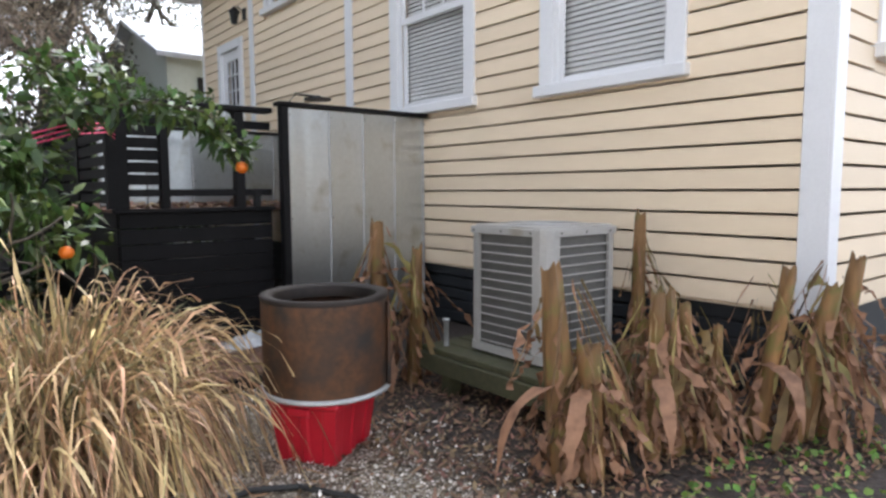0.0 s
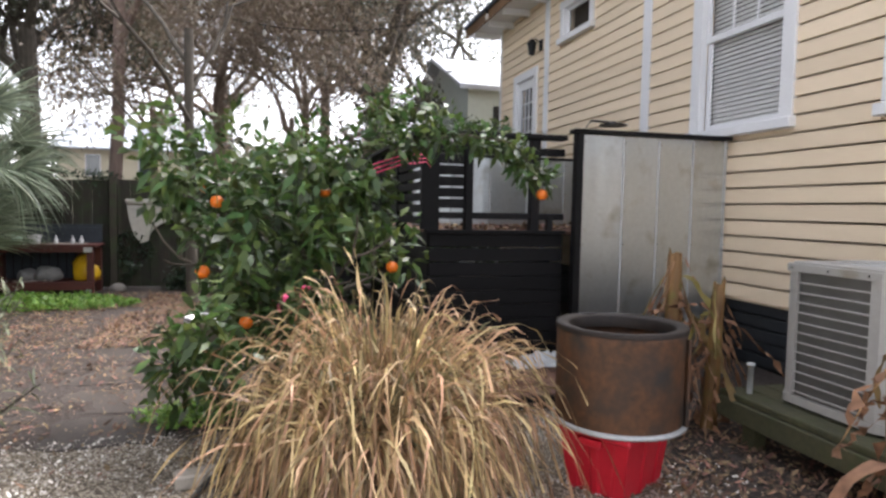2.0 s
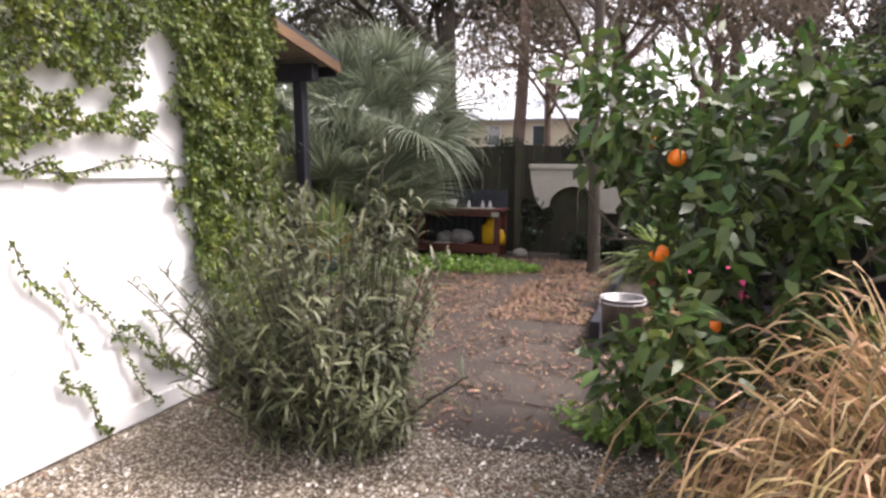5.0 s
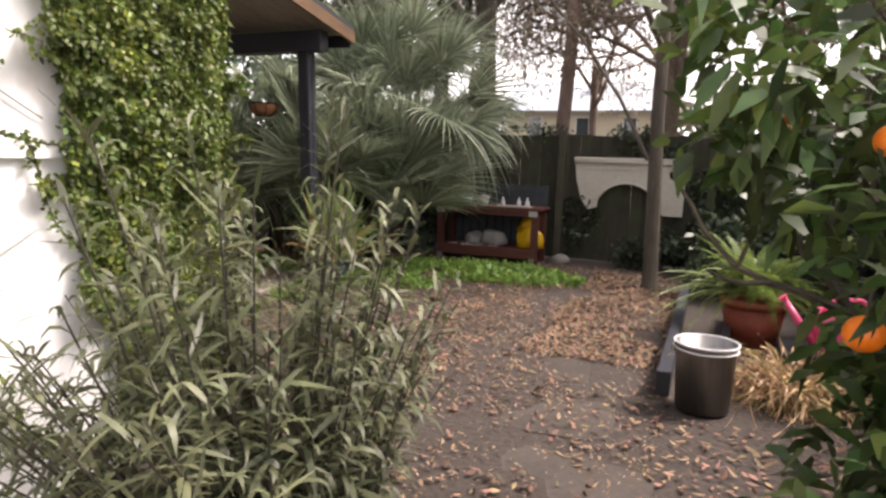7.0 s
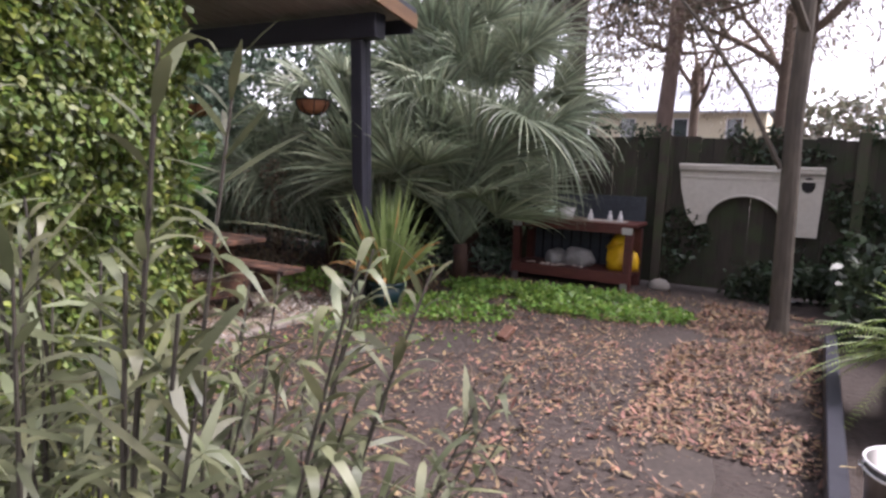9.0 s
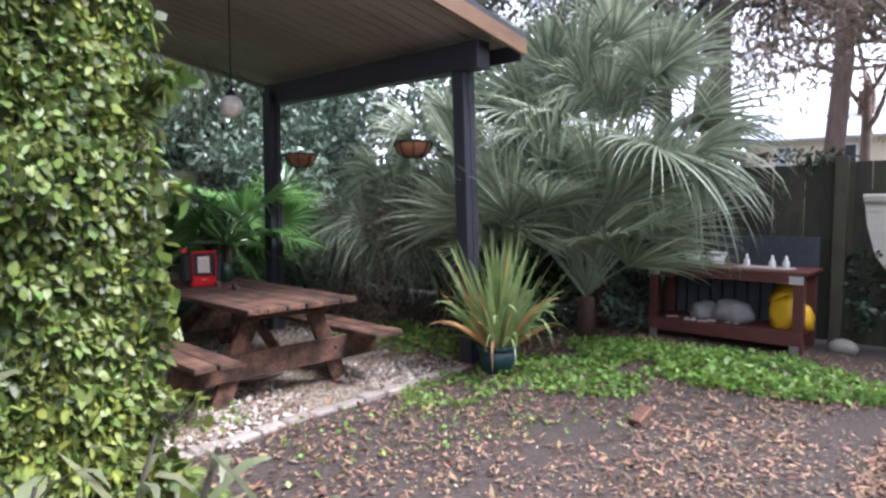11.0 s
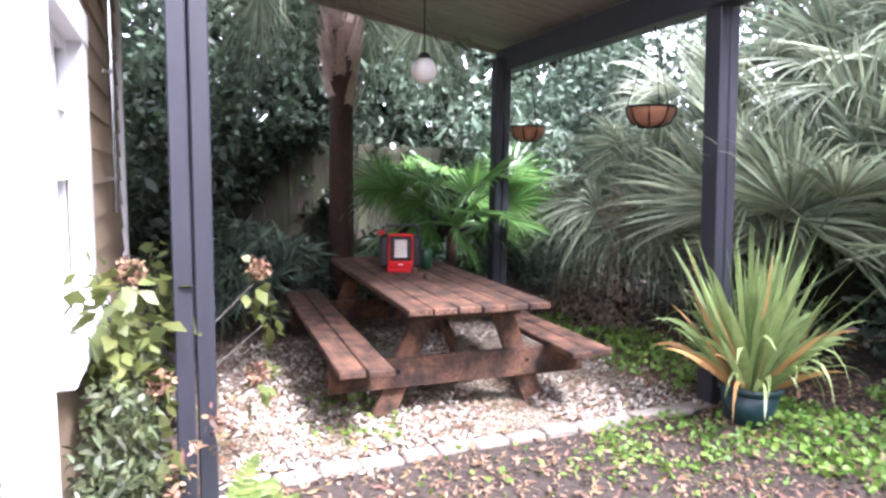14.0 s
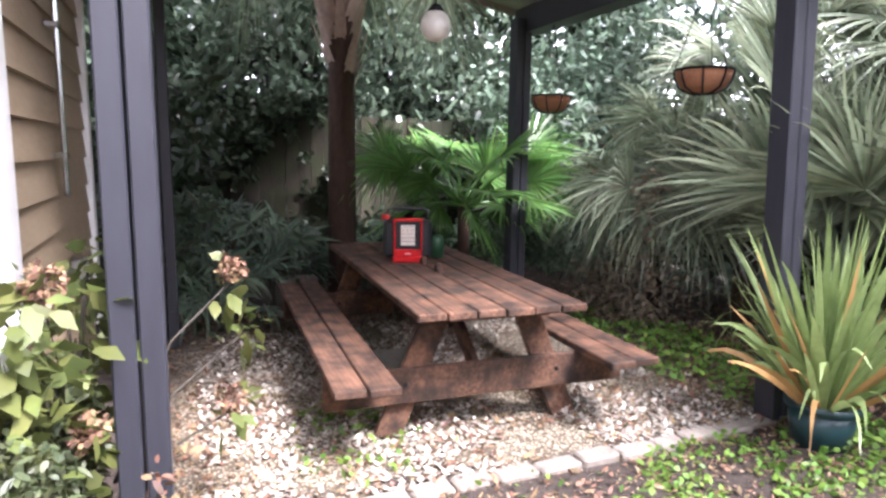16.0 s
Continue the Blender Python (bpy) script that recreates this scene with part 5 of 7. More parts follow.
# dark garden stair rail going up to the deck
st = thing("stair_rail", (0.6, 8.6, 0), "dark timber stair rail and treads up to the deck", "stair")
for k in range(6):
    part("tread", bx(0.25 + k * 0.16, 8.0, 0.18 + k * 0.18, 0.52 + k * 0.16, 9.1, 0.22 + k * 0.18, 0.004), BLACKWOOD, st)
for y in (7.96, 9.1):
    bm = prism([(0.12, 0.0), (0.32, 0.0), (1.19, 1.02), (1.19, 1.22)], y, y + 0.035)
    part("stringer", bm, BLACKWOOD, st)
for h in (0.85, 0.45):
    part("handrail", prism([(0.15, h), (0.15, h + 0.09), (1.12, h + 1.18), (1.12, h + 1.09)], 7.90, 7.955), BLACKWOOD, st)
part("newel", bx(0.08, 7.86, 0.0, 0.17, 7.96, 1.12, 0.005), BLACKWOOD, st)

# String of bulbs and cable
wire = [(-2.0 + 6.2 * u, 13.5 - 2.5 * u, 5.2 - 0.5 * math.sin(math.pi * u)) for u in np.linspace(0, 1, 20)]
sl = thing("string_lights", (-2, 13.5, 5), "black cable with clear glass bulbs strung overhead", "string lights")
part("cable", tube(wire, 0.008, 5), BLACKMETAL, sl)
for k in range(2, 20, 3):
    x, y, z = wire[k]
    part("socket", lathe([(0, 0), (0.02, 0), (0.02, -0.08), (0, -0.08)], (x, y, z), 8), BLACKMETAL, sl)
    part("bulb", lathe([(0.015, -0.08), (0.04, -0.13), (0.03, -0.18), (0, -0.19)], (x, y, z), 10), BULB, sl, smooth=True)

# Rubber hose lying on the drive, and the ledger lines of the white wall
single("garden_hose", tube([(0.72, 2.5, 0.017), (0.91, 2.71, 0.017), (1.08, 2.74, 0.017), (1.27, 2.63, 0.017), (1.41, 2.38, 0.017), (1.45, 2.0, 0.017), (1.3, 1.6, 0.017)], 0.015, 8), RUBBER, "black rubber hose lying on the shell drive", "hose")
seam = thing("wall_seam", (BX, 3.5, 0.8), "thin diagonal grey seams on the white wall", "trim", kind="structure")
part("seam_strip", tube([(BX + 0.014, 3.0, 0.49), (BX + 0.014, 4.01, 1.07)], 0.004, 4), ACGREY, seam)
part("seam_strip", tube([(BX + 0.014, 3.85, 1.60), (BX + 0.014, 4.06, 1.48)], 0.004, 4), ACGREY, seam)

# ---- plants ----
def spread(n, az0=0.0, az1=2 * math.pi):
    return rng.uniform(az0, az1, n)


def grass_clump(name, at, n, length, lean, width, droop, m, label, parent=None, r0=0.2, seg=8, part_name="blades"):
    """Arching blades from a tuft."""
    g = parent or thing(name, at, label, "grass clump")
    az = spread(n)
    k = rng.uniform(0.05, 1, n) ** 0.7
    base = np.stack([at[0] + r0 * k * np.cos(az), at[1] + r0 * k * np.sin(az), np.full(n, at[2] + 0.01)], 1)
    az2 = az + rng.normal(0, 0.9, n)
    out = lean * (0.22 + k) * rng.uniform(0.6, 1.25, n)
    way = np.stack([out * np.cos(az2), out * np.sin(az2), np.ones(n)], 1)
    side = np.stack([-np.sin(az2), np.cos(az2), np.zeros(n)], 1) + rng.normal(0, 0.5, (n, 3))
    ln = length * rng.uniform(0.55, 1.3, n)
    leaf_mesh(part_name, [strips(base, way, side, ln, width * rng.uniform(0.4, 1.5, n), droop * (0.5 + 0.6 * k) * rng.uniform(0.5, 1.45, n), seg, (1.0, 1.0, 0.85, 0.6, 0.1), 2.3, 0.004, rng.normal(0, 0.35, n))], m, g)
    return g


GC = (0.42, 3.32, 0.0)
gr = grass_clump("ornamental_grass", GC, 3800, 1.60, 0.52, 0.0058, 0.90, STRAW, "large dry straw-coloured ornamental grass clump", r0=0.26)
grass_clump("", GC, 1200, 1.15, 0.78, 0.0068, 0.95, STRAW, "", gr, r0=0.30, part_name="outer_blades")
grass_clump("", GC, 700, 1.16, 0.4, 0.007, 0.5, STRAWGREEN, "", gr, r0=0.2, part_name="green_blades")
n = 60
az = spread(n)
base = np.stack([GC[0] + 0.12 * np.cos(az), GC[1] + 0.12 * np.sin(az), np.full(n, 0.05)], 1)
way = np.stack([0.42 * np.cos(az) + 0.2, 0.34 * np.sin(az) + 0.06, np.ones(n)], 1)
leaf_mesh("flower_stalks", [strips(base, way, rand_dirs(n), rng.uniform(1.2, 1.55, n), 0.005, rng.uniform(0.2, 0.5, n), 9, (1, 1, 1, 1, 1, 2.6, 2.8, 0.4), 2.6, 0.002, rng.normal(0, 0.3, n))], STRAW, gr)
gr2 = grass_clump("ornamental_grass", (-0.25, 6.55, 0.0), 700, 0.55, 1.1, 0.007, 0.7, STRAW, "small dry brown ornamental grass by the bucket", r0=0.15)


def branchy(points, radii, bm=None, sides=7):
    return tube(points, radii, sides, bm)


def frac_tree(root, way, length, radius, depth, bm, tips, bend=0.35, split=3, shrink=0.68):
    """Limbs that fork; gathers the tips."""
    way = Vector(way).normalized()
    p = [Vector(root)]
    k = 4
    for i in range(k):
        way = (way + Vector(rng.normal(0, bend * 0.35, 3)) + Vector((0, 0, 0.05))).normalized()
        p.append(p[-1] + way * length / k)
    tube(p, [radius * (1 - 0.35 * i / k) for i in range(k + 1)], 7 if radius > 0.03 else 4, bm)
    if depth == 0:
        tips.append(p[-1])
        tips.append(p[-3])
        return
    for _ in range(split):
        d = (way + Vector(rng.normal(0, bend * 1.5, 3))).normalized()
        frac_tree(p[-1] if rng.random() < 0.7 else p[-2], d, length * shrink * rng.uniform(0.8, 1.2), radius * 0.6, depth - 1, bm, tips, bend, split, shrink)


# Orange tree
rng = np.random.default_rng(21)
ct = thing("orange_tree", (-0.15, 4.75, 0), "leafy citrus tree bearing ripe oranges", "tree")
bm, tips = bmesh.new(), []
tube([(-0.15, 4.75, 0), (-0.14, 4.72, 0.3), (-0.18, 4.7, 0.6)], [0.05, 0.042, 0.036], 8, bm)
for d in ((-0.3, -0.1, 0.9), (0.7, -0.2, 0.8), (0.1, 0.5, 1), (-0.4, 0.2, 1.1), (0.45, -0.55, 0.6)):
    frac_tree((-0.17, 4.71, 0.5), d, 0.62, 0.026, 2, bm, tips, 0.4, 3, 0.62)
BR = [(0.3, 4.55, 1.35), (0.7, 4.4, 1.85), (1.1, 4.25, 1.93), (1.42, 4.15, 1.88), (1.60, 4.1, 1.66)]
tube(BR, [0.018, 0.014, 0.010, 0.007, 0.005], 6, bm)
part("trunk", bm, BARK, ct)
centres = []
for _ in range(190):
    a, r, h = rng.uniform(0, 2 * math.pi), rng.random() ** 0.5, rng.random()
    z = 0.42 + 1.30 * h
    w = 0.42 + 0.42 * math.sin(math.pi * min(1, h * 0.85 + 0.12))
    centres.append((-0.02 + w * r * math.cos(a) * 1.05, 4.4 + w * r * math.sin(a) * 0.85, z))
centres = [c for c in centres if not (c[2] < 1.3 and c[0] < -0.83 + 0.19 * (c[1] - 2.38)) and not (c[1] < 4.05 and c[0] < -0.6) and not (c[0] > 0.2 and c[2] < 1.05)]
for _ in range(16):
    centres.append((rng.uniform(-0.68, -0.38), rng.uniform(3.42, 3.75), rng.uniform(0.45, 0.98)))
for _ in range(16):
    centres.append((rng.uniform(-0.95, -0.5), rng.uniform(4.1, 4.6), rng.uniform(1.45, 2.0)))
sets = [clump(centres, 0.16, 3500, 0.125, 0.054, 0.25, 0.3)]
tip = []
for _ in range(18):
    a = rng.uniform(0, 2 * math.pi)
    tip.append((-0.1 + 0.55 * math.cos(a), 4.6 + 0.5 * math.sin(a), rng.uniform(1.6, 2.05)))
sets.append(clump(tip, 0.10, 330, 0.11, 0.046, 0.5, 0.15))
along = [Vector(a).lerp(Vector(b), u) for a, b in zip(BR, BR[1:]) for u in (0, 0.33, 0.66)] + [Vector((1.62, 4.1, 1.68)), Vector((1.5, 4.12, 1.72))]
sets.append(clump([tuple(p + Vector((0, 0, -0.02))) for p in along], 0.11, 520, 0.10, 0.045, 0.1, 0.3))
sets.append(clump([(0.75, 4.4, 1.95), (0.95, 4.3, 2.02), (0.85, 4.5, 2.15), (0.6, 4.5, 2.1)], 0.15, 260, 0.10, 0.046, 0.4, 0.2))
leaf_mesh("crown", sets, CITRUS, ct)
for x, y, z in ((-0.53, 3.88, 1.04), (-0.47, 4.10, 1.44), (0.17, 4.16, 1.52), (0.62, 4.22, 1.03), (-0.6, 4.75, 1.54), (1.62, 4.08, 1.53), (-0.3, 4.0, 0.72)):
    bm = lathe([(0.041 * math.sin(a), 0.038 * math.cos(a)) for a in np.linspace(0.02, math.pi - 0.02, 14)], (x, y, z), 18)
    o = part("orange", bm, ORANGE, ct, "ripe orange fruit", smooth=True)
    part("stalk", tube([(x, y, z + 0.036), (x + 0.004, y, z + 0.09)], 0.003, 5), STEM, o)
rb = [(0.5, 4.32, 1.66), (0.7, 4.4, 1.72), (1.0, 4.9, 1.78), (1.19, 5.55, 1.8)]
tape = thing("pink_tape", (0.5, 4.32, 1.66), "pink plastic tape tying a branch to the railing", "tape")
for dz in (0, 0.03, 0.06):
    part("strand", tube([(x, y, z + dz + 0.01 * math.sin(9 * x)) for x, y, z in rb], 0.004, 5), RIBBON, tape)

# Narrow-leaved shrub by the path
ws = thing("narrow_leaved_shrub", (-1.98, 4.12, 0), "grey-green narrow-leaved shrub with dark stems", "shrub")
bases, ways, lens = [], [], []
for _ in range(175):
    a, r = rng.uniform(0, 2 * math.pi), rng.random() ** 0.5
    x, y = -2.10 + 0.42 * r * math.cos(a), 4.0 + 0.38 * r * math.sin(a)
    hgt = rng.uniform(0.55, 1.36) * (1.06 - 0.42 * r * r) * (1.14 if rng.random() < 0.15 else 1.0)
    tx, ty = x + 0.50 * r * math.cos(a) + rng.normal(0, 0.07), y + 0.46 * r * math.sin(a) + rng.normal(0, 0.07)
    if ty > 3.7 and tx > -1.72:
        tx = -1.72 - 0.45 * (tx + 1.72)
        hgt *= rng.uniform(0.6, 1.0)
    if tx > -1.64:
        hgt = min(hgt, rng.uniform(0.3, 0.5))
    stem_pts = [(x + (tx - x) * u ** 1.4, y + (ty - y) * u ** 1.4, hgt * u) for u in (0, 0.35, 0.7, 1)]
    part("stem", tube(stem_pts, [0.006, 0.005, 0.004, 0.0025], 5), STEM, ws)
    steps = int(hgt / 0.021)
    for k in range(steps):
        u = 0.08 + 0.92 * k / steps
        p = Vector((x + (tx - x) * u ** 1.4, y + (ty - y) * u ** 1.4, hgt * u))
        b = k * 2.4 + a
        bases.append(p)
        ways.append((math.cos(b), math.sin(b), rng.uniform(-0.1, 1.0) if u < 0.9 else 1.2))
        lens.append(0.158 * (0.6 + 0.65 * rng.random()))
n = len(bases)
tagged(leaf_mesh("leaves", [strips(bases, ways, np.stack([-np.array(ways)[:, 1], np.array(ways)[:, 0], rng.normal(0, 0.4, n)], 1), lens, rng.uniform(0.011, 0.021, n), rng.uniform(0.05, 0.8, n), 4, (0.25, 0.9, 1, 0.7, 0.05), 2.0, 0.0, rng.normal(0, 0.15, n))], WILLOW, ws), kind="stuff")

# a lone seedling of the same shrub in the soil
sd = thing("seedling", (-3.1, 5.62, 0), "thin self-sown seedling with a bare dark stem", "plant")
part("stem", tube([(-3.1, 5.62, 0), (-3.12, 5.63, 0.2), (-3.09, 5.62, 0.42)], [0.006, 0.005, 0.003], 5), STEM, sd)
bs = [(-3.1, 5.62, 0.08 + 0.02 * k) for k in range(18)]
wy = [(math.cos(2.4 * k), math.sin(2.4 * k), 0.5) for k in range(18)]
leaf_mesh("leaves", [strips(bs, wy, [(-w[1], w[0], 0) for w in wy], 0.16, 0.02, 0.7, 4, (0.25, 0.9, 1, 0.8, 0.05))], WILLOW, sd)

# Creeping fig on the white building
fig = thing("creeping_fig", (BX, 4.7, 0), "dense creeping fig climbing the white wall", "climbing plant")


def fig_leaves(n, y0, y1, z0, z1, thick, gap=None):
    y, z = rng.uniform(y0, y1, n), rng.uniform(z0, z1, n)
    relief = np.array([max(0.12, 0.5 + 0.55 * noise.noise(Vector((a * 3.1, b * 3.1, 4.0))) + 0.45 * noise.noise(Vector((a * 8.5, b * 8.5, 2.0)))) for a, b in zip(y, z)])
    x = BX + 0.02 + thick * relief * rng.random(n) ** 0.5 * np.clip((5.06 - y) / 0.22, 0.35, 1)
    keep = np.ones(n, bool) if gap is None else gap(y, z)
    b = np.stack([x, y, z], 1)[keep]
    k = len(b)
    way = np.stack([rng.uniform(0.1, 0.9, k), rng.normal(0, 0.8, k), rng.normal(-0.35, 0.6, k)], 1)
    side = rng.normal(0, 1, (k, 3)) + np.array([-0.4, 0, 0.8])
    return strips(b, way, side, rng.uniform(0.017, 0.037, k), rng.uniform(0.013, 0.026, k), 0.25, 3, (0.35, 1.0, 0.85, 0.1))


def holes(y, z):
    f = np.array([noise.noise(Vector((a * 2.1, b * 2.6, 9.0))) + 0.4 * noise.noise(Vector((a * 7, b * 7, 2.0))) for a, b in zip(y, z)])
    low = 1.47 + 0.10 * np.sin(y * 4.0) - 0.45 * np.clip((y - 3.85) / 0.3, 0, 1)
    hole = ((y - 3.92) / 0.14) ** 2 + ((z - 1.95) / 0.17) ** 2 < 1
    hole |= ((y - 4.0) / 0.20) ** 2 + ((z - 1.48) / 0.22) ** 2 < 1
    return (f > -0.46) & (z > low) & ~hole


def edge_gap(y, z):
    f = np.array([noise.noise(Vector((a * 4, b * 3, 1.0))) for a, b in zip(y, z)])
    lim = 4.13 + 0.22 * np.clip((1.2 - z) / 1.0, 0, 1) + 0.10 * f
    return (y > lim)


def young(y, z):
    f = np.array([noise.noise(Vector((a * 3.3, b * 3.0, 7.0))) + 0.5 * noise.noise(Vector((a * 11, b * 11, 7.0))) for a, b in zip(y, z)])
    return edge_gap(y, z) & (f > 0.12 + 0.2 * (z - 0.9))


sets = [fig_leaves(60000, 4.0, 5.03, 0.02, 4.3, 0.12, edge_gap), fig_leaves(50000, 2.2, 4.3, 1.2, 4.2, 0.13, holes)]
fresh = [fig_leaves(15000, 4.0, 5.03, 0.02, 2.6, 0.135, young), fig_leaves(9000, 2.2, 4.3, 1.2, 4.2, 0.15, lambda y, z: holes(y, z) & (np.sin(y * 5.0 + 2 * z) > 0.55))]
# the growth turns the corner
n = 500
z = rng.uniform(0.0, 3.6, n)
lim = np.array([-0.01 + 0.10 * noise.noise(Vector((b * 2.2, 3.0, 0.0))) for b in z]) + 0.05
b = np.stack([BX + 0.05 - rng.random(n) * lim * 1.3, BY + 0.03 + rng.random(n) * 0.03, z], 1)
sets.append(strips(b, np.stack([rng.normal(0, 0.7, n), rng.uniform(0.1, 1, n), rng.normal(-0.3, 0.6, n)], 1), rng.normal(0, 1, (n, 3)), rng.uniform(0.03, 0.055, n), rng.uniform(0.022, 0.038, n), 0.2, 2, (0.3, 1.0, 0.15)))
# sprays that stand off the corner
for _ in range(14):
    z0 = rng.uniform(0.1, 3.0)
    k = 16
    u = np.linspace(0, 1, k)
    ln = rng.uniform(0.0, 0.06)
    b = np.stack([BX + 0.04 + rng.uniform(-0.05, 0.06) + 0.08 * u, BY + 0.04 + ln * u, z0 + 0.05 * np.sin(3 * u) + rng.normal(0, 0.01, k)], 1)
    sets.append(strips(b, rand_dirs(k, 0.1), rand_dirs(k), rng.uniform(0.03, 0.055, k), 0.034, 0.2, 2, (0.3, 1.0, 0.15)))
# thin runners over the bare wall
runs = [((3.2, 1.38), (4.3, 1.42)), ((3.95, 1.4), (4.28, 0.75)), ((3.3, 0.95), (3.85, 0.06)), ((3.55, 0.55), (4.22, 0.15)), ((3.75, 0.62), (4.1, 0.12)), ((3.05, 1.05), (3.4, 0.5)), ((3.25, 0.45), (3.5, 0.05)), ((3.0, 1.4), (3.4, 1.36)), ((3.6, 0.6), (3.98, 0.2)), ((4.2, 1.0), (4.36, 0.4))]
for (ya, za), (yb, zb) in runs:
    k = 60
    u = np.linspace(0, 1, k)
    wob = 0.03 * np.sin(9 * u + ya * 5)
    y, z = ya + (yb - ya) * u + wob * 0.5, za + (zb - za) * u + wob
    part("runner", tube([(BX + 0.03, a, c) for a, c in zip(y[::6], z[::6])], 0.004, 4), STEM, fig)
    rep = 2
    b = np.stack([np.full(k * rep, BX + 0.03), np.repeat(y, rep) + rng.normal(0, 0.012, k * rep), np.repeat(z, rep) + rng.normal(0, 0.012, k * rep)], 1)
    sets.append(strips(b, np.stack([rng.uniform(0.1, 0.6, k * rep), rng.normal(0, 1, k * rep), rng.normal(0, 1, k * rep)], 1), rng.normal(0, 1, (k * rep, 3)), 0.028, 0.018, 0.2, 2, (0.3, 1.0, 0.15)))
tagged(leaf_mesh("leaves", sets, FIG, fig), kind="stuff")
tagged(leaf_mesh("young_leaves", fresh, FIGYOUNG, fig, "fresh yellow-green leaves"), kind="stuff")


def frond_fan(hub, aim, radius, count, width, spreadang=2.1, droop=0.25, fold=0.2):
    """A palmate leaf: leaflets round a hub."""
    aim = Vector(aim).normalized()
    up = Vector((0, 0, 1)) if abs(aim.z) < 0.9 else Vector((1, 0, 0))
    side = Matrix.Rotation(rng.normal(0, 0.9), 3, aim) @ aim.cross(up).normalized()
    nrm = side.cross(aim).normalized()
    a = np.linspace(-spreadang, spreadang, count)
    way = np.outer(np.cos(a), aim) + np.outer(np.sin(a), side) + np.outer(np.abs(np.sin(a)) * fold - fold * 0.5, nrm)
    sd = np.outer(-np.sin(a), aim) + np.outer(np.cos(a), side) + np.outer(np.where(np.arange(count) % 2, 0.5, -0.5), nrm)
    ln = radius * (1 - 0.28 * (np.abs(a) / spreadang) ** 2) * rng.uniform(0.9, 1.06, count)
    return strips(np.repeat(np.array([hub]), count, 0), way, sd, ln, width, droop * rng.uniform(0.3, 1.7, count), 7, (0.35, 0.9, 1.0, 0.75, 0.35, 0.04), 3.0)


def fan_palm(name, at, head, count, petiole, radius, leaflets, width, m, label, up=(-0.2, 1.0), droop=0.28, trunk=0.13, boots=False, bark=None, az=(0, 2 * math.pi), sag=0.25, opening=(1.7, 2.3)):
    p = thing(name, at, label, "palm")
    if head > 0.25:
        part("trunk", tube([(at[0], at[1], at[2] - 0.02), (at[0] + 0.02, at[1], at[2] + head * 0.5), (at[0], at[1], at[2] + head)], [trunk * 1.15, trunk, trunk * 0.95], 14), bark or PALMBARK, p, smooth=True)
    for k in range(count):
        a = az[0] + (az[1] - az[0]) * ((k * 0.618034) % 1) + rng.normal(0, 0.12)
        e = rng.uniform(*up)
        d = Vector((math.cos(a), math.sin(a), e)).normalized()
        ln = petiole * rng.uniform(0.5, 1.35)
        h = Vector((at[0], at[1], at[2] + head))
        mid, end = h + d * ln * 0.55, h + d * ln + Vector((0, 0, -sag * ln * 0.4))
        aim = (end - mid).normalized() + Vector((0, 0, -0.15))
        fr = leaf_mesh("frond", [frond_fan(end, aim, radius * rng.uniform(0.8, 1.15), leaflets, width, rng.uniform(*opening), droop)], m, p)
        part("petiole", tube([h, mid, end], [0.016, 0.011, 0.008], 5), m, fr)
    return p


fan_palm("fan_palm", (-4.8, 10.3, 0), 0.42, 50, 1.15, 1.1, 40, 0.030, PALM, "large grey-green fan palm beside the potting bench", (0.75, 3.8), 0.13, 0.09, opening=(0.9, 1.7))
fan_palm("fan_palm", (-5.55, 9.85, 0), 0.45, 34, 1.25, 1.1, 40, 0.030, PALM, "spreading grey-green fan palm behind the flax pot", (0.7, 4.5), 0.15, opening=(0.9, 1.7))
fan_palm("fan_palm", (-5.0, 10.9, 0), 1.9, 44, 1.1, 1.1, 42, 0.028, PALM, "tall fan palm with drooping grey-green fronds", (-0.3, 3.5), 0.24, opening=(1.0, 1.9))
fan_palm("fan_palm", (-6.6, 10.1, 0), 1.9, 26, 0.8, 0.9, 44, 0.026, PALM, "grey-green fan palm outside the shelter", (-0.6, 1.4), 0.34, 0.09)
fan_palm("fan_palm", (-7.05, 9.5, 0), 1.3, 22, 0.5, 0.7, 46, 0.020, PALM, "fan palm with hanging fronds behind the shelter", (-0.9, 1.6), 0.34, 0.06)
fan_palm("fan_palm", (-8.2, 8.1, 0), 0.95, 26, 0.75, 0.62, 34, 0.032, FANBRIGHT, "bright green fan palm beside the shelter post", (-0.1, 1.5), 0.16, 0.06)
# tall cabbage palm with old boots
cp = fan_palm("cabbage_palm", (-8.4, 6.94, 0), 3.7, 26, 0.8, 0.9, 48, 0.022, PALM, "tall cabbage palm with pale dry boots on the trunk", (-0.7, 1.2), 0.36, 0.12)
n = 80
az = spread(n)
z = rng.uniform(2.05, 3.6, n)
b = np.stack([-8.4 + 0.12 * np.cos(az), 6.94 + 0.12 * np.sin(az), z], 1)
w = np.stack([0.45 * np.cos(az), 0.45 * np.sin(az), np.ones(n)], 1)
for i in range(n):
    leaf_mesh("boot", [strips(b[i:i + 1], w[i:i + 1], [(-math.sin(az[i]), math.cos(az[i]), 0)], 0.34, 0.10, -0.15, 3, (1.0, 0.8, 0.5, 0.35))], BOOT, cp)
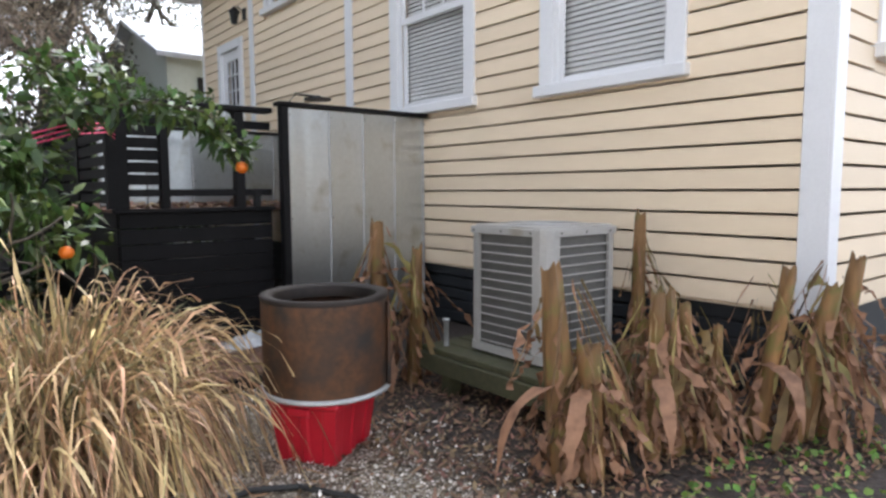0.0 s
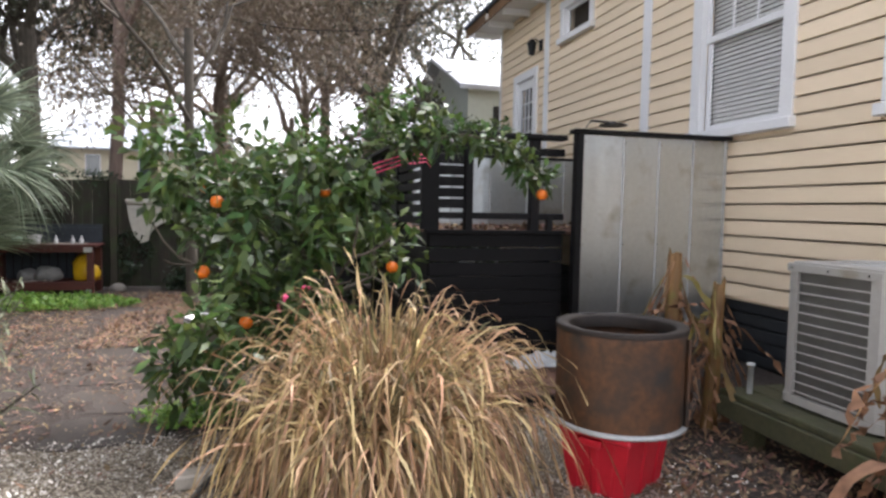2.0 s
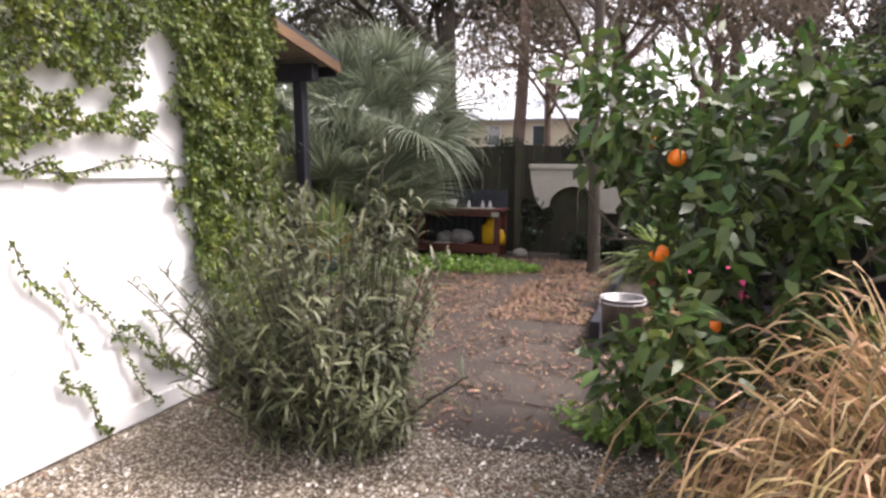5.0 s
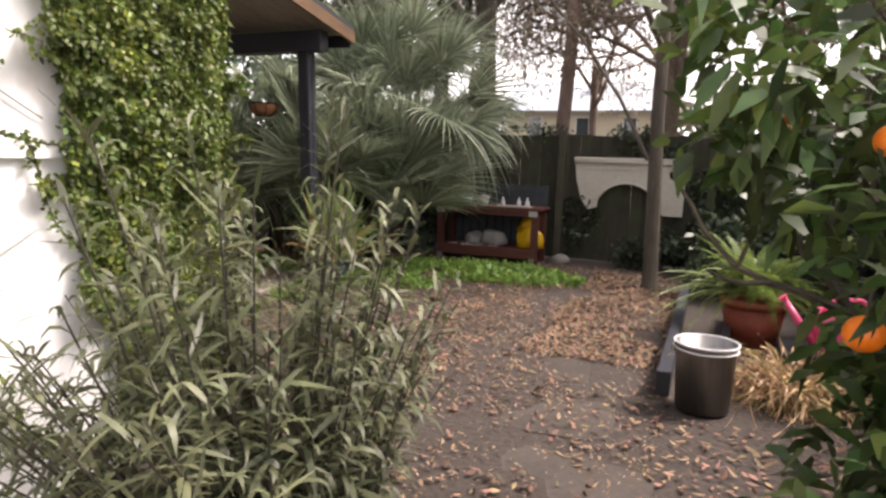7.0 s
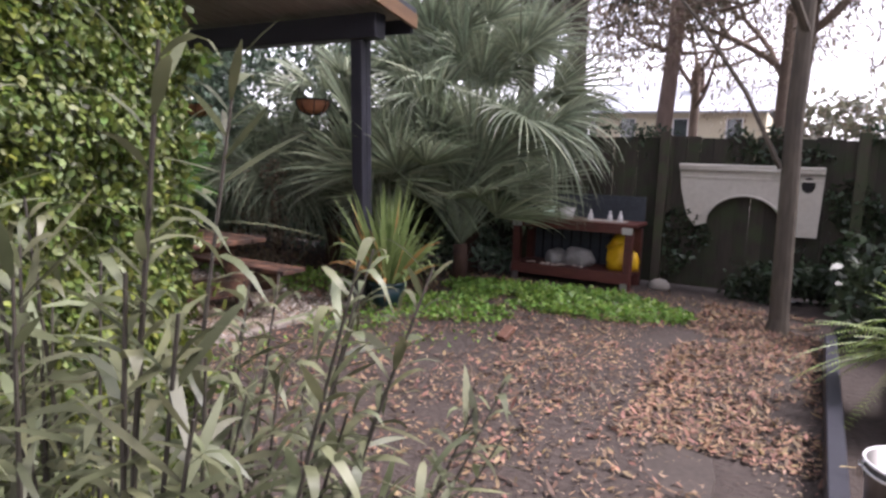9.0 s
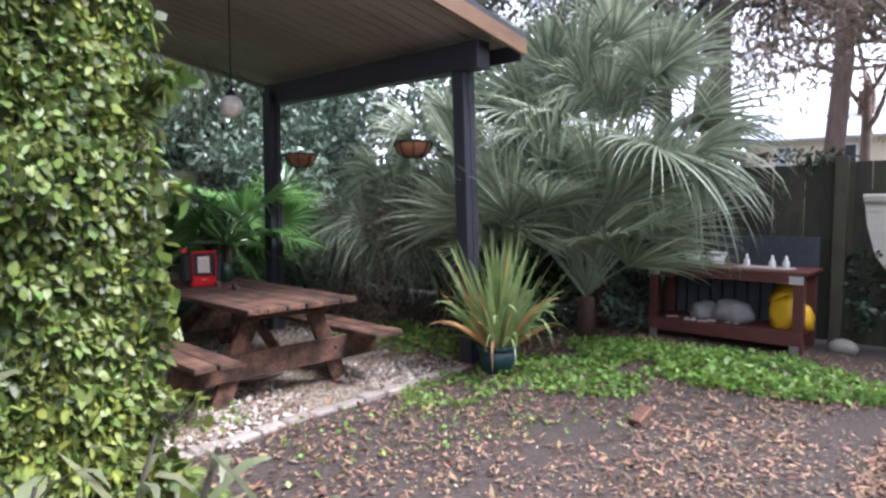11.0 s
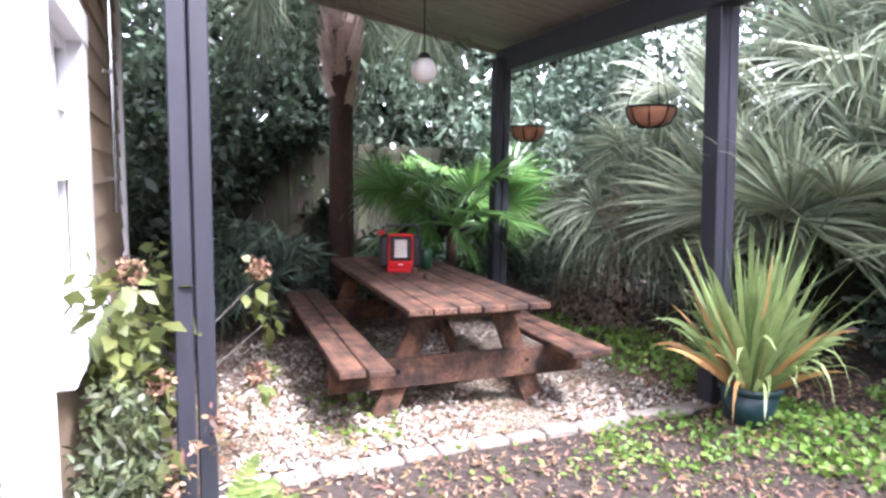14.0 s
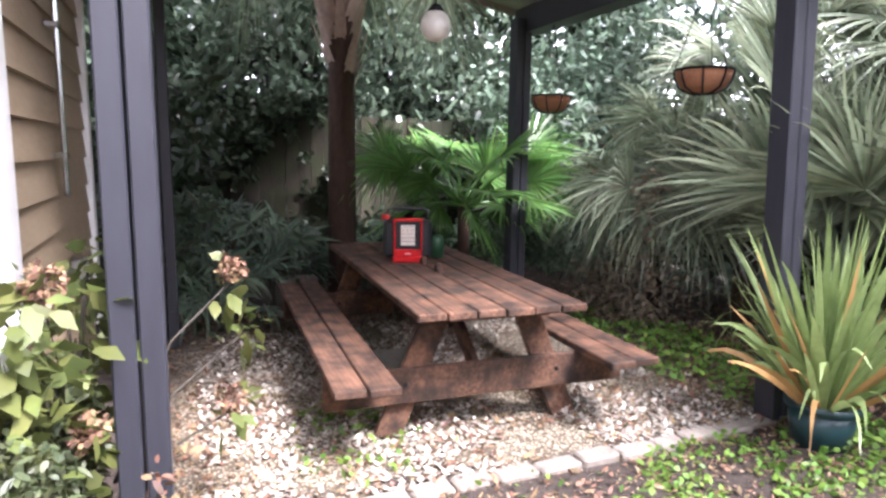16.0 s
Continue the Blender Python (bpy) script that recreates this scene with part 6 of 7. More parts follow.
# Split-leaf shrub in front of the west fence
for x, y, h in ((-8.1, 6.25, 0.45), (-8.6, 5.75, 0.6), (-7.9, 5.75, 0.25), (-8.9, 7.4, 0.35), (-8.3, 7.45, 0.2), (-8.7, 8.6, 0.35)):
    fan_palm("split_leaf_shrub", (x, y, 0), h, 24, 0.45, 0.30, 11, 0.036, HEDGE, "dark green split-leaf shrub before the fence", (0.0, 1.4), 0.3, 0.03, bark=STEM)


def leaf_mass(name, boxes, count, length, width, m, label, category, droop=0.25, kind=""):
    """A leafy mass inside boxes, ragged by noise."""
    t = thing(name, ((boxes[0][0] + boxes[0][3]) / 2, (boxes[0][1] + boxes[0][4]) / 2, max(0, boxes[0][2])), label, category, kind=kind)
    vol = np.array([(b[3] - b[0]) * (b[4] - b[1]) * (b[5] - b[2]) for b in boxes])
    for b, n in zip(boxes, (count * vol / vol.sum()).astype(int)):
        lo, hi = np.array(b[:3]), np.array(b[3:])
        p = lo + (hi - lo) * rng.random((n * 2, 3))
        f = np.array([noise.noise(Vector(q) * 1.6) + 0.5 * noise.noise(Vector(q) * 4.5) for q in p])
        edge = np.abs((p - (lo + hi) / 2) / ((hi - lo) / 2)).max(1)
        p = p[f > -0.05 + 0.5 * np.clip(edge - 0.7, 0, 1)][:n]
        k = len(p)
        if kind:
            groups = [np.arange(k)]
        else:
            seeds = p[rng.choice(k, max(3, min(12, k // 500)), replace=False)]
            near = np.argmin(((p[:, None] - seeds[None]) ** 2).sum(2), 1)
            groups = [np.flatnonzero(near == j) for j in range(len(seeds))]
        for g in groups:
            q = len(g)
            if q:
                bough = leaf_mesh("leaves" if kind else "bough", [strips(p[g], rand_dirs(q, 0.1), rand_dirs(q, 0, 0.6), length * rng.uniform(0.6, 1.3, q), width * rng.uniform(0.7, 1.3, q), droop, 3, (0.3, 1.0, 0.85, 0.05))], m, t)
                tagged(bough, kind="stuff")
    return t


leaf_mass("hedge", [(-12.2, 2.0, 1.6, -9.75, 8.5, 6.0), (-12.0, 8.5, 1.6, -9.75, 12.5, 4.9), (-10.5, 3.0, 2.6, -8.8, 8.8, 5.8)], 26000, 0.15, 0.065, HEDGE, "tall glossy hedge behind the west fence", "hedge")
# Added dark leaf fill that closes the bright sky gaps in the hedge
leaf_mass("hedge", [(-13.6, 0.0, 0.5, -12.2, 14.0, 6.3)], 24000, 0.30, 0.15, DARKLEAF, "dark leaf fill added behind the hedge", "hedge")
# Dark leaves added before the west fence to stand for its tree shade
leaf_mass("fence_shade_leaves", [(-9.86, 3.2, 0.0, -9.4, 6.4, 1.9), (-9.86, 6.4, 0.0, -9.4, 8.9, 0.8)], 5600, 0.10, 0.045, DARKLEAF, "dark leaves added to shade the west fence", "creeper")
leaf_mass("fence_shade_leaves", [(-9.86, 6.1, 0.3, -9.5, 7.3, 2.05), (-9.86, 8.1, 0.3, -9.5, 8.9, 1.9)], 5200, 0.10, 0.045, DARKLEAF, "added dark leaves shading the west fence boards", "creeper")
leaf_mass("evergreen_shrub", [(-6.4, 10.7, 0.0, -3.95, 11.45, 1.3)], 2600, 0.12, 0.05, HEDGE, "low evergreen shrub under the palms", "shrub")
leaf_mass("evergreen_shrub", [(-9.6, 8.7, 0.3, -8.4, 10.6, 2.7)], 3200, 0.15, 0.05, HEDGE, "grey-green evergreen shrub in the fence corner", "shrub")
leaf_mass("evergreen_shrub", [(-9.5, 10.2, 0.2, -6.2, 11.4, 3.5)], 5600, 0.16, 0.055, HEDGE, "glossy evergreen shrub by the north fence", "shrub")
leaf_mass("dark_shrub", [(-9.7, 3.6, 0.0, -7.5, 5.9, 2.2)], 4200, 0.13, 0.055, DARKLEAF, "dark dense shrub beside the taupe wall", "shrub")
leaf_mass("whorled_shrub", [(-8.7, 8.95, 0.3, -7.75, 9.55, 2.1)], 1700, 0.13, 0.036, HEDGE, "evergreen shrub with pale glossy whorled leaves", "shrub", 0.3)
leaf_mass("brown_shrub", [(-7.7, 8.95, 0.0, -6.5, 9.55, 1.35)], 3000, 0.06, 0.028, BROWNLEAF, "small browning shrub below the palm", "shrub")
leaf_mass("fence_ivy", [(-3.9, FY - 0.13, 1.50, 3.1, FY + 0.15, 1.95), (-1.0, FY - 0.14, 0.2, 3.0, FY + 0.1, 1.4), (-2.75, FY - 0.12, 0.1, -0.9, FY - 0.02, 0.95)], 11000, 0.055, 0.04, DARKLEAF, "dark ivy growing over the top of the fence", "ivy")
leaf_mass("ground_shrub", [(-2.5, 11.0, 0.0, -0.4, 11.45, 0.45)], 1500, 0.09, 0.035, DARKLEAF, "low dark plants at the foot of the fence", "shrub")
leaf_mass("broad_shrub", [(-0.9, 9.4, 0.0, 0.1, 11.2, 0.85), (0.0, 9.3, 0.0, 1.1, 11.2, 1.5)], 3600, 0.13, 0.05, DARKLEAF, "dark green shrub behind the fern", "shrub")
leaf_mass("laurel_shrub", [(1.3, 9.4, 0.5, 3.6, 11.3, 2.9)], 4000, 0.14, 0.05, CITRUS, "evergreen shrub behind the deck", "shrub")

# Flax in a teal pot
fx = pot("flax_pot", (-4.65, 8.55, 0.0), 0.175, 0.24, TEAL, "teal glazed pot of long strap-leaved flax", "potted plant")
for cnt, ln, lean, m, nm in ((150, 1.10, 0.75, FLAX, "blades"), (22, 0.95, 1.3, FLAXDRY, "yellowed_blades"), (44, 0.95, 1.5, FLAX, "outer_blades")):
    az = spread(cnt)
    k = rng.uniform(0.1, 1, cnt)
    b = np.stack([-4.65 + 0.11 * k * np.cos(az), 8.55 + 0.11 * k * np.sin(az), np.full(cnt, 0.19)], 1)
    w = np.stack([lean * k * np.cos(az), lean * k * np.sin(az), np.ones(cnt)], 1)
    sd = np.stack([-np.sin(az), np.cos(az), np.zeros(cnt)], 1) + rng.normal(0, 0.7, (cnt, 3))
    ls, wd, dr = ln * rng.uniform(0.55, 1.12, cnt), 0.042 * rng.uniform(0.6, 1.2, cnt), rng.uniform(0.05, 0.75, cnt) * k
    sw = rng.normal(0, 0.16, cnt)
    for i in range(cnt):
        leaf_mesh("blade", [strips(b[i:i + 1], w[i:i + 1], sd[i:i + 1], ls[i], wd[i], dr[i], 7, (0.6, 0.9, 1, 0.85, 0.5, 0.05), 2.4, 0.0, sw[i:i + 1])], m, fx, "yellowed dry blade" if m is FLAXDRY else "")
leaf_mesh("soil", [strips([(-4.65 - 0.15, 8.55, 0.2)], [(1, 0, 0)], [(0, 1, 0)], 0.30, 0.28, 0, 4, (0.3, 0.85, 1, 0.85, 0.3))], LITTER, fx)
sp2 = thing("strap_plant", (-5.15, 9.55, 0.1), "thin strap-leaved plant in a small clay pot", "plant")
for k in range(46):
    a, out = k * 2.4, rng.uniform(0.1, 1.0)
    way = (out * math.cos(a), out * math.sin(a), 1.0)
    leaf_mesh("blade", [strips([(-5.15 + 0.03 * math.cos(a), 9.55 + 0.03 * math.sin(a), 0.11)], [way], [(-math.sin(a), math.cos(a), 0.3)], rng.uniform(0.4, 0.85), 0.022, rng.uniform(0.2, 0.7), 7, (0.7, 1, 0.9, 0.6, 0.1), 2.2)], FLAXDRY if k % 6 == 0 else FLAX, sp2)
pot("small_pot", (-5.15, 9.55, 0.0), 0.09, 0.16, TERRA, "small clay pot holding a strap-leaved plant", "plant pot")


def pinnate(base, way, length, pairs, leaf, width, droop):
    """A fern frond as leaflets along a drooping rib."""
    way = Vector(way).normalized()
    side = way.cross(Vector((0, 0, 1))).normalized()
    bs, ws = [], []
    for k in range(pairs):
        u = 0.08 + 0.92 * k / pairs
        p = Vector(base) + way * length * u - Vector((0, 0, droop * length * u * u))
        for s in (-1, 1):
            bs.append(p)
            ws.append(side * s + way * 0.35 + Vector((0, 0, 0.15 - droop * u)))
    n = len(bs)
    ln = leaf * np.repeat(np.sin(np.linspace(0.5, 2.95, pairs)), 2) + 0.006
    return strips(bs, ws, np.tile(np.array(way), (n, 1)), ln, width, 0.15, 2, (0.9, 0.8, 0.1))


def fern(at, count, length, label, m=FERN, rise=(0.3, 1.3), leaf=0.055, width=0.014, name="fern", pairs=24):
    f = thing(name, at, label, "fern")
    for k in range(count):
        a = k * 2.39996
        d = (math.cos(a), math.sin(a), rng.uniform(*rise))
        leaf_mesh("frond", [pinnate(at, d, length * rng.uniform(0.65, 1.15), pairs, leaf, width, rng.uniform(0.3, 0.9))], m, f)
    return f


fern((-0.40, 7.85, 0.37), 170, 0.84, "lush light green fern in a clay pot", rise=(0.3, 2.2), leaf=0.05, width=0.010, pairs=36)
fern((0.25, 8.35, 0.75), 26, 0.4, "light green fern behind the stair rail")
for x, y, ln in ((-4.2, 5.56, 0.46), (-4.42, 5.5, 0.44), (-4.05, 5.3, 0.42), (-4.3, 5.45, 0.4), (-3.85, 5.25, 0.30), (-4.55, 5.62, 0.3), (-4.15, 5.62, 0.3), (-4.4, 5.25, 0.42), (-3.95, 5.45, 0.3)):
    fern((x, y, 0.02), 18, ln, "green fern growing at the wall foot", FERN, (0.5, 1.8), 0.072, 0.020, pairs=14)
# Hydrangea with faded heads by the post
hy = thing("hydrangea", (-4.75, 5.2, 0), "hydrangea bush with yellowing leaves and faded heads", "shrub")
tips = []
for k in range(16):
    a = k * 2.4
    r = rng.uniform(0.1, 0.42)
    top = Vector((-4.75 + 0.06 + r * math.cos(a) * 1.1, 5.20 + r * 0.30 * math.sin(a), rng.uniform(0.45, 1.08)))
    part("stem", tube([(-4.75 + 0.1 * math.cos(a), 5.2 + 0.06 * math.sin(a), 0), (-4.75 + 0.5 * r * math.cos(a), 5.22, top.z * 0.6), top], [0.008, 0.006, 0.004], 5), STEM, hy)
    tips += [top, top - Vector((0, 0, 0.18)), top - Vector((0.03, 0, 0.36))]
tips += [Vector((-5.05, 5.72, 0.95)), Vector((-5.15, 5.75, 0.7)), Vector((-5.0, 5.7, 0.45))]
for t in tips[-3:]:
    part("stem", tube([(-4.85, 5.3, 0.3), (-4.95, 5.5, t.z * 0.8), t], [0.006, 0.005, 0.004], 5), STEM, hy)
leaf_mesh("leaves", [clump([tuple(t) for t in tips], 0.10, 560, 0.095, 0.060, 0.1, 0.3)], HYDR, hy)
for t in (tips[0], tips[9], tips[-3], tips[-1]):
    leaf_mesh("faded_head", [clump([(t.x, t.y, t.z + 0.05)], 0.055, 160, 0.025, 0.025, 0, 0.1)], LITTER, hy, "dry brown flower head")
leaf_mass("wall_foot_shrub", [(-4.7, 5.05, 0.02, -3.9, 5.30, 0.80)], 2600, 0.045, 0.014, WALLPLANT, "tangled low plants under the window", "shrub")
leaf_mass("dry_weed", [(-4.45, 5.3, 0.1, -4.0, 5.55, 0.65)], 420, 0.045, 0.018, LITTER, "dry brown weed stalks by the post", "plant")

# Weeds on the ground
def weed_patch(at, rx, ry, n, label, high=0.13, leaf=0.055):
    t = thing("weed_patch", (at[0], at[1], 0), label, "weeds", kind="stuff")
    a, r = spread(n), rng.random(n) ** 0.5
    x, y = at[0] + rx * r * np.cos(a), at[1] + ry * r * np.sin(a)
    f = np.array([noise.noise(Vector((p * 2.5, q * 2.5, 0))) for p, q in zip(x, y)])
    z = rng.random(n) * high * (0.5 + 0.8 * np.clip(f + 0.4, 0, 1)) * (1.1 - r * 0.7)
    keep = f > -0.25 - 0.3 * (1 - r)
    b = np.stack([x, y, z + 0.012], 1)[keep]
    k = len(b)
    leaf_mesh("leaves", [strips(b, rand_dirs(k, 0.5), rand_dirs(k, 0, 0.3), leaf * rng.uniform(0.6, 1.3, k), leaf * 0.65 * rng.uniform(0.7, 1.2, k), 0.25, 2, (0.4, 1.0, 0.2))], WEED, t)


weed_patch((-3.35, 9.75), 1.35, 0.62, 5200, "bright green leafy weeds before the potting bench", 0.16)
weed_patch((-4.2, 8.75), 0.75, 0.5, 1300, "green weeds round the flax pot", 0.10)
weed_patch((-4.55, 7.9), 0.35, 0.5, 420, "small green weeds along the kerb", 0.06, 0.045)
weed_patch((-0.62, 4.35), 0.24, 0.2, 900, "fresh green herb tuft by the path", 0.2, 0.04)
weed_patch((-0.85, 4.55), 0.2, 0.2, 160, "thin weeds beside the path", 0.1, 0.04)
weed_patch((3.2, 1.15), 1.1, 0.4, 300, "green weeds under the banana stalks", 0.07, 0.05)
weed_patch((-6.2, 8.9), 1.4, 0.5, 1500, "low green plants behind the table", 0.12, 0.06)
weed_patch((-3.9, 8.1), 0.7, 0.55, 170, "green weeds among fallen leaves", 0.05, 0.04)
weed_patch((-4.15, 7.55), 0.6, 0.55, 150, "low weeds between leaves near the pot", 0.05, 0.04)
weed_patch((-4.3, 6.9), 0.6, 0.9, 90, "scattered small weeds in the soil", 0.05, 0.045)
weed_patch((-5.5, 6.3), 0.5, 0.35, 160, "small weeds in the shell gravel", 0.08, 0.05)

# Cut-back banana stalks along the house
def banana(x, y, tx, ty, h, r, leaves, seed):
    leaves = int(leaves * 1.5)
    t = thing("banana_stalk", (x, y, 0), "cut banana stalk with withered brown leaves", "plant", group="banana stalks")
    bm = bmesh.new()
    k = 6
    rings = []
    for i in range(k + 1):
        u = i / k
        c = Vector((x + (tx - x) * u, y + (ty - y) * u, h * u))
        rr = r * (1.25 - 0.45 * u)
        rings.append([bm.verts.new(c + Vector((math.cos(2 * math.pi * j / 12), math.sin(2 * math.pi * j / 12), 0)) * rr * (1 + 0.16 * math.sin(3 * j + seed) + 0.12 * noise.noise(Vector((j, i * 0.8, seed)))) + (Vector((0, 0, 0.10 * r / 0.05 * noise.noise(Vector((j * 0.9, seed, 0))))) if i == k else Vector())) for j in range(12)])
    for a, b in zip(rings, rings[1:]):
        for j in range(12):
            bm.faces.new((a[j], a[(j + 1) % 12], b[(j + 1) % 12], b[j]))
    cap = bm.verts.new(Vector((tx, ty, h - 0.04)))
    for j in range(12):
        bm.faces.new((rings[-1][j], rings[-1][(j + 1) % 12], cap))
    part("stalk", bm, STALK, t, smooth=True)
    n = leaves
    az = spread(n)
    z = h * rng.uniform(0.28, 0.84, n)
    u = z / h
    b = np.stack([x + (tx - x) * u + r * np.cos(az), y + (ty - y) * u + r * np.sin(az), z], 1)
    w = np.stack([0.8 * np.cos(az), 0.8 * np.sin(az), rng.uniform(-0.5, 0.7, n)], 1)
    sd = np.stack([-np.sin(az), np.cos(az), np.zeros(n)], 1) + rng.normal(0, 0.5, (n, 3))
    ln = np.minimum(z * 0.95, rng.uniform(0.25, 0.7, n))
    wv = w * np.array([0.42, 0.42, 1]) - np.array([0, 0, 0.4])
    wd, dr, sw = rng.uniform(0.008, 0.036, n), rng.uniform(0.4, 1.2, n), rng.normal(0, 0.35, n)
    for i in range(n):
        leaf_mesh("withered_leaf", [strips(b[i:i + 1], wv[i:i + 1], sd[i:i + 1], ln[i], wd[i], dr[i], 14, (0.2, 0.6, 0.3, 1.0, 0.6, 1.3, 0.5, 0.9, 0.1), 1.3, 0.013, sw[i:i + 1])], DRYLEAF, t)
    k = max(1, n // 9)
    az = spread(k)
    b2 = np.stack([x + r * np.cos(az), y + r * np.sin(az), h * rng.uniform(0.55, 0.95, k)], 1)
    w2 = np.stack([0.7 * np.cos(az), 0.7 * np.sin(az), rng.uniform(-0.4, 0.6, k)], 1)
    leaf_mesh("yellowing_leaves", [strips(b2, w2, rand_dirs(k), np.minimum(b2[:, 2] * 0.8, 0.4), rng.uniform(0.03, 0.085, k), rng.uniform(0.6, 1.2, k), 9, (0.2, 0.6, 1.0, 0.8, 1.0, 0.5, 0.1), 1.4, 0.012, rng.normal(0, 0.3, k))], YELLOWDRY, t, "half-green yellowing leaf")
    k = max(5, n)
    az = spread(k)
    b = np.stack([x + r * np.cos(az), y + r * np.sin(az), h * rng.uniform(0.5, 1.0, k)], 1)
    w = np.stack([0.5 * np.cos(az), 0.5 * np.sin(az), -0.9 * np.ones(k)], 1)
    fibres = leaf_mesh("dry_fibre", [strips(b, w, rand_dirs(k), h * rng.uniform(0.2, 0.6, k), 0.010, 0.15, 5, (0.6, 1, 0.5, 0.8, 0.3), 2.0, 0.006)], DRYLEAF, t)
    tagged(fibres, kind="stuff")


for i, a in enumerate(((2.43, 3.72, 2.42, 3.72, 1.16, 0.05, 14), (2.66, 3.62, 2.68, 3.6, 0.98, 0.045, 14), (2.34, 1.96, 2.29, 2.02, 1.0, 0.062, 9), (2.42, 1.88, 2.44, 1.9, 0.62, 0.07, 26), (2.83, 1.81, 2.84, 1.79, 0.86, 0.045, 15), (2.98, 1.77, 2.96, 1.82, 0.84, 0.05, 15), (3.11, 1.76, 3.09, 1.79, 0.78, 0.036, 10), (3.22, 1.67, 3.22, 1.67, 0.66, 0.03, 12), (3.46, 1.57, 3.53, 1.45, 0.94, 0.042, 8), (3.62, 1.44, 3.70, 1.3, 0.86, 0.055, 16), (3.84, 1.36, 3.94, 1.27, 1.0, 0.05, 16), (3.72, 2.5, 3.73, 2.5, 1.22, 0.045, 8), (3.08, 2.18, 3.1, 2.16, 0.5, 0.04, 12))):
    banana(*a, i * 1.7)
for k, (x, y, a, ln) in enumerate(((2.42, 1.88, 205, 0.55), (2.38, 1.93, 165, 0.7), (3.46, 1.57, 250, 0.5), (2.83, 1.81, 230, 0.5))):
    b = [(x, y, 0.42)]
    d = (math.cos(radians(a)), math.sin(radians(a)), 0.5)
    ob = leaf_mesh("fallen_banana_leaf", [strips(b, [d], [(-d[1], d[0], 0.2)], ln, 0.09, 0.85, 12, (0.2, 0.5, 1.0, 1.0, 0.9, 0.6, 0.05), 2.0, 0.005)], DRYLEAF)
    tagged(ob, "withered tan banana leaf bent to the ground", "leaf", "fallen banana leaves")
leaf_mass("vine_tangle", [(3.75, 1.0, 0.0, 4.9, 1.4, 0.5)], 500, 0.07, 0.02, LITTER, "tangle of dry brown vines by the corner", "vines")

# Bare tree by the path, and trees beyond the fence
def bare_tree(name, at, height, r, depth, m, label, leafm=None, leafn=0, leaf=(0.1, 0.045), spreadk=0.4, split=3, ball=0.6, lean=(0, 0)):
    t = thing(name, at, label, "tree")
    bm, tips = bmesh.new(), []
    base = Vector(at)
    top = base + Vector((lean[0], lean[1], height))
    tube([base - Vector((0, 0, 0.05)), base + Vector((0, 0, 0.12)), base.lerp(top, 0.5) + Vector((rng.normal(0, 0.03), rng.normal(0, 0.03), 0)), top], [r * 1.5, r * 1.1, r * 0.95, r * 0.8], 12, bm)
    for k in range(split + 1):
        a = 2 * math.pi * (k + rng.random() * 0.5) / (split + 1)
        start = base.lerp(top, rng.uniform(0.65, 1.0))
        frac_tree(start, (math.cos(a) * 0.8, math.sin(a) * 0.8, 0.9), height * 0.42, r * 0.5, depth, bm, tips, spreadk, split, 0.7)
    part("trunk", bm, m, t)
    if leafm:
        c = [tuple(p) for p in tips]
        leaf_mesh("crown", [clump(c, ball, leafn, leaf[0], leaf[1], 0.0, 0.3)], leafm, t)
    return t


t1 = bare_tree("garden_tree", (-1.31, 9.86, 0), 3.9, 0.078, 3, BARK, "slender bare tree growing beside the path", None, 0, lean=(-0.03, 0), spreadk=0.3, split=2)
part("leaning_branch", tube([(-1.42, 9.8, 1.45), (-1.75, 9.8, 2.1), (-2.2, 9.75, 2.75), (-2.75, 9.7, 3.4), (-3.1, 9.7, 4.2)], [0.026, 0.022, 0.018, 0.014, 0.008], 6), BARK, t1)
bare_tree("tall_tree", (-3.4, 14.2, 0), 6.5, 0.125, 2, BARKRED, "tall tree with a pinkish trunk beyond the fence", TREELEAF, 8500, (0.16, 0.08), lean=(0.25, 0), ball=0.9)
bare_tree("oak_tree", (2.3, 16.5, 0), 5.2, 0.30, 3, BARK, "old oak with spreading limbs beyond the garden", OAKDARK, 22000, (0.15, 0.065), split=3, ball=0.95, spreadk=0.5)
bare_tree("bare_tree", (-1.6, 16.0, 0), 4.5, 0.15, 4, TWIG, "bare winter tree with reddish-brown twigs", BROWNLEAF, 19000, (0.12, 0.042), ball=0.9, lean=(0.2, 0))
bare_tree("bare_tree", (0.5, 15.0, 0), 4.0, 0.10, 4, TWIG, "bare winter tree with fine brown twigs", BROWNLEAF, 8500, (0.10, 0.03), ball=0.7)
bare_tree("bare_tree", (1.2, 19.0, 0), 5.0, 0.16, 4, TWIG, "brown twiggy tree beyond the fence", BROWNLEAF, 8000, (0.13, 0.04), ball=0.9)
bare_tree("oak_tree", (-8.5, 21, 0), 6.0, 0.25, 3, BARK, "evergreen oak far beyond the fence", TREELEAF, 15000, (0.22, 0.10), ball=0.95)
bare_tree("oak_tree", (-6.4, 19, 0), 6.0, 0.25, 3, BARK, "evergreen oak behind the palms", TREELEAF, 21000, (0.20, 0.10), ball=0.95)
bare_tree("oak_tree", (-12.5, 18, 0), 5.5, 0.22, 3, BARK, "evergreen oak behind the shelter", TREELEAF, 14000, (0.22, 0.11), ball=1.1)
bare_tree("bare_tree", (-2.0, 24, 0), 6.0, 0.2, 4, TWIG, "tall brown twiggy tree far behind", BROWNLEAF, 10000, (0.18, 0.06), ball=1.1)
bare_tree("bare_tree", (5.5, 24, 0), 7.0, 0.22, 3, BARK, "tall tree behind the neighbouring shed", TREELEAF, 12000, (0.20, 0.09), ball=1.0)
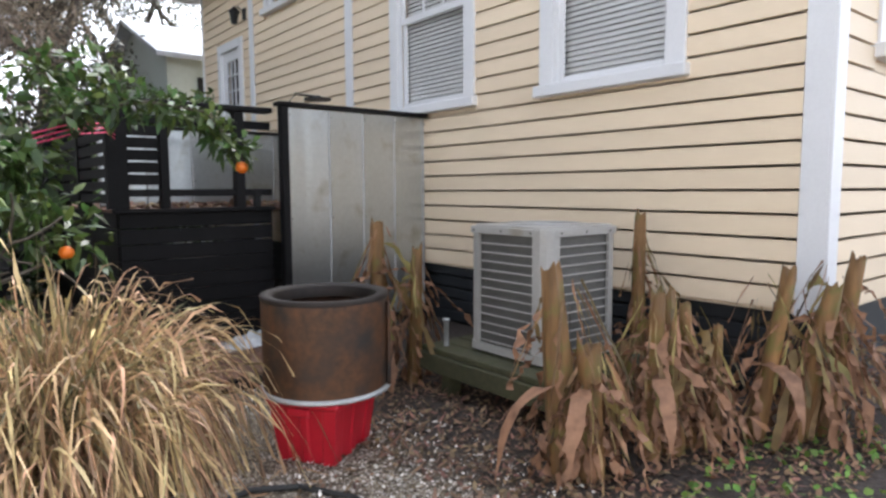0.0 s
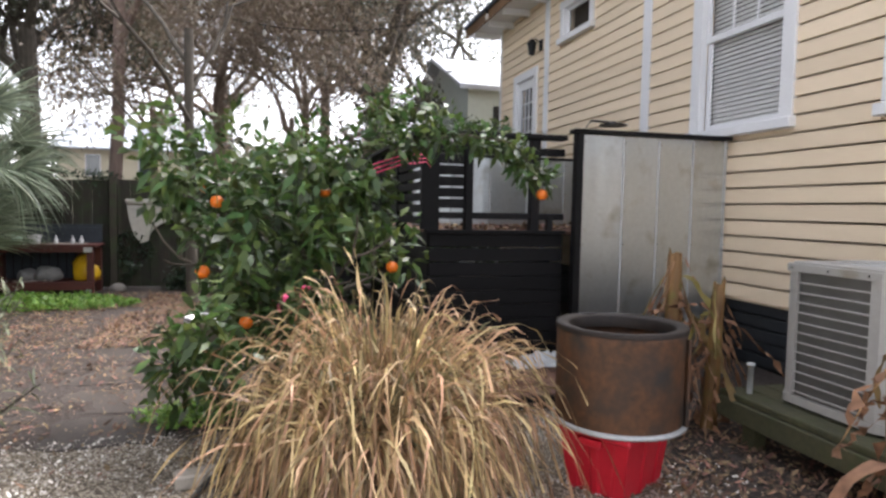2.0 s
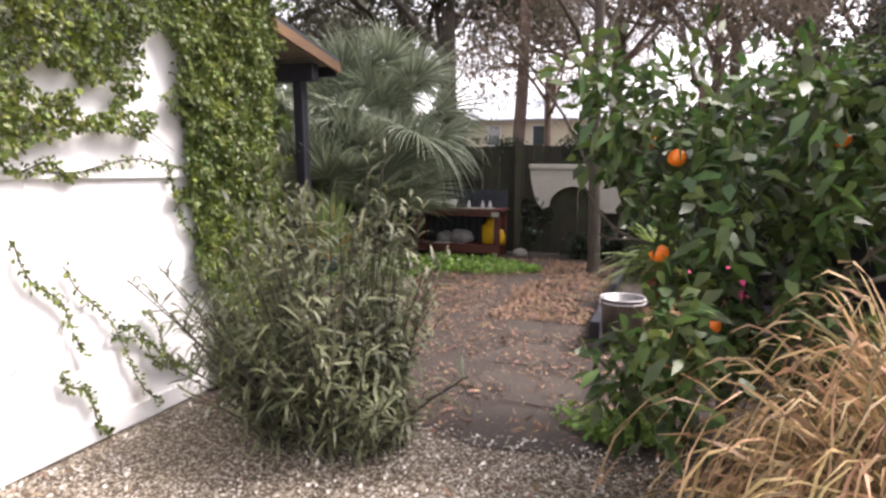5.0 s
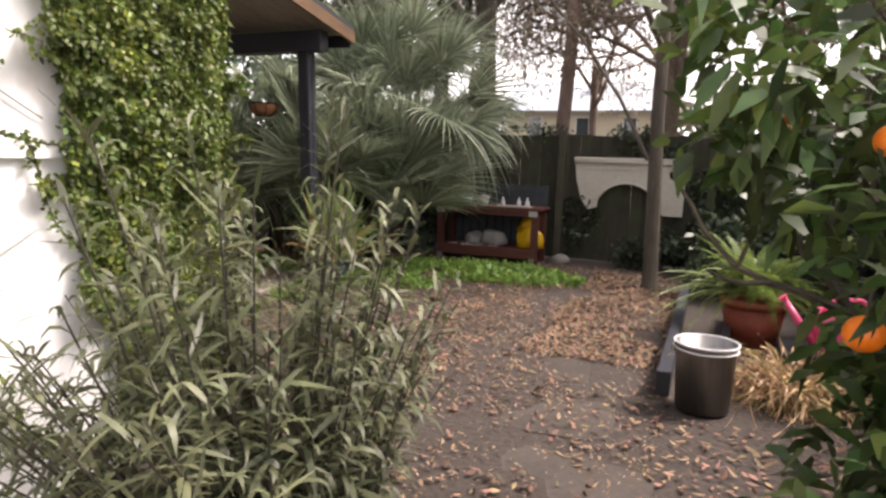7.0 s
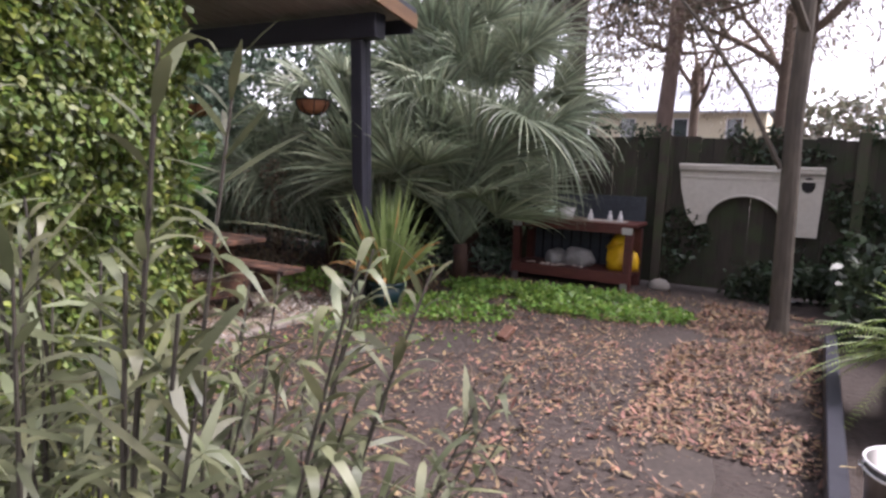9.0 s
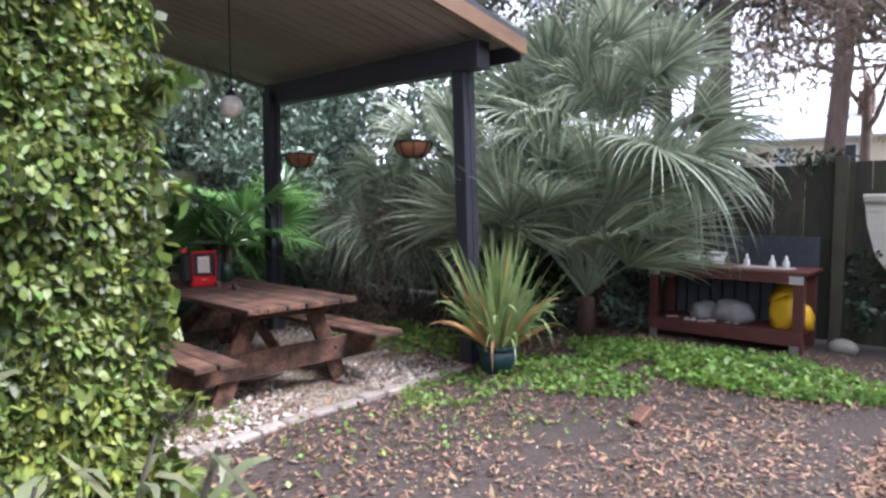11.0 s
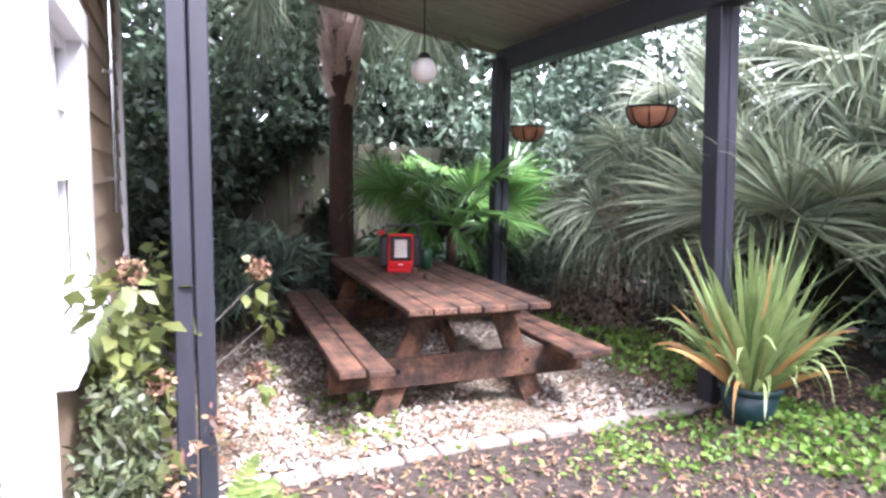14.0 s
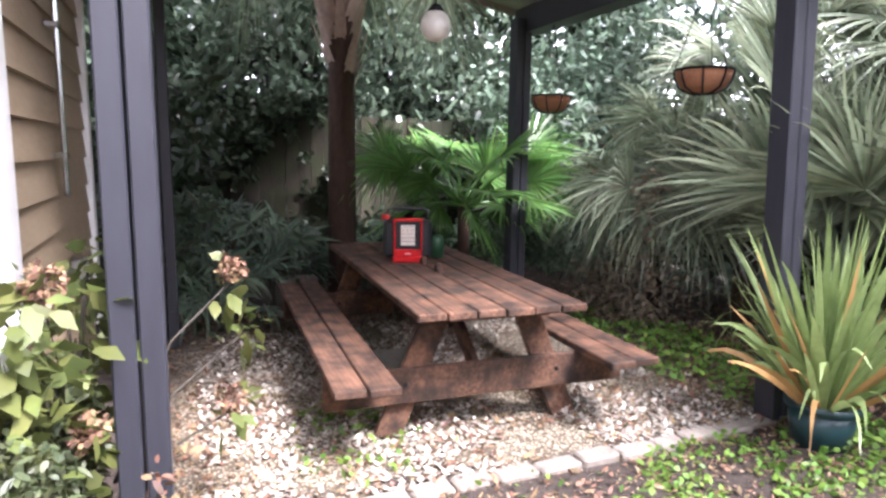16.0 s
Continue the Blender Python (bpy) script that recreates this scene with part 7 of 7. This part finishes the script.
bare_tree("bare_tree", (-4.8, 27, 0), 5.0, 0.16, 4, TWIG, "pale brown twiggy tree before the yellow house", BROWNLEAF, 9000, (0.16, 0.06), ball=1.2)
bare_tree("bare_tree", (0.15, 13.6, 0), 3.2, 0.07, 4, TWIG, "young bare tree close behind the fence", BROWNLEAF, 6500, (0.09, 0.032), ball=0.6)
leaf_mass("twiggy_thicket", [(-1.6, 14.2, 1.6, 3.4, 16.0, 6.6)], 7000, 0.20, 0.015, BROWNLEAF, "tangle of brown winter twigs beyond the fence", "thicket", 0.5)
leaf_mass("far_woods", [(-24, 40, 0, 22, 46, 5.5)], 9000, 0.6, 0.3, TREELEAF, "distant line of winter woods", "woods", kind="stuff")
leaf_mass("far_woods", [(-40, -12, 0, -34, 34, 7)], 8000, 0.7, 0.35, DARKLEAF, "distant line of dark trees to the west", "woods", kind="stuff")
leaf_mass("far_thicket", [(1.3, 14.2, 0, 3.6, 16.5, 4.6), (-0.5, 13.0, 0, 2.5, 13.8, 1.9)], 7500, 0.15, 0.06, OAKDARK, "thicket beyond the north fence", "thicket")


# Neighbouring buildings
def far_house(name, x0, x1, y0, y1, eave, ridge, along, wallm, roofm, label, windows=()):
    t = thing(name, ((x0 + x1) / 2, (y0 + y1) / 2, 0), label, "house")
    part("wall", bx(x0, y0, 0, x1, y1, eave), wallm, t)
    if along == "x":
        ym = (y0 + y1) / 2
        p = [(x0 - 0.3, eave - 0.15), (x0 - 0.3, eave), (x1 + 0.3, eave), (x1 + 0.3, eave - 0.15)]
        for s, ya in ((1, y0 - 0.4), (-1, y1 + 0.4)):
            bm = bmesh.new()
            vs = [bm.verts.new(v) for v in ((x0 - 0.3, ya, eave - 0.1), (x1 + 0.3, ya, eave - 0.1), (x1 + 0.3, ym, ridge), (x0 - 0.3, ym, ridge), (x0 - 0.3, ya, eave), (x1 + 0.3, ya, eave), (x1 + 0.3, ym, ridge + 0.1), (x0 - 0.3, ym, ridge + 0.1))]
            for q in ((0, 1, 2, 3), (4, 5, 6, 7), (0, 1, 5, 4), (1, 2, 6, 5), (2, 3, 7, 6), (3, 0, 4, 7)):
                bm.faces.new([vs[i] for i in q])
            bmesh.ops.recalc_face_normals(bm, faces=bm.faces)
            part("roof", bm, roofm, t)
        gm2 = bmesh.new()
        for xa in (x0, x0 + 0.1):
            gm2.faces.new([gm2.verts.new(v) for v in ((xa, y0, eave), (xa, y1, eave), (xa, ym, ridge))])
        part("gable", gm2, wallm, t)
    else:
        xm = (x0 + x1) / 2
        for xa in (x0 - 0.35, x1 + 0.35):
            part("roof", prism([(xa, eave - 0.15), (xm, ridge), (xm, ridge + 0.1), (xa, eave - 0.05)], y0 - 0.4, y1 + 0.4), roofm, t)
        part("gable", prism([(x0, eave), (x1, eave), (xm, ridge)], y0 + 0.02, y0 + 0.12), wallm, t)
    for x, z, w, h in windows:
        win = part("window", bx(x, y0 - 0.04, z, x + w, y0 - 0.01, z + h), WHITE, t)
        part("pane", bx(x + 0.06, y0 - 0.05, z + 0.06, x + w - 0.06, y0 - 0.041, z + h - 0.06), GLASS, win)
    return t


shed = far_house("neighbour_shed", 4.0, 10.0, 13.9, 18.7, 4.14, 5.2, "x", PALEHOUSE, TIN, "pale boarded shed with a grey tin roof")
# Near-black sheet on the solid wall paints the shadow below the eave
part("open_front", bx(4.6, 13.84, 0.3, 9.4, 13.89, 3.75), SHADEPANEL, shed, "dark panel painted for the eave shade")
far_house("yellow_house", -10.5, -3.0, 35, 43, 4.1, 5.9, "x", YELLOWHOUSE, TIN, "pale yellow house with a light metal roof", ((-6.9, 2.7, 0.7, 1.1), (-4.6, 2.7, 0.7, 1.1), (-9.3, 2.7, 0.7, 1.1)))
part("chimney", bx(-6.6, 37, 4.8, -6.0, 37.6, 6.2), RUST, [o for o in scene.objects if o.name == "yellow_house"][0])

# ---- scattered pieces on the ground ----
def chips(name, regions, size, flat, m, label, category, zmax=0.012, aspect=(0.45, 0.9)):
    """Small angular pieces lying on the ground, joined."""
    t = thing(name, (regions[0][0], regions[0][1], 0), label, category, kind="stuff")
    sets = []
    for x0, y0, x1, y1, n, dens in regions:
        x, y = rng.uniform(x0, x1, n), rng.uniform(y0, y1, n)
        f = np.array([noise.noise(Vector((a * 1.3, b * 1.3, 5.0))) + 0.5 * noise.noise(Vector((a * 4.0, b * 4.0, 5.0))) for a, b in zip(x, y)])
        keep = f > dens
        x, y = x[keep], y[keep]
        k = len(x)
        g = np.array([0.022 * (noise.noise(Vector((a + 2.5, b - 5, 0)) * 0.9) + 0.4 * noise.noise(Vector((a + 2.5, b - 5, 0)) * 3.1)) for a, b in zip(x, y)])
        b = np.stack([x, y, g + 0.008 + rng.random(k) * zmax], 1)
        a = spread(k)
        w = np.stack([np.cos(a), np.sin(a), rng.normal(0, flat, k)], 1)
        sd = np.stack([-np.sin(a), np.cos(a), rng.normal(0, flat, k)], 1)
        s = size * rng.uniform(0.5, 1.4, k)
        sets.append(strips(b, w, sd, s, s * rng.uniform(*aspect, k), rng.normal(0, 0.25, k), 3, (0.2, 1.0, 0.85, 0.08)))
    leaf_mesh("pieces", sets, m, t)


chips("shell_drive", [(-3.1, 1.0, 1.9, 4.15, 20000, -0.45), (-3.1, -2.5, 1.9, 1.0, 9000, -0.45)], 0.014, 0.4, SHELL, "fine crushed shell on the drive", "shell gravel")
chips("white_shell_bits", [(-3.1, 1.0, 1.9, 4.2, 11000, -0.35), (-3.1, -2.5, 1.9, 1.0, 4500, -0.35), (1.2, 1.2, 2.3, 3.2, 1200, -0.2)], 0.017, 0.45, SHELLWHITE, "bright white shell fragments on the drive", "shell gravel")
chips("shell_gravel", [(-7.6, 5.6, -4.95, 8.7, 11000, -0.16), (-4.98, 5.5, -4.2, 6.3, 420, 0.0)], 0.030, 0.35, SHELL, "crushed white oyster shell spread on the ground", "shell gravel")
chips("white_shell_bits", [(-7.4, 5.6, -4.95, 8.6, 5200, -0.12)], 0.027, 0.45, SHELLWHITE, "bright white oyster shell pieces under the table", "shell gravel")
chips("leaf_litter", [(-6.6, 8.4, -4.7, 9.7, 2600, -0.5), (-3.0, 4.2, -0.95, 11.0, 5200, -0.1), (-4.9, 5.6, -2.3, 10.8, 7000, -0.4), (-2.0, 6.8, -1.0, 10.6, 6500, -0.35), (1.75, 1.0, 4.1, 4.2, 7600, -0.6), (-8.5, 5.3, -4.9, 10.5, 12500, -0.3), (-3.1, 1.5, 2.2, 4.2, 1500, -0.2), (0.9, 1.0, 2.7, 3.6, 900, -0.3), (-9.8, 5.0, -7.5, 11.0, 2500, -0.2), (-1.0, 4.2, 1.0, 6.0, 1500, -0.3)], 0.042, 0.32, LITTER, "fallen brown leaves scattered on the soil", "leaf litter", 0.016, (0.25, 0.5))
chips("pale_leaf_bits", [(-4.9, 6.4, -0.95, 10.8, 7000, -0.45), (-3.0, 4.2, -0.95, 6.4, 1200, -0.3), (2.0, 1.0, 4.1, 4.2, 1500, -0.4), (-3.1, 1.5, 2.2, 4.2, 500, -0.1)], 0.021, 0.4, FLECK, "small pale leaf bits and shell flecks on soil", "leaf litter", 0.012, (0.25, 0.6))
lf = thing("deck_leaves", (2.0, 6.0, 1.225), "dry brown leaves lying on the deck boards", "leaf litter", kind="stuff")
n = 900
a = spread(n)
leaf_mesh("pieces", [strips(np.stack([rng.uniform(1.3, 3.5, n), rng.uniform(5.7, 6.85, n), np.full(n, 1.235) + rng.random(n) * 0.03], 1), np.stack([np.cos(a), np.sin(a), rng.normal(0, 0.4, n)], 1), np.stack([-np.sin(a), np.cos(a), rng.normal(0, 0.4, n)], 1), rng.uniform(0.04, 0.09, n), 0.04, 0.1, 3, (0.35, 1, 0.8, 0.1))], LITTER, lf)
lf = thing("platform_leaves", (1.9, 4.8, 0.106), "dry brown leaves lying on the step platform", "leaf litter", kind="stuff")
n = 130
a = spread(n)
leaf_mesh("pieces", [strips(np.stack([rng.uniform(1.35, 2.45, n), rng.uniform(4.25, 5.3, n), np.full(n, 0.112)], 1), np.stack([np.cos(a), np.sin(a), rng.normal(0, 0.2, n)], 1), np.stack([-np.sin(a), np.cos(a), rng.normal(0, 0.2, n)], 1), rng.uniform(0.03, 0.07, n), 0.03, 0.05, 3, (0.35, 1, 0.8, 0.1))], LITTER, lf)
